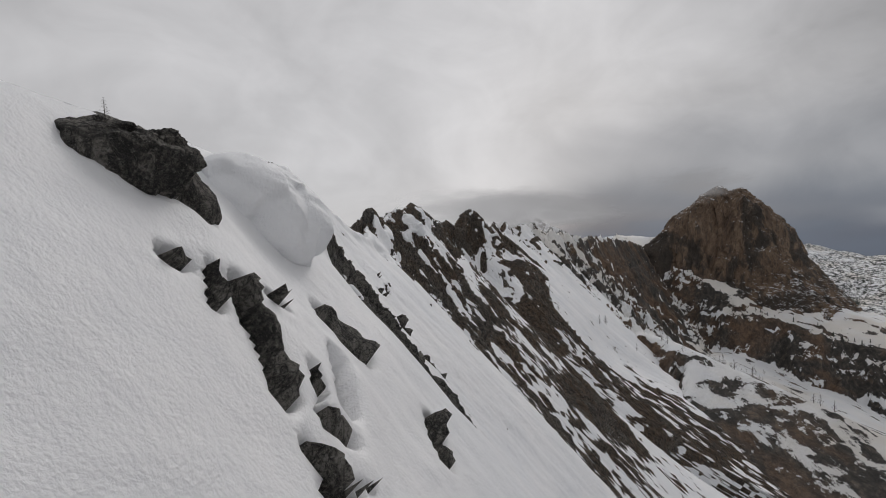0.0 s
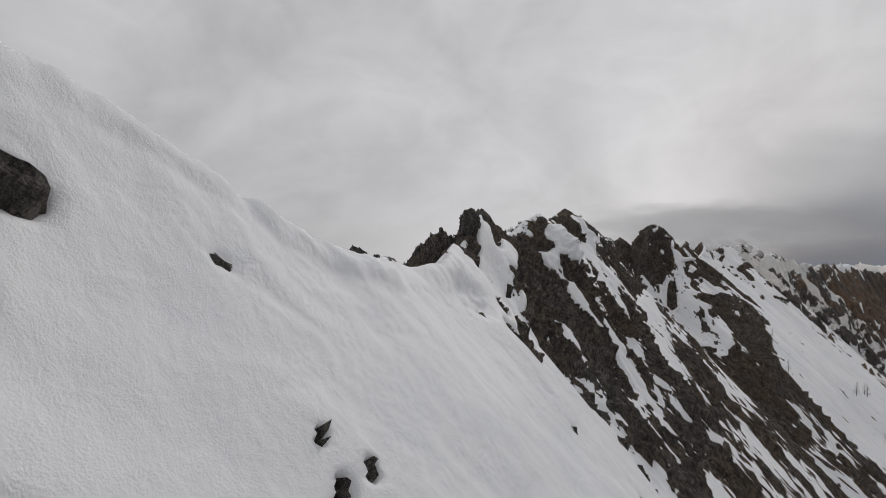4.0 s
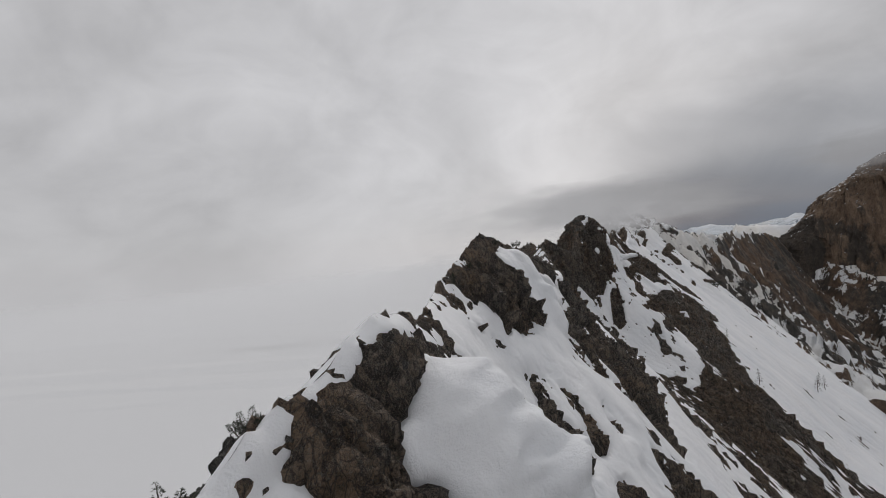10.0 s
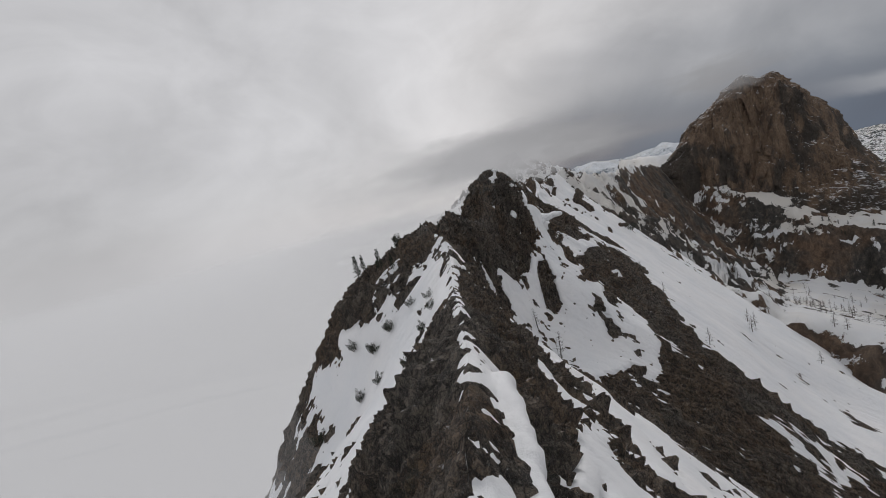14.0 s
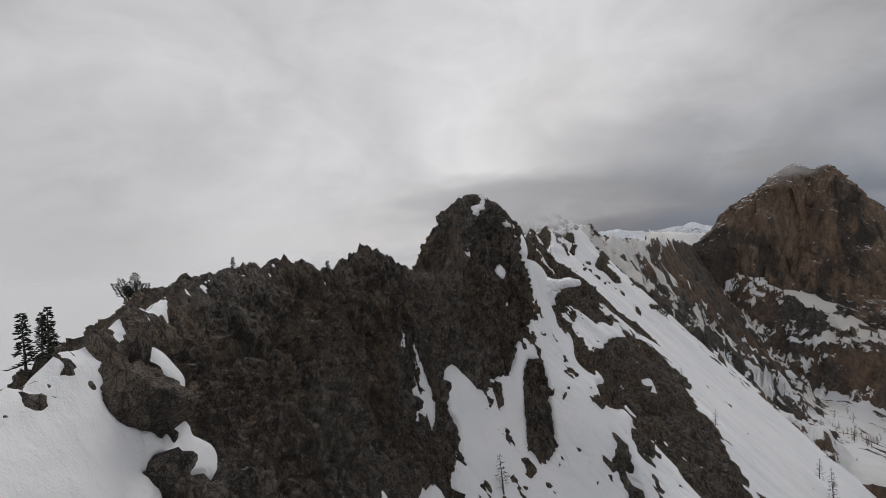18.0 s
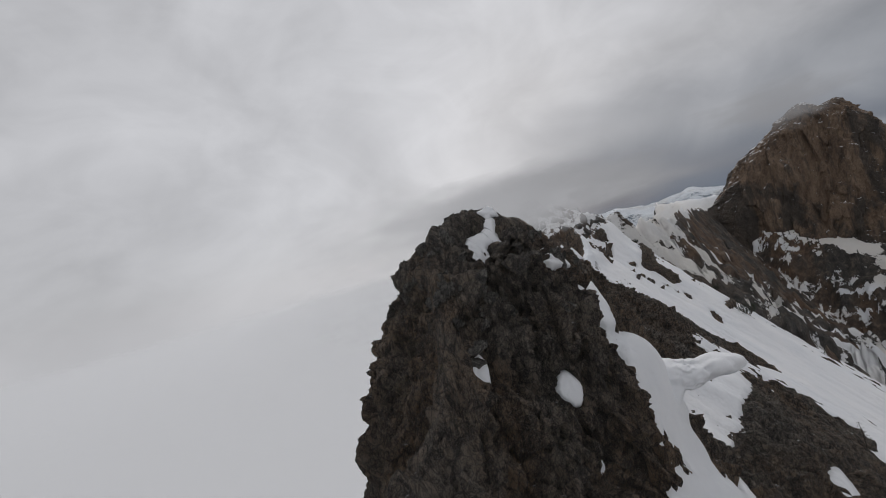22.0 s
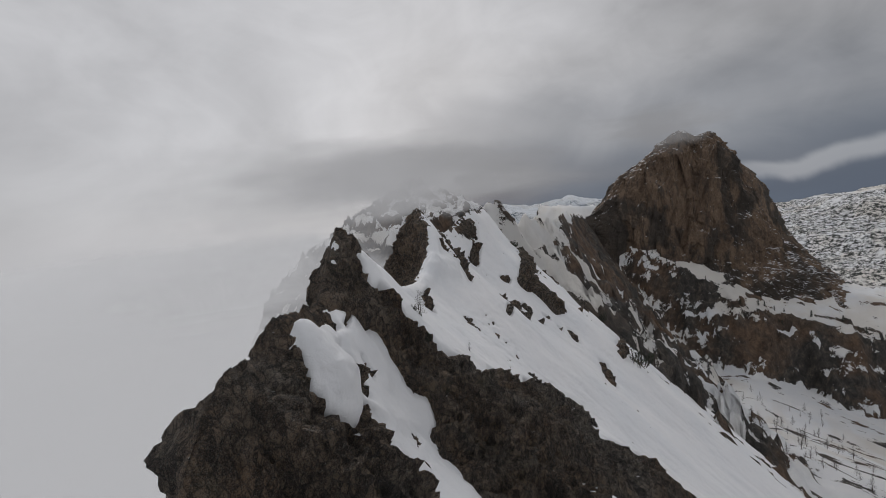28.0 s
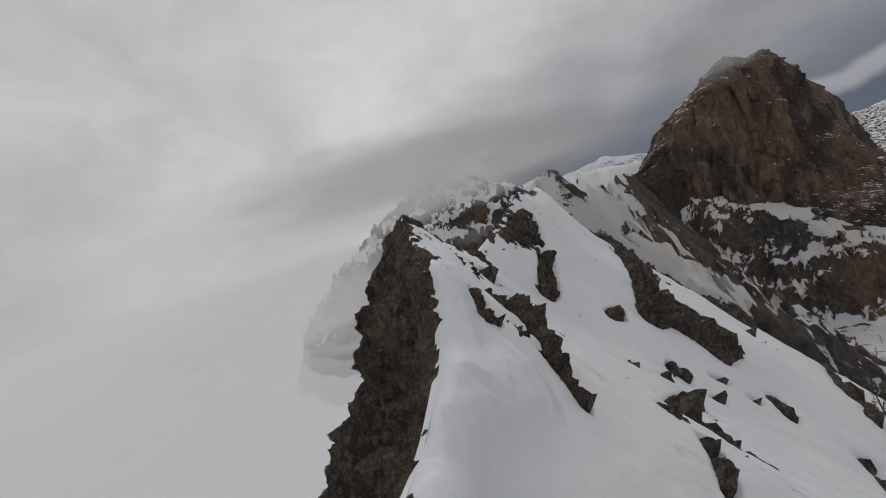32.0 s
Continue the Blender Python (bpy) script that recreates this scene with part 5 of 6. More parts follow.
ridge = tagged(new("ridge"), "steep rocky mountain ridge crest with snow gullies", "ridge", kind="structure")
TOP = {}
for tag, sign, q, cols, patch, cover, reach_b in (("east", 1, QE, (0, 1, 2, 6), PATCH_E, COVER_EAST, 120), ("west", -1, QW, (3, 4, 5, 7), PATCH_W, COVER_WEST, 400)):
    h, a, b, lean = (side[:, c] for c in cols)
    p, n = ridge_grid(sign, q, h, a, b, reach_b)
    s2, q2 = S[:, None], q[None]
    seed = 5.0 if sign > 0 else 55.0
    # both flanks meet in one edge: offsets point up there and are the same
    near = smooth_step(q2, 0, 5)
    fade = smooth_step(q2, 0, 7)
    up = np.array((0, 0, 1.0))
    n = n * near[..., None] + up * (1 - near[..., None])
    n /= np.linalg.norm(n, axis=-1, keepdims=True)
    wob = 5 * fbm2(s2 / 30 + seed, q2 / 40, 2)
    ribs = fbm2((s2 + 1.6 * wob) / 17 + seed, q2 / 60, 3, 0.5, True) - 0.3
    calm = 1 - 0.55 * smooth_step(q2, 22, 60)
    gul = fbm2((s2 + wob) / 4.6 + seed, q2 / 19 + 3, 3, 0.55, True) - 0.3
    nick = fbm2((s2 + wob) / 1.9 + seed, q2 / 5.2 + 3, 3, 0.6)
    crag = fbm2(s2 / 26 - seed, q2 / 22, 2)
    flat = p.reshape(-1, 3)
    shape = (s2.shape[0], -1)
    f1 = facets(flat * (1, 1, 0.45), 4.6, 3, 0.1, 0.25).reshape(shape)
    f2 = facets(flat * (1, 1, 0.5), 1.9, 11, 0.1, 0.45).reshape(shape)
    f3 = facets(flat * (1, 1, 0.65), 0.95, 19, 0.1, 0.4).reshape(shape) * smooth_step(-q2, -80, -50)
    f4 = facets(flat * (1, 1, 0.8), 0.42, 23).reshape(shape) * smooth_step(-q2, -30, -14)
    frag = fbm2(s2 / 0.9 + seed, q2 / 1.7, 2)
    cliff = smooth_step(-lean[:, None], 0.2, 1.0)
    steep = np.degrees(np.arccos(np.clip(n[..., 2], 0, 1)))
    mark = lay_over(np.clip(streaks(s2, q2, patch), -1.1, 1.1), s2, q2, cover)
    mark = 1.5 * np.clip(mark, 0, 1.1) + 1.15 * np.clip(mark, -1.1, 0)
    push = lean[:, None] * (1 - 0.35 * smooth_step(q2, 40, 160)) * (1 - 0.8 * np.abs(mark).clip(0, 1)) + 0.6 * smooth_step(q2, 60, 200) + mark
    push = push - 0.7 * smooth_step(steep, 62, 76) * (1 - np.clip(mark, 0, 1))
    drift = streaks(s2, q2, DRIFT) * (1 + 0.5 * fbm2(s2 / 2.2, q2 / 2.6, 3)) if sign > 0 else np.zeros(p.shape[:2])
    push = push + 1.1 * np.clip(drift, 0, 1.4) + (0.7 * smooth_step(q2, 20, 55) * np.exp(-(((s2 - 450) / 70) ** 4)) if sign > 0 else 0)
    both = np.clip(0.5 * (side[:, 6] + side[:, 7]), -1, 1)[:, None]
    push = both + (push - both) * smooth_step(q2, 0.2, 2.5)
    rock = (1.5 * ribs + 0.8 * gul * calm + 0.5 * nick * calm + 1.0 * crag + (0.6 + 0.6 * cliff) * f1) * fade + 0.3 * f1 + ((0.6 + 0.3 * cliff) * f2 + 0.5 * f3 + 0.2 * f4) * (0.5 + 0.5 * fade) + 0.3 * frag * fade
    blunt = 1 - 0.6 * smooth_step(-q2, -1.6, -0.3) * np.exp(-(((s2 - 565) / 22) ** 4))
    south_end = smooth_step(-s2, -225, -190)
    blunt = blunt * (1 - 0.4 * south_end)
    first = smooth_step(-s2, -145, -120)
    rock = rock + (0.15 * south_end + 0.3 * first) * np.clip(-mark, 0, 1)
    soft = rock
    for _ in range(2):
        pad = np.pad(soft, 1, mode="edge")
        soft = (pad[:-2, 1:-1] + pad[2:, 1:-1] + pad[1:-1, :-2] + pad[1:-1, 2:] + 2 * soft) / 6
    rock = rock + (soft - rock) * first
    rock = rock * blunt - np.clip(push, -0.7, 2.4) * (0.15 + 0.85 * fade) - 0.25 * fade
    low = 0.9 * fbm2(s2 / 19 + 2 * seed, q2 / 45, 3)
    snow = -0.25 * fade + 0.3 * np.clip(push, 0, 1.6) * near + 0.85 * np.clip(push, -1.6, 0) + low * fade * 0.7 + 0.3 * fbm2(s2 / 6 + seed, q2 / 8, 2) * near + 0.12 * fbm2(s2 / 2.3, q2 / 4.5 + seed, 3)
    snow = snow + drift * smooth_step(q2, 0, 1.8)
    d = snow - rock
    # snow ends in a rounded lip
    snow = snow + 0.28 * np.sqrt(np.clip(d, 0, 1)) * near
    rv = p + n * rock[..., None]
    sv2 = p + n * snow[..., None]
    TOP[tag] = (q, np.where((d > 0)[..., None], sv2, rv))
    nu, nv = p.shape[:2]
    corner = np.stack([d[:-1, :-1], d[1:, :-1], d[1:, 1:], d[:-1, 1:]], 0)
    snow_on, rock_on = corner.max(0).ravel() > -0.25, corner.min(0).ravel() < 0.35
    lab = islands(rock_on.reshape(nu - 1, nv - 1)).ravel()
    ids, size = np.unique(lab[lab >= 0], return_counts=True)
    single = ids[size >= 60][np.argsort(-size[size >= 60])][:160]
    rest = rock_on & ~np.isin(lab, single)
    all_faces = grid_faces(nu, nv)
    for i in single:
        mesh_object("rock_outcrop", rv.reshape(-1, 3), all_faces[lab == i], ROCK, ridge, False)
    if rest.any():
        tagged(mesh_object("loose_rocks", rv.reshape(-1, 3), all_faces[rest], ROCK, ridge, False), kind="stuff")
    so = mesh_object("snow_cover", sv2.reshape(-1, 3), grid_faces(nu, nv, snow_on), SNOW, ridge, True)
    tagged(so, "wind-packed old snow lying in the gullies")
# ---- the basin, the cirque wall and the far valley: one ground sheet ----
def skyline(az):
    """How high the far country stands, in degrees, by bearing."""
    k = np.array([(-180, -3), (0, -3), (20, -1.7), (28, -0.9), (33, -0.2), (37, 0.2), (40, -0.3), (43, 0.15), (44.7, 0.5), (46, 0.2), (49, -0.3), (52, -0.9), (57, -1.2), (61, -2.4), (66, -2.0), (72, -1.2), (83, -0.2), (95, 1.0), (120, 1.0), (180, -3)], float)
    return np.interp(az, k[:, 0], k[:, 1])


def ground_height(x, y):
    u = (x - 350) * 0.83 + (y - 421) * 0.56
    v = -(x - 350) * 0.56 + (y - 421) * 0.83
    floor = np.interp(u, [0, 450, 700, 1000, 1600], [-122, -259, -282, -300, -330]) + 0.4 * np.minimum(u, 0)
    floor = np.maximum(floor - 0.35 * np.clip(-v - 20, 0, 600), -500) + 5 * fbm2(x / 90, y / 90, 3)
    crest_v = 137 + 0.116 * u + 14 * fbm2(u / 130, u * 0 + 7, 3)
    crest_h = np.interp(u, [-60, 0, 200, 450, 700, 900, 1100, 1500, 2000], [10, 9, -6, -12, -22, -46, -80, -170, -330])
    crest_h = crest_h + 5 * fbm2(u / 60, v / 200, 3, 0.5, True)
    foot = crest_v - 150 - 0.07 * np.clip(u, 0, 900) + 35 * fbm2(u / 85 + 5, u * 0, 3)
    t = np.clip((v - foot) / (crest_v - foot), 0, 1)
    ribs = fbm2(u / 48 + 0.3 * fbm2(u / 60, v / 60, 2), v / 130, 5, 0.55, True)
    wall = floor + (crest_h - floor) * (0.25 * t + 0.75 * t**1.7) + 26 * (ribs - 0.2) * np.clip(t * (1 - t) * 4, 0, 1)
    back = crest_h - np.clip(v - crest_v, 0, 900) * 0.75
    cirque = np.where(v < crest_v, np.where(t > 0, np.maximum(wall, floor - 3), floor), back)
    # the shelf at the foot of the tower, and the wall under it
    tp = (x - 1090) * 0.643 - (y - 962) * 0.766
    td_ = (x - 1090) * 0.766 + (y - 962) * 0.643
    shelf_h = np.interp(tp, [-330, -180, -31, 59, 200, 420, 700], [-52, -60, -138, -190, -240, -300, -380]) + 9 * fbm2(tp / 60, td_ / 200, 3)
    edge = np.interp(tp, [-330, -180, -31, 59, 200, 420], [-60, -36, -150, -185, -205, -190]) + 26 * fbm2(tp / 70 + 9, tp * 0, 3)
    beyond = edge - td_
    shelf = shelf_h - 1.25 * np.maximum(beyond, 0) + 0.42 * np.clip(-beyond, 0, 120) + 22 * (fbm2(tp / 45 + 3, td_ / 110, 4, 0.55, True) - 0.2) * smooth_step(beyond, 0, 40)
    on = (tp > -320) & (tp < 650) & (td_ < 160)
    cirque = np.where(on, np.maximum(cirque, np.maximum(shelf, floor - 3)), cirque)
    # a rounded brown buttress that stands out of that wall
    kd = np.hypot((x - 862) / 62, (y - 905) / 56)
    cirque = np.maximum(cirque, np.where(kd < 1.35, -216 - 60 * kd**3, -999))
    south = smooth_step(-v, -20, 90)
    near = smooth_step(u, -120, 30) * (1 - south) + smooth_step(u, -480, -260) * south
    # far country
    r = np.hypot(x - 150, y - 300)
    az = np.degrees(np.arctan2(x - 150, y - 300))
    top = r * np.tan(np.radians(skyline(az))) + 10
    ramp = smooth_step(r, 1500, 4300)
    rough = 110 * fbm2(x / 520, y / 520, 6, 0.5, True) * smooth_step(r, 1300, 2600)
    far = -560 + (top + 520) * ramp**1.3 + (rough - 40) * (0.4 + 0.6 * ramp * (1 - 0.6 * ramp))
    z = cirque * near + far * (1 - near)
    z = np.where(r > 1450, z + (far - z) * smooth_step(r, 1450, 2300), z)
    # the peak in the cloud
    d = np.hypot(x - 520, y - 1080)
    a = np.arctan2(x - 520, y - 1080)
    d = d * (1 + 0.1 * fbm2(np.cos(a) * 2 + 5, np.sin(a) * 2, 3))
    cone = 66 - np.interp(d, [0, 140, 200, 250, 275, 390, 700], [0, 78, 130, 185, 235, 355, 640]) + 24 * fbm2(x / 60, y / 60, 5, 0.55, True) - 8
    return np.maximum(z, np.maximum(cone, -600))


rad = np.r_[np.arange(60, 1300, 6.0), np.geomspace(1300, 4900, 120)]
azs = np.radians(np.r_[np.arange(-180, -16, 6.0), np.arange(-16, 8, 0.6), np.arange(8, 100, 0.26), np.arange(100, 181, 6.0)])
gx = 150 + rad[:, None] * np.sin(azs)[None]
gy = 300 + rad[:, None] * np.cos(azs)[None]
gz = ground_height(gx, gy)
west_of = np.clip(smooth_step(-np.degrees(azs)[None] + 0 * gx, -14, 2) * smooth_step(-rad[:, None], -650, -420) + smooth_step(-np.degrees(azs)[None] + 0 * gx, 16, 40) + smooth_step(np.degrees(azs)[None] + 0 * gx, 130, 160), 0, 1)
gz = gz * (1 - west_of) - 600 * west_of
gp = np.stack([gx, gy, gz], -1)
gn = normals(gp)
rocky = facets(gp.reshape(-1, 3), 34, 21).reshape(gx.shape) * 8 + facets(gp.reshape(-1, 3), 13, 4).reshape(gx.shape) * 4
g_steep = np.degrees(np.arccos(np.clip(gn[..., 2], 0, 1)))
gp[..., 2] += rocky * smooth_step(g_steep, 30, 44) * smooth_step(-rad[:, None], -1700, -1300)
gn = normals(gp)


def ground_material(name):
    """Snow country: bare rock where it is steep, dark timber in the far valleys."""
    m = Nodes(name)
    at = m.n.new("ShaderNodeAttribute")
    at.attribute_name = "rockiness"
    at2 = m.n.new("ShaderNodeAttribute")
    at2.attribute_name = "timber"
    rk = m.math("ADD", at.outputs["Fac"], m.math("MULTIPLY", m.math("SUBTRACT", m.noise(0.06, 9, 0.75, 0.3, (1, 1, 0.7)), 0.5), 2.6))
    rk = m.ramp(rk, (0.49, 0.0), (0.53, 1.0))
    n1 = m.noise(0.012, 5, 0.6, 0.4)
    mid = m.noise(0.11, 10, 0.78, 0.3, (1, 1, 0.6))
    rock = m.ramp(mid, (0.38, (0.018, 0.017, 0.016)), (0.52, (0.05, 0.045, 0.04)), (0.63, (0.13, 0.108, 0.086)))
    rust = m.ramp(mid, (0.38, (0.06, 0.036, 0.024)), (0.63, (0.2, 0.125, 0.075)))
    rock = m.mix(m.ramp(n1, (0.44, 0.0), (0.6, 0.8)), rock, rust)
    snow = m.ramp(m.noise(0.02, 4), (0.3, (0.74, 0.76, 0.79)), (0.7, (0.84, 0.84, 0.84)))
    snow = m.mix(m.ramp(m.noise(0.004, 5, 0.6, 0.6), (0.48, 0.0), (0.6, 0.5)), snow, (0.64, 0.58, 0.49))
    col = m.mix(rk, snow, rock)
    tm = m.math("MULTIPLY", m.ramp(m.noise(0.045, 5, 0.85), (0.47, 0.0), (0.53, 1.0)), m.ramp(m.math("ADD", at2.outputs["Fac"], m.math("MULTIPLY", m.math("SUBTRACT", m.noise(0.006, 6, 0.65), 0.5), 1.8)), (0.4, 0.0), (0.6, 1.0)))
    col = m.mix(tm, col, (0.022, 0.026, 0.022))
    nrm = m.bump(m.math("ADD", mid, m.math("MULTIPLY", rk, 0.3)), 0.8, 5.0)
    return m.set(Base_Color=col, Roughness=0.85, Normal=nrm)


g_r = np.hypot(gx - 150, gy - 300)
g_u = (gx - 350) * 0.83 + (gy - 421) * 0.56
g_v = -(gx - 350) * 0.56 + (gy - 421) * 0.83
ledges = fbm2(g_u / 70 + 0.5 * fbm2(g_u / 40, g_v / 40, 2), gz / 15, 4, 0.6) + 0.7 * fbm2(g_u / 22, g_v / 90, 3)
rockiness = np.clip(0.52 + (g_steep - 40) / 36, 0, 0.85) + 1.15 * ledges - 0.38 * smooth_step(gz, -60, 0)
rockiness = rockiness - 0.5 * smooth_step(g_r, 1500, 2600) + 0.38 * smooth_step(-np.hypot(gx - 520, gy - 1080), -420, -300)
rockiness = rockiness + 0.75 * np.exp(-(((gx - 335) / 95) ** 2) - ((gy - 235) / 75) ** 2)
# the snow slope between the ridge's foot and the cirque
rockiness = rockiness - 0.15 * np.exp(-((np.hypot(gx - 400, gy - 590) / 150) ** 4))
timber = smooth_step(g_r, 1400, 2200) * (0.75 - 0.5 * smooth_step(gz, -250, 60))
ground = mesh_object("ground", gp.reshape(-1, 3), grid_faces(len(rad), len(azs)), ground_material("snow_country"), None, True, {"rockiness": rockiness.ravel(), "timber": timber.ravel()})
tagged(ground, "snowy basin and far mountain country below the ridge", "ground", kind="structure")

# ---- the rock tower ----
tx, ty, t_top = 1090, 962, 120
ux, uy = np.array([0.643, -0.766]), np.array([0.766, 0.643])
ta, td = np.linspace(-np.pi, np.pi, 560), np.r_[np.linspace(0, 40, 30)[:-1], np.linspace(40, 340, 150)]
A, D = np.meshgrid(ta, td, indexing="ij")
left = np.interp(D, [0, 3, 22, 36, 50, 80, 120, 170, 250, 340], [24, 34, 56, 74, 94, 130, 162, 208, 270, 312])
right = np.interp(D, [0, 3, 18, 52, 84, 145, 178, 218, 250, 340], [44, 50, 62, 82, 92, 114, 129, 150, 178, 262])
front = np.interp(D, [0, 4, 40, 150, 250, 340], [10, 30, 50, 78, 105, 170])
rear = 130 + 0.8 * D
ca, sa = np.cos(A), np.sin(A)
ex_ = 2.8
# the eastern shoulder runs back behind the summit
right = right + np.minimum(80, 0.9 * np.maximum(D - 25, 0)) * smooth_step(sa, 0.05, 0.75)
rx_ = np.where(ca > 0, right, left)
ry_ = np.where(sa > 0, rear, front)
rr = 1 / ((np.abs(ca) / rx_) ** ex_ + (np.abs(sa) / ry_) ** ex_) ** (1 / ex_)
px, py = rr * ca, rr * sa
tv = np.stack([tx + ux[0] * px + uy[0] * py, ty + ux[1] * px + uy[1] * py, t_top - D + 0 * A], -1)
# two blunt summits with a notch between them
tv[..., 2] += (9 * np.exp(-(((px + 12) / 18) ** 2)) - 6 * np.exp(-(((px - 16) / 10) ** 2)) + 3 * fbm2(px / 16, py / 26, 3, 0.6, True)) * np.exp(-D / 25)
flat = tv.reshape(-1, 3)
# pillars and chimneys down the wall, and broken ledges across it
lean_in = px + 0.35 * D
rib = fbm2(lean_in / 42 + 3, D / 300 + py / 60, 4, 0.5, True)
chim = fbm2(lean_in / 13 + 7, D / 120 + py / 30, 3, 0.55, True)
tf = facets(flat * (1, 1, 0.3), 34, 5).reshape(A.shape)
tf2 = facets(flat * (1, 1, 0.35), 12, 9).reshape(A.shape)
tf3 = facets(flat * (1, 1, 0.6), 5, 15).reshape(A.shape)
push = (9 * (rib - 0.3) + 3.5 * (chim - 0.3) + 9 * tf + 3.6 * tf2 + 1.3 * tf3) * smooth_step(D, -4, 16)
out = np.stack([ux[0] * ca + uy[0] * sa, ux[1] * ca + uy[1] * sa, 0 * A], -1)
tv = tv + out * push[..., None]
tower = mesh_object("rock_tower", tv.reshape(-1, 3), grid_faces(len(ta), len(td)), ROCK_TOWER, None, False)
tagged(tower, "huge brown granite tower with sheer cracked walls", "mountain", kind="structure")

# ---- cloud ----
def cloud_material(name, lum=0.5, soft=1.0, tint=(0.985, 0.99, 1.0)):
    m = Nodes(name)
    m.n.remove(m.bsdf)
    at = m.n.new("ShaderNodeAttribute")
    at.attribute_name = "thickness"
    em = m.n.new("ShaderNodeEmission")
    em.inputs[0].default_value = (*tint, 1)
    lit = m.n.new("ShaderNodeAttribute")
    lit.attribute_name = "brightness"
    m.l.new(m.math("MULTIPLY", lit.outputs["Fac"], lum), em.inputs[1])
    tr = m.n.new("ShaderNodeBsdfTransparent")
    mx = m.n.new("ShaderNodeMixShader")
    n = m.noise(0.012 / soft, 6, 0.6, 0.4)
    fac = m.math("ADD", at.outputs["Fac"], m.math("MULTIPLY", m.math("SUBTRACT", n, 0.5), m.math("MULTIPLY", at.outputs["Fac"], 0.9)), True)
    m.l.new(fac, mx.inputs[0])
    m.l.new(tr.outputs[0], mx.inputs[1])
    m.l.new(em.outputs[0], mx.inputs[2])
    m.l.new(mx.outputs[0], m.out.inputs[0])
    return m.mat


CLOUD = cloud_material("cloud", 0.47)


def cloud_light(x, y, w):
    """Near cloud is evenly grey; the far cloud deck is brighter towards the hidden sun."""
    r = np.hypot(x - 150, y - 300) + 1e-6
    hx, hy = (x - 150) / r, (y - 300) / r
    a, b = toward(SUN_AZ, SUN_EL), toward(85, 18)
    g = np.interp(hx * a[0] + hy * a[1], [0.55, 0.74, 0.93, 1.0], [0, 0.2, 0.45, 1.0])
    d = smooth_step(hx * b[0] + hy * b[1], 0.45, 0.95)
    far = (0.50 + 0.16 * g - 0.16 * d) / 0.47
    k = smooth_step(w, 150, 1500)
    return 1 + (far - 1) * k


# level sheets of cloud that fill the western side, each thicker than the one above
si = np.arange(0, len(S), 20)
for drop, thick in ((44, 0.07), (54, 0.1), (65, 0.16), (78, 0.24), (92, 0.4), (110, 0.65), (135, 1.0)):
    w2 = np.r_[0, np.geomspace(6, 4300, 46)]
    cx0 = np.r_[axis[0, 0] - tang[0, 0] * np.array([4000, 1500, 500, 150]), axis[si, 0], axis[-1, 0] + np.array([30, 60, 100, 150, 220, 300, 500, 900])]
    cy0 = np.r_[axis[0, 1] - tang[0, 1] * np.array([4000, 1500, 500, 150]), axis[si, 1], axis[-1, 1] + np.array([60, 150, 260, 400, 600, 900, 1700, 4000])]
    z0 = np.interp(cy0, crest[:, 1], crest_z40)
    turn = np.interp(cy0, [600, 1500], [0, 0.5])
    dx0, dy0 = -np.cos(0.25 - turn), np.sin(0.25 - turn)
    vx = cx0[:, None] + dx0[:, None] * w2[None]
    vy = cy0[:, None] + dy0[:, None] * w2[None]
    vz = (z0 - drop - 30 * smooth_step(cy0, 380, 480))[:, None] + 9 * fbm2(vx / 120, vy / 120 + drop, 3) * (smooth_step(w2, 10, 80) * np.exp(-w2 / 500))[None] - 25 * smooth_step(w2, 300, 3000)[None]
    cv = np.stack([vx, vy, vz], -1)
    th2 = thick * np.ones_like(vx)
    ob = mesh_object("cloud_layer", cv.reshape(-1, 3), grid_faces(len(cx0), len(w2)), CLOUD, None, True, {"thickness": th2.ravel(), "brightness": cloud_light(vx, vy, w2[None]).ravel()})
    ob.visible_shadow = False
    tagged(ob, "pale grey layer of cloud filling the western valley", "cloud", kind="stuff")

# soft banks of cloud that hang on the far peaks: upright layers one behind the other
DULL = cloud_material("dull_cloud", 0.27, 0.8)
MIST = cloud_material("summit_mist", 0.32, 0.8)


def cloud_haze_bank(x, y, z, bearing, half_w, half_h, thick, mat, seed):
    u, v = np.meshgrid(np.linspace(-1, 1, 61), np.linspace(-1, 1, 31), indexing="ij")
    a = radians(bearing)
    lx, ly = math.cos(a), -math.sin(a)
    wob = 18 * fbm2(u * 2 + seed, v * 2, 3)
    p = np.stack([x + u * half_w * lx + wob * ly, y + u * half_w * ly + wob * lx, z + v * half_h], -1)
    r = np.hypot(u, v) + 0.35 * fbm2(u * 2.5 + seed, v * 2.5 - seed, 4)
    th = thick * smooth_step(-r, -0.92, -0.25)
    ob = mesh_object("cloud_haze_bank", p.reshape(-1, 3), grid_faces(61, 31), mat, None, True, {"thickness": th.ravel(), "brightness": np.ones(th.size)})
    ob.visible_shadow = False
    tagged(ob, "soft bank of grey cloud or painted blue haze before the far peaks", "cloud", kind="stuff")


for k, (x, y, z, bearing, hw, hh, thick, mat) in enumerate((
    (455, 985, 60, 25, 300, 66, 0.9, MIST), (400, 900, 68, 22, 260, 60, 0.5, MIST), (330, 990, 52, 12, 300, 85, 0.6, CLOUD), (255, 930, -48, 6, 280, 75, 0.8, CLOUD),
    (620, 1075, 74, 32, 250, 56, 0.8, DULL), (985, 950, 140, 44, 150, 48, 0.6, DULL), (960, 925, 112, 46, 100, 40, 0.3, DULL),
)):
    cloud_haze_bank(x, y, z, bearing, hw, hh, thick, mat, 3.7 * k)

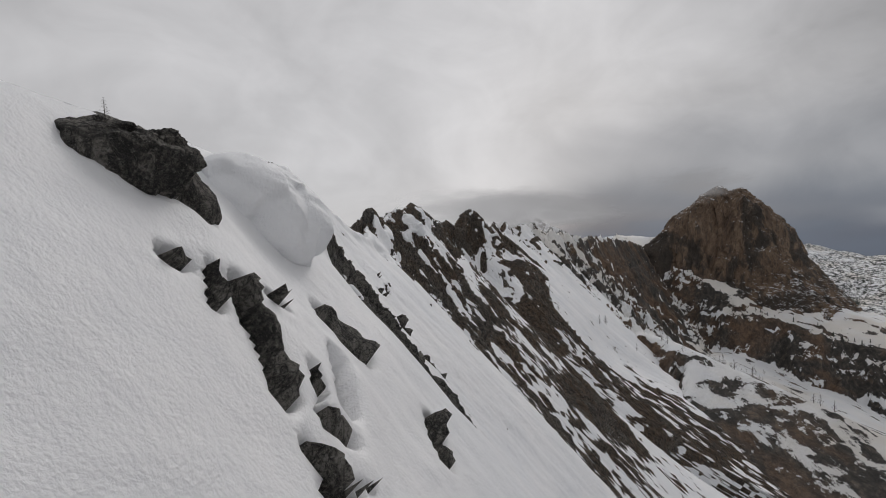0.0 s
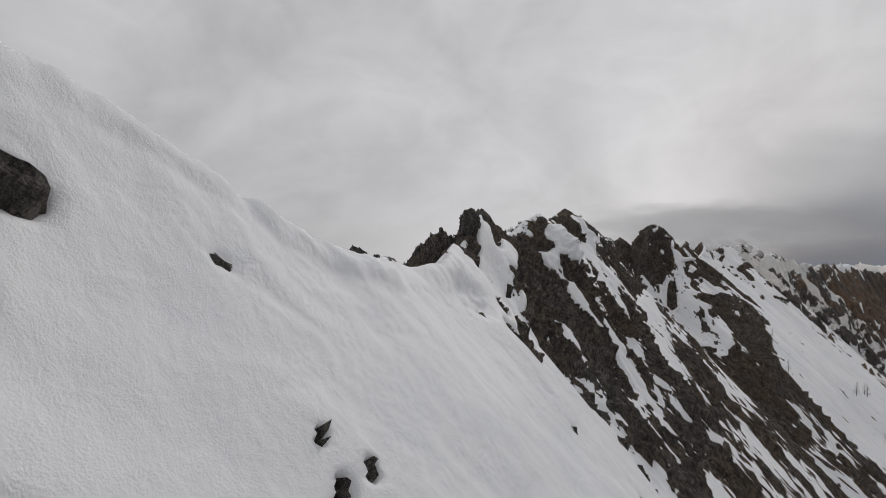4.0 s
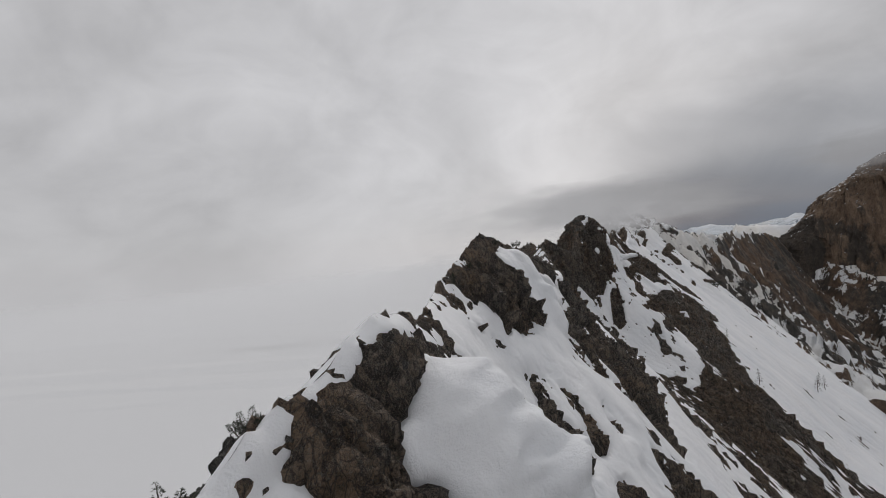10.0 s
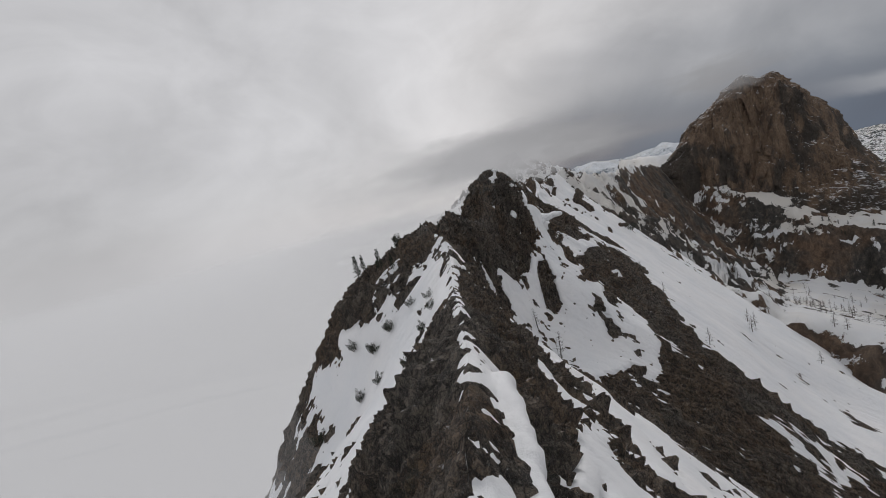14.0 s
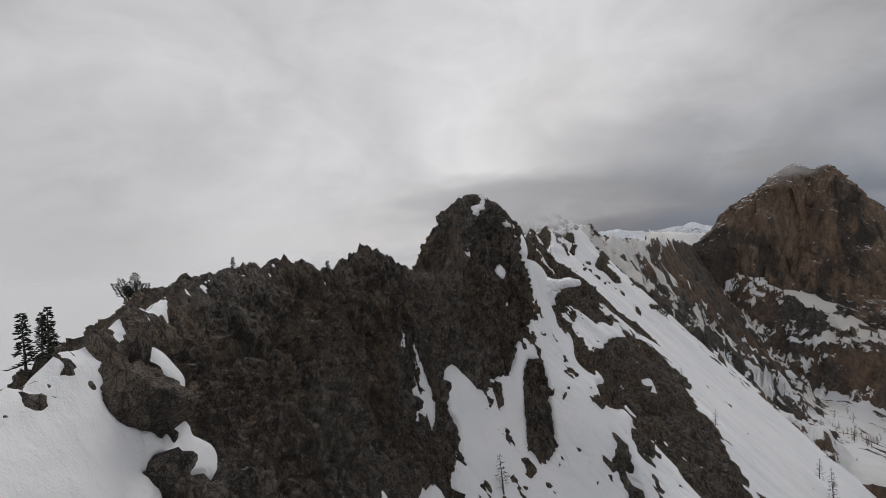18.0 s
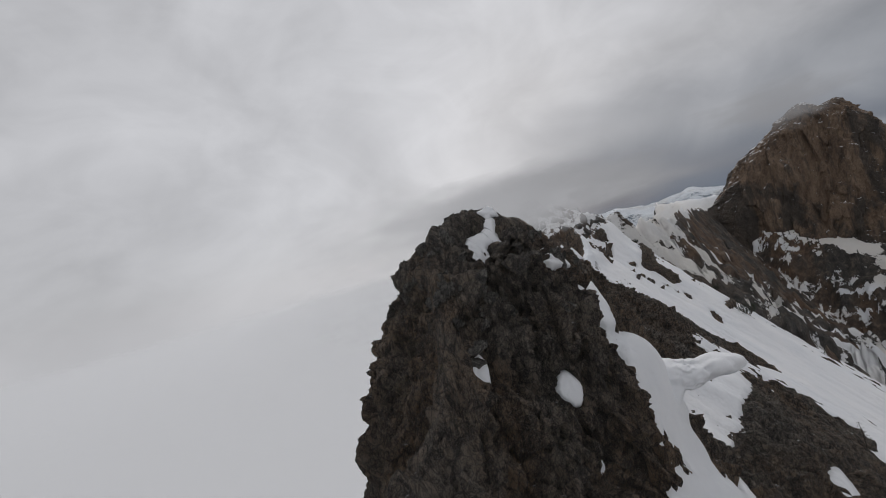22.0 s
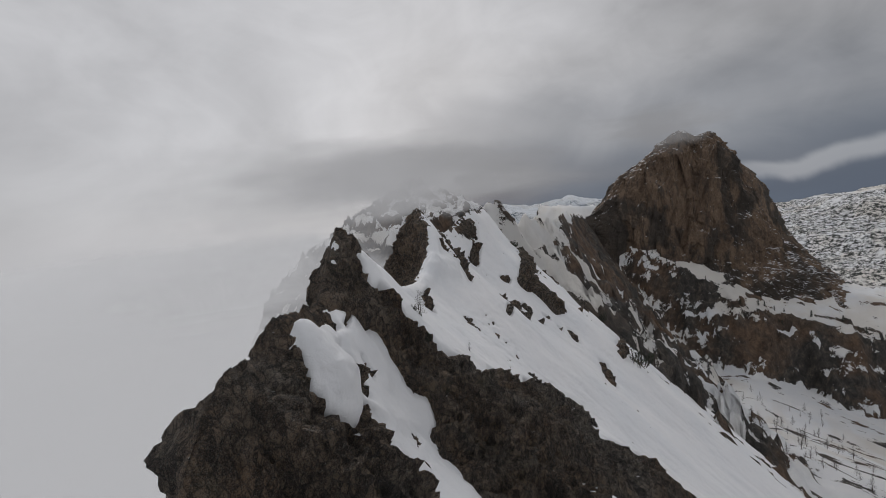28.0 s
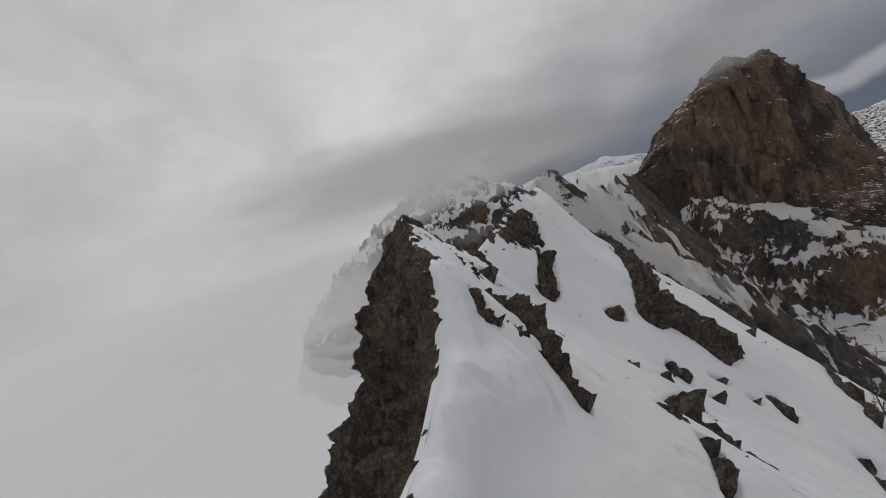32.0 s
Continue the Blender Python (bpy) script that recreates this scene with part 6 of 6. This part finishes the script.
# aerial haze over the far mountains, painted as one see-through glowing blue sheet
HAZE = cloud_material("painted_blue_haze", 0.26, 3.0, (0.62, 0.8, 1.0))
cloud_haze_bank(1430, 1640, -40, 44, 900, 150, 0.36, HAZE, 41.0)

# ---- things on the ridge ----
def ground_spot(x, y):
    k = np.argmin((gp[..., 0] - x) ** 2 + (gp[..., 1] - y) ** 2)
    return Vector(gp.reshape(-1, 3)[k])


def ridge_spot(tag, s, q):
    qs, top = TOP[tag]
    i = min(int(np.searchsorted(S, s)), len(S) - 1)
    j = int(np.argmin(np.abs(qs - q)))
    return Vector(top[i, j])


def blob(name, lumps, mat, label, category, group, rough=0.0, rock=False, seed=0, nu=72, nv=40):
    """One rounded or angular body, grown round several ellipsoids (x, y, z and three half axes)."""
    lumps = np.array(lumps, float)
    c = lumps[0, :3]
    th, ph = np.meshgrid(np.linspace(0, 2 * np.pi, nu), np.linspace(0.02, np.pi - 0.02, nv), indexing="ij")
    d = np.stack([np.cos(th) * np.sin(ph), np.sin(th) * np.sin(ph), np.cos(ph)], -1).reshape(-1, 3)
    reach = 1.3 * np.max(np.linalg.norm(lumps[:, :3] - c, axis=1) + lumps[:, 3:].max(1))
    rr = np.linspace(0.05, 1, 70) * reach
    best = np.full(len(d), rr[0])
    alive = np.ones(len(d), bool)
    for r in rr:
        p = c + d * r
        f = sum(np.exp(-3.2 * ((((p - l[:3]) / l[3:]) ** 2).sum(1) - 1)) for l in lumps)
        alive &= f > 1
        best = np.where(alive, r, best)
    best = best.reshape(nu, nv)
    for _ in range(1 if rock else 3):
        pad = np.pad(best, ((1, 1), (0, 0)), mode="wrap")
        pad = np.pad(pad, ((0, 0), (1, 1)), mode="edge")
        best = (pad[:-2, 1:-1] + pad[2:, 1:-1] + pad[1:-1, :-2] + pad[1:-1, 2:] + 2 * best) / 6
    p = c + d * best.reshape(-1, 1)
    if rock:
        off = 0.5 * facets(p * (1, 1, 0.7), 2.4, seed) + 0.4 * facets(p * (1, 1, 0.8), 1.0, seed + 5) + 0.25 * facets(p, 0.45, seed + 9)
    else:
        off = 0.5 * fbm2(p[:, 0] / 2.4 + seed, p[:, 2] / 1.6 + p[:, 1] / 2.4, 3) + 0.42 * facets(p, 1.7, seed + 2)
    off[np.isclose(th.ravel(), 2 * np.pi)] = off[np.isclose(th.ravel(), 0)]
    p = p + d * (rough * off)[:, None]
    base = p[:, 2].min()
    ob = mesh_object(name, p - (c[0], c[1], base), grid_faces(nu, nv)[:, ::-1], mat, None, not rock)
    ob.location = (c[0], c[1], base)
    return tagged(ob, label, category, group)


SNOW_LABEL = "overhanging wind-sculpted lump of white snow on the crest"
LUMPS = [
    [(-27.4, -58.4, -9.3, 2.6, 2.6, 2.2), (-28.4, -59.6, -8.6, 2, 2, 1.5), (-25.9, -58.3, -10.2, 1.7, 1.7, 1.6)],
    [(150.6, 359.6, -4.6, 3.2, 2.8, 1.7), (148.4, 361.2, -4.0, 2.8, 2.6, 1.6), (153.4, 358.0, -3.9, 2.9, 2.4, 1.2), (155.6, 357.0, -4.2, 1.9, 1.8, 1.3), (147.2, 358.8, -8.0, 1.8, 1.8, 2.8), (145.2, 356.4, -12.6, 1.5, 1.5, 2.8)],
    [(131.8, 365.0, 21.21, 0.95, 0.8, 0.6), (131.1, 365.0, 21.46, 0.5, 0.6, 0.38), (132.6, 364.9, 21.09, 0.7, 0.7, 0.5), (133.1, 364.9, 20.68, 0.38, 0.5, 0.2), (131.5, 364.7, 20.74, 0.5, 0.5, 0.4), (132.2, 365.1, 21.66, 0.7, 0.6, 0.4)],
]
for k, l in enumerate(LUMPS):
    blob("snow_cornice", l, SNOW, SNOW_LABEL, "snow cornice", "snow cornices of the ridge", 0.85 if k < 2 else 0.35, False, 3 * k, 110, 64)

ROCKS = [
    [(-29.4, -66.4, -8.6, 1.6, 1.4, 1), (-30.2, -67, -8.4, 1.3, 1.2, 0.9), (-28.8, -65.2, -9.8, 1.1, 1.1, 1.2)],
    [(-23.4, 40.5, -14, 1.68, 2.02, 8.5), (-23, 42, -16.1, 2.13, 2.02, 7.7)],
    [(-18.5, 47, -15.5, 2.24, 2.24, 8.5), (-19.8, 47.6, -16.5, 1.79, 1.79, 8.1)],
    [(-17, 50.4, -16, 1.68, 1.68, 7.9), (-15.7, 52.6, -16.1, 1.34, 1.34, 7.3)],
    [(-13.7, 68.4, -14.5, 2.13, 2.13, 7.7), (-15, 67.6, -15.5, 2.02, 2.02, 7.3)],
    [(-10.6, 71.4, -11.7, 2.24, 2.24, 8.5), (-11.6, 70, -12.9, 1.79, 1.79, 7.5)],
    [(-14.5, 75.4, -13.9, 2.69, 2.24, 8.1), (-11.3, 75, -13.1, 2.46, 2.24, 9.1), (-12.8, 75.2, -14.5, 2.69, 2.24, 7.9)],
    [(-6.3, 82, -1.2, 1.6, 1.9, 2.6), (-6, 84.2, -1.4, 1.6, 1.6, 2.3), (-6.9, 80.9, -2.2, 1.2, 1.2, 2.4)],
    [(-6.9, 119.6, -14.5, 3.36, 2.91, 9.1), (-4.2, 120.6, -13.5, 2.91, 2.69, 9.3), (-8.6, 119, -16.5, 2.91, 2.69, 8.9)],
    [(1.5, 139, -10.5, 2.91, 2.24, 7.1), (-1.2, 137, -12.9, 2.69, 2.24, 7.1)],
]
for k, l in enumerate(ROCKS):
    blob("rock_pinnacle", l, ROCK, "dark weathered rock pinnacle rising from the snowy crest", "rock", "rock pinnacles of the ridge", 0.9 if k else 0.35, True, 11 + 7 * k, 130, 96)


def rock_spur(points, half, label):
    """A jagged arete of rock along points (x, y, z of its edge) with steep broken sides."""
    pts = np.array(points, float)
    n = 150
    t = np.linspace(0, len(pts) - 1, n)
    line = np.stack([np.interp(t, np.arange(len(pts)), pts[:, c]) for c in range(3)], 1)
    line[:, 2] += 0.5 * fbm2(t * 3.1, t * 0 + 8.8, 4, 0.6, True) - 0.15
    way = np.gradient(line[:, :2], axis=0)
    way /= np.linalg.norm(way, axis=1, keepdims=True)
    nrm = np.stack([-way[:, 1], way[:, 0]], 1)
    u = np.linspace(-1, 1, 101)
    off = np.sign(u) * np.abs(u) ** 1.3 * half
    p = np.zeros((n, 101, 3))
    p[..., :2] = line[:, None, :2] + nrm[:, None] * off[None, :, None]
    p[..., 2] = line[:, 2:3] - 2.0 * np.abs(off)[None] ** 1.05
    flat = p.reshape(-1, 3)
    k = (0.6 * facets(flat * (1, 1, 0.6), 2.2, 31) + 0.5 * facets(flat, 1.1, 37) + 0.25 * facets(flat, 0.5, 41)).reshape(n, 101)
    p[..., 2] += 0.6 * k
    p[..., :2] += (nrm[:, None] * (np.sign(u)[None, :, None] * k[..., None])) * np.abs(u)[None, :, None] ** 0.3
    ob = mesh_object("rock_spur", p.reshape(-1, 3), grid_faces(n, 101), ROCK, None, False)
    return tagged(ob, label, "rock spur", "rock pinnacles of the ridge")


SPUR = [(-8.4, 72.8, -5.6), (-9.2, 72, -4.2), (-10.4, 71, -3.5), (-11.2, 70, -3.7), (-11.8, 68.6, -4.4), (-12, 65, -5.6), (-12.2, 61.6, -6.3), (-13.2, 58.5, -8), (-15, 56.8, -9.8), (-17, 55.5, -12)]
rock_spur(SPUR, 9, "dark misty rock rib with small conifers beside the snowy crest")


def boulder(seed, at, size, squash):
    """A broken block: a ball cut by a dozen random planes."""
    r = random.Random(seed)
    bm = bmesh.new()
    bmesh.ops.create_icosphere(bm, subdivisions=3, radius=1.25)
    cuts = [(Vector((r.gauss(0, 1), r.gauss(0, 1), r.gauss(0, 0.8))).normalized(), r.uniform(0.35, 0.75)) for _ in range(16)]
    for v in bm.verts:
        for n, d in cuts:
            over = v.co.dot(n) - d
            if over > 0:
                v.co -= n * over
        v.co += 0.03 * Vector((r.gauss(0, 1), r.gauss(0, 1), r.gauss(0, 1)))
        v.co = Vector((v.co.x * size, v.co.y * size * squash, v.co.z * size * r.uniform(0.79, 0.81)))
    me = bpy.data.meshes.new("boulder")
    bm.to_mesh(me)
    bm.free()
    me.materials.append(ROCK)
    ob = new("boulder", me)
    ob.location = at
    ob.rotation_euler = (r.uniform(-0.3, 0.3), r.uniform(-0.3, 0.3), r.uniform(0, 6.3))
    tagged(ob, "broken angular block of dark lichen-spotted rock on the crest", "boulder", "broken blocks along the crest")


# broken blocks of the nearest summit and of the crest
_br = random.Random(41)
for k in range(164):
    if k < 130:
        tag, q = _br.choice(("east", "east", "west")), abs(_br.gauss(0, 5))
        s = _br.uniform(550, 573)
        if tag == "east" and q < 9 and 557.5 < s < 568.5:
            s += 11 if s > 563 else -9
        size = _br.uniform(0.6, 1.5)
    else:
        s, tag, q = _br.choice((_br.uniform(255, 300), _br.uniform(462, 520), _br.uniform(598, 640))), _br.choice(("east", "west")), abs(_br.gauss(0, 1.5))
        size = _br.uniform(0.35, 0.9)
    boulder(300 + k, ridge_spot(tag, s, q) - Vector((0, 0, (0.42 if tag == "east" else 0.55) * size)), size, _br.uniform(0.6, 1.0))
boulder(5, (129.3, 365.7, 22.2), 0.6, 0.8)
boulder(6, (128.1, 365.5, 21.9), 0.5, 0.8)


# ---- trees ----
def tube(path, radii, sides=6):
    """Vertices and faces of a tapered stem along points."""
    verts, faces = [], []
    for (x, y, z), r in zip(path, radii):
        verts += [(x + r * math.cos(2 * math.pi * k / sides), y + r * math.sin(2 * math.pi * k / sides), z) for k in range(sides)]
    for i in range(len(path) - 1):
        for k in range(sides):
            a, b = i * sides + k, i * sides + (k + 1) % sides
            faces.append((a, b, b + sides, a + sides))
    return verts, faces


def flat_mesh(name, verts, faces, mat, parent):
    me = bpy.data.meshes.new(name)
    me.from_pydata(verts, [], faces)
    me.materials.append(mat)
    ob = new(name, me)
    ob.parent = parent
    return ob


def sprig(verts, faces, base, way, length, width, rnd):
    """One clump of needles: a thin twisted diamond with depth."""
    way = Vector(way).normalized()
    side_ = way.cross(Vector((rnd.uniform(-1, 1), rnd.uniform(-1, 1), 1.2))).normalized() * width
    lift = way.cross(side_).normalized() * width * 0.6
    b, m, t = Vector(base), Vector(base) + way * length * 0.45, Vector(base) + way * length
    n = len(verts)
    verts += [b[:], (m + side_)[:], (m - side_)[:], (m + lift)[:], t[:]]
    faces += [(n, n + 1, n + 3), (n, n + 3, n + 2), (n + 1, n + 4, n + 3), (n + 3, n + 4, n + 2), (n, n + 2, n + 1), (n + 1, n + 2, n + 4)]


def conifer(seed, spread=0.17):
    """A tree one metre high: trunk and a ragged narrow crown."""
    rnd = random.Random(seed)
    tree = new("conifer")
    bend = rnd.uniform(-0.03, 0.03)
    path = [(bend * z * z, bend * 0.5 * z, z) for z in (-0.06, 0.2, 0.5, 0.8, 0.99)]
    flat_mesh("trunk", *tube(path, (0.026, 0.02, 0.014, 0.007, 0.002)), BARK, tree)
    v, f = [], []
    for w in range(21):
        z = 0.07 + 0.93 * (w / 21) ** 0.9
        reach = spread * (1.04 - z) ** 0.8 * rnd.uniform(0.7, 1.15)
        for k in range(rnd.randint(5, 7)):
            if rnd.random() < 0.13:
                continue
            a = rnd.uniform(0, 2 * math.pi)
            l = reach * rnd.uniform(0.55, 1.2)
            for m in range(4):
                u = 0.15 + 0.28 * m
                o = Vector((bend * z * z + l * u * math.cos(a), l * u * math.sin(a), z - 0.25 * l * u))
                way = (math.cos(a + rnd.uniform(-0.8, 0.8)), math.sin(a + rnd.uniform(-0.8, 0.8)), rnd.uniform(-0.1, 0.5))
                sprig(v, f, o, way, 0.06 + 0.3 * l, 0.022, rnd)
    flat_mesh("crown", v, f, NEEDLE, tree)
    return tree


def larch(seed):
    """A bare tree one metre high: trunk and thin drooping limbs with twigs."""
    rnd = random.Random(seed)
    tree = new("bare_larch")
    lean = rnd.uniform(-0.12, 0.12)
    path = [(lean * z, 0.03 * math.sin(4 * z), z) for z in (-0.06, 0.2, 0.45, 0.7, 1.0)]
    flat_mesh("trunk", *tube(path, (0.024, 0.019, 0.014, 0.009, 0.002)), BARK, tree)
    for k in range(16):
        v, f = [], []
        for j in range(3):
            z = min(0.97, 0.12 + 0.85 * (k + 0.3 * j + rnd.uniform(0, 0.5)) / 16)
            a, l = rnd.uniform(0, 2 * math.pi), 0.24 * (1.1 - z) * rnd.uniform(0.5, 1.2) + 0.03
            o = Vector((lean * z, 0.03 * math.sin(4 * z), z))
            way = Vector((math.cos(a), math.sin(a), rnd.uniform(-0.3, 0.25)))
            sprig(v, f, o, way, l, 0.007, rnd)
            for m in range(3):
                sprig(v, f, o + way.normalized() * l * rnd.uniform(0.3, 0.8), way + Vector((rnd.uniform(-1, 1), rnd.uniform(-1, 1), rnd.uniform(-0.6, 0.6))), l * 0.5, 0.005, rnd)
        flat_mesh("limb", v, f, BARK, tree)
    return tree


def krummholz(seed):
    """A low wind-cut conifer thicket one metre high, wider than tall."""
    rnd = random.Random(seed)
    bush = new("krummholz_shrub")
    v, f = [], []
    stems = [(rnd.uniform(-0.8, 0.8), rnd.uniform(-0.8, 0.8), rnd.uniform(0.4, 1.0)) for k in range(9)]
    tv, tf = [], []
    for x, y, h in stems:
        a, b = tube([(x * 0.5, y * 0.5, -0.15), (x * 0.8, y * 0.8, h * 0.5), (x, y, h)], (0.035, 0.025, 0.006), 5)
        tf += [tuple(i + len(tv) for i in q) for q in b]
        tv += a
        for k in range(170):
            z = h * rnd.uniform(0.05, 1.0)
            r, t = 0.3 * (1.1 - z / h) + 0.05, rnd.uniform(0, 2 * math.pi)
            sprig(v, f, (x * (0.5 + 0.5 * z / h) + r * 0.6 * math.cos(t), y * (0.5 + 0.5 * z / h) + r * 0.6 * math.sin(t), z), (math.cos(t), math.sin(t), rnd.uniform(0.0, 0.9)), rnd.uniform(0.06, 0.13), 0.02, rnd)
    flat_mesh("stems", tv, tf, BARK, bush)
    flat_mesh("foliage", v, f, SHRUB, bush)
    return bush


TREE_TEXT = {
    "conifer": ("dark green wind-worn conifer growing on the rocky crest", "conifer tree", "conifers of the ridge"),
    "larch": ("leafless grey larch standing in the snow", "larch tree", "bare larches of the slopes"),
    "shrub": ("dark green krummholz shrub poking through snow", "shrub", "krummholz shrubs of the ridge"),
}
MAKERS = {"conifer": [conifer(s) for s in (1, 2, 3)], "larch": [larch(s) for s in (4, 5, 6)], "shrub": [krummholz(s) for s in (7, 8)]}
_tr = random.Random(12)
_first = {k: len(v) for k, v in MAKERS.items()}


def plant(kind, place, height):
    """Stands one tree or shrub of that height in the snow."""
    pool = MAKERS[kind]
    m = Matrix.Translation(place) @ Matrix.Rotation(_tr.uniform(0, 6.28), 4, "Z") @ Matrix.Diagonal((height, height, height, 1))
    if _first[kind]:
        _first[kind] -= 1
        ob = pool[_first[kind]]
        ob.matrix_world = m
        tagged(ob, TREE_TEXT[kind][0], TREE_TEXT[kind][1], TREE_TEXT[kind][2])
    else:
        pick = _tr.choice(pool)
        s = height / pick.scale[0]
        copy_thing(pick, Matrix.Translation(place) @ Matrix.Rotation(_tr.uniform(0, 6.28), 4, "Z") @ Matrix.Diagonal((s, s, s, 1)))


LARCH_EAST = [(660.2, 13, 3.3), (664, 20.2, 1.7), (806.4, 114.9, 11), (660.2, 12.6, 3.3), (848, 98.4, 8.4), (801.4, 107.3, 11), (803.9, 88.9, 6.6), (87.8, 0.4, 0.6), (696.8, 171.3, 10.6), (811.4, 393.5, 11), (877.8, 421.5, 11), (805.6, 201.9, 11), (144.5, 11.3, 3), (128.1, 13, 2.3), (880.7, 267.5, 11), (708.1, 171.3, 11), (814, 96.4, 11), (810.6, 219.7, 11), (673.3, 162.5, 11), (528.4, 50.4, 8), (520, 64.5, 11), (647.6, 83.9, 7), (599.8, 117.6, 9.1), (630.4, 94.4, 6.2), (698.5, 213.6, 9.3), (837.1, 117.6, 11), (794.6, 98.4, 6.4)]
SHRUB_EAST = [(773.2, 79.4, 6.2), (792.1, 19.7, 2.4), (670.7, 0, 0.8), (660.2, 11.8, 0.8), (320.9, 1.3, 0.8), (330.1, 0.8, 0.8), (339.8, 0, 0.9), (520, 60, 1.6), (655, 16, 1)]
CONIFER_EAST = [(137.8, 0.4, 1.2), (315.4, 1.3, 1.2)]
CONIFER_WEST = [(276, 5, 3), (273, 5, 2.8), (279.3, 3.6, 2.4), (277.5, 4, 2), (236, 2.2, 3.2), (237, 3, 2.8), (664, 0.6, 2.2), (663.2, 0.8, 1.8), (662, 0.8, 1.2), (670.3, 0.8, 2.6), (470, 24, 6), (470.5, 21.6, 4.2), (470, 10, 3), (478, 0.6, 2.4), (466, 17, 5.5), (462, 14, 4), (228, 1.5, 1.4), (224, 1, 1.2), (218, 2, 1.2), (263, 6, 2.4)]
SHRUB_WEST = [(281.4, 2, 1.43), (279, 2, 1.56), (274.3, 2.5, 1.43), (271.3, 2.5, 1.43), (285.2, 1.7, 1.04), (276, 4, 1.56), (456, 36, 2.6), (445, 22.5, 2.4), (448, 30, 2.6), (452, 60, 3), (470, 8, 2.4), (475, 6, 1.6), (661, 2.5, 1.1), (436, 30, 2.2), (440, 14, 1.8), (430, 8, 1.6), (424, 12, 1.8), (418, 6, 1.4), (412, 14, 1.8), (444, 40, 2.4)]
LARCH_BASIN = [(765, 697, 12), (462, 532, 12), (456, 524, 12), (393, 369, 12), (428, 308, 12), (461, 270, 12), (461, 262, 12), (466, 253, 12), (419, 324, 12), (700, 625, 12), (391, 399, 12), (393, 393, 12), (490, 536, 12), (501, 532, 12), (505, 523, 12)]
SHRUB_BASIN = [(270, 988, 6), (248, 970, 6), (304, 1012, 6), (320, 518, 4), (339, 1043, 6), (262, 980, 6), (285, 1000, 6), (315, 1005, 7), (330, 1060, 6), (240, 1000, 5), (300, 985, 5)]
CONIFER_BASIN = [(261, 997, 7), (272, 1038, 7)]
for kind, tag, rows in (("conifer", "west", CONIFER_WEST), ("conifer", "east", CONIFER_EAST), ("larch", "east", LARCH_EAST), ("shrub", "west", SHRUB_WEST), ("shrub", "east", SHRUB_EAST)):
    for s, q, h in rows:
        plant(kind, ridge_spot(tag, s, q), h)
for kind, rows in (("larch", LARCH_BASIN), ("shrub", SHRUB_BASIN), ("conifer", CONIFER_BASIN)):
    for x, y, h in rows:
        plant(kind, ground_spot(x, y), h)
# conifers on the misty rock rib and below it, and one in the notch of the crest
for x, y, z, h in ((-12, 67, -5.6, 1.8), (-12.2, 65.6, -6, 1.3), (-12.8, 59.3, -7.6, 1.1), (-14.6, 57.1, -9.6, 1), (-14.2, 57.4, -9.2, 0.8), (-16.2, 56, -11.2, 1.2), (86.4, 321, 3.4, 4.2)):
    plant("conifer", Vector((x, y, z)), h)
west_top = TOP["west"][1].reshape(-1, 3)
for x, y, h in ((-12.4, 88.6, 4.4), (-13.2, 88.2, 3.2), (-12.9, 89.4, 3.6)):
    plant("conifer", Vector(west_top[np.argmin((west_top[:, 0] - x) ** 2 + (west_top[:, 1] - y) ** 2)]), h)
# a loose stand of larches along the foot of the slope
for k in range(70):
    u, v = _tr.uniform(0, 1), _tr.gauss(0, 1)
    plant("larch", ground_spot(500 + 340 * u + 24 * v, 470 + 230 * u - 30 * v), _tr.uniform(6, 12))
# stunted conifers on the shelf under the tower
for k in range(34):
    a = _tr.uniform(-170, 330)
    b = float(np.interp(a, [-180, -31, 59, 200, 420], [-36, -150, -185, -205, -190])) + _tr.uniform(-12, 26)
    plant("conifer", ground_spot(1090 + 0.643 * a + 0.766 * b, 962 - 0.766 * a + 0.643 * b), _tr.uniform(6, 12))
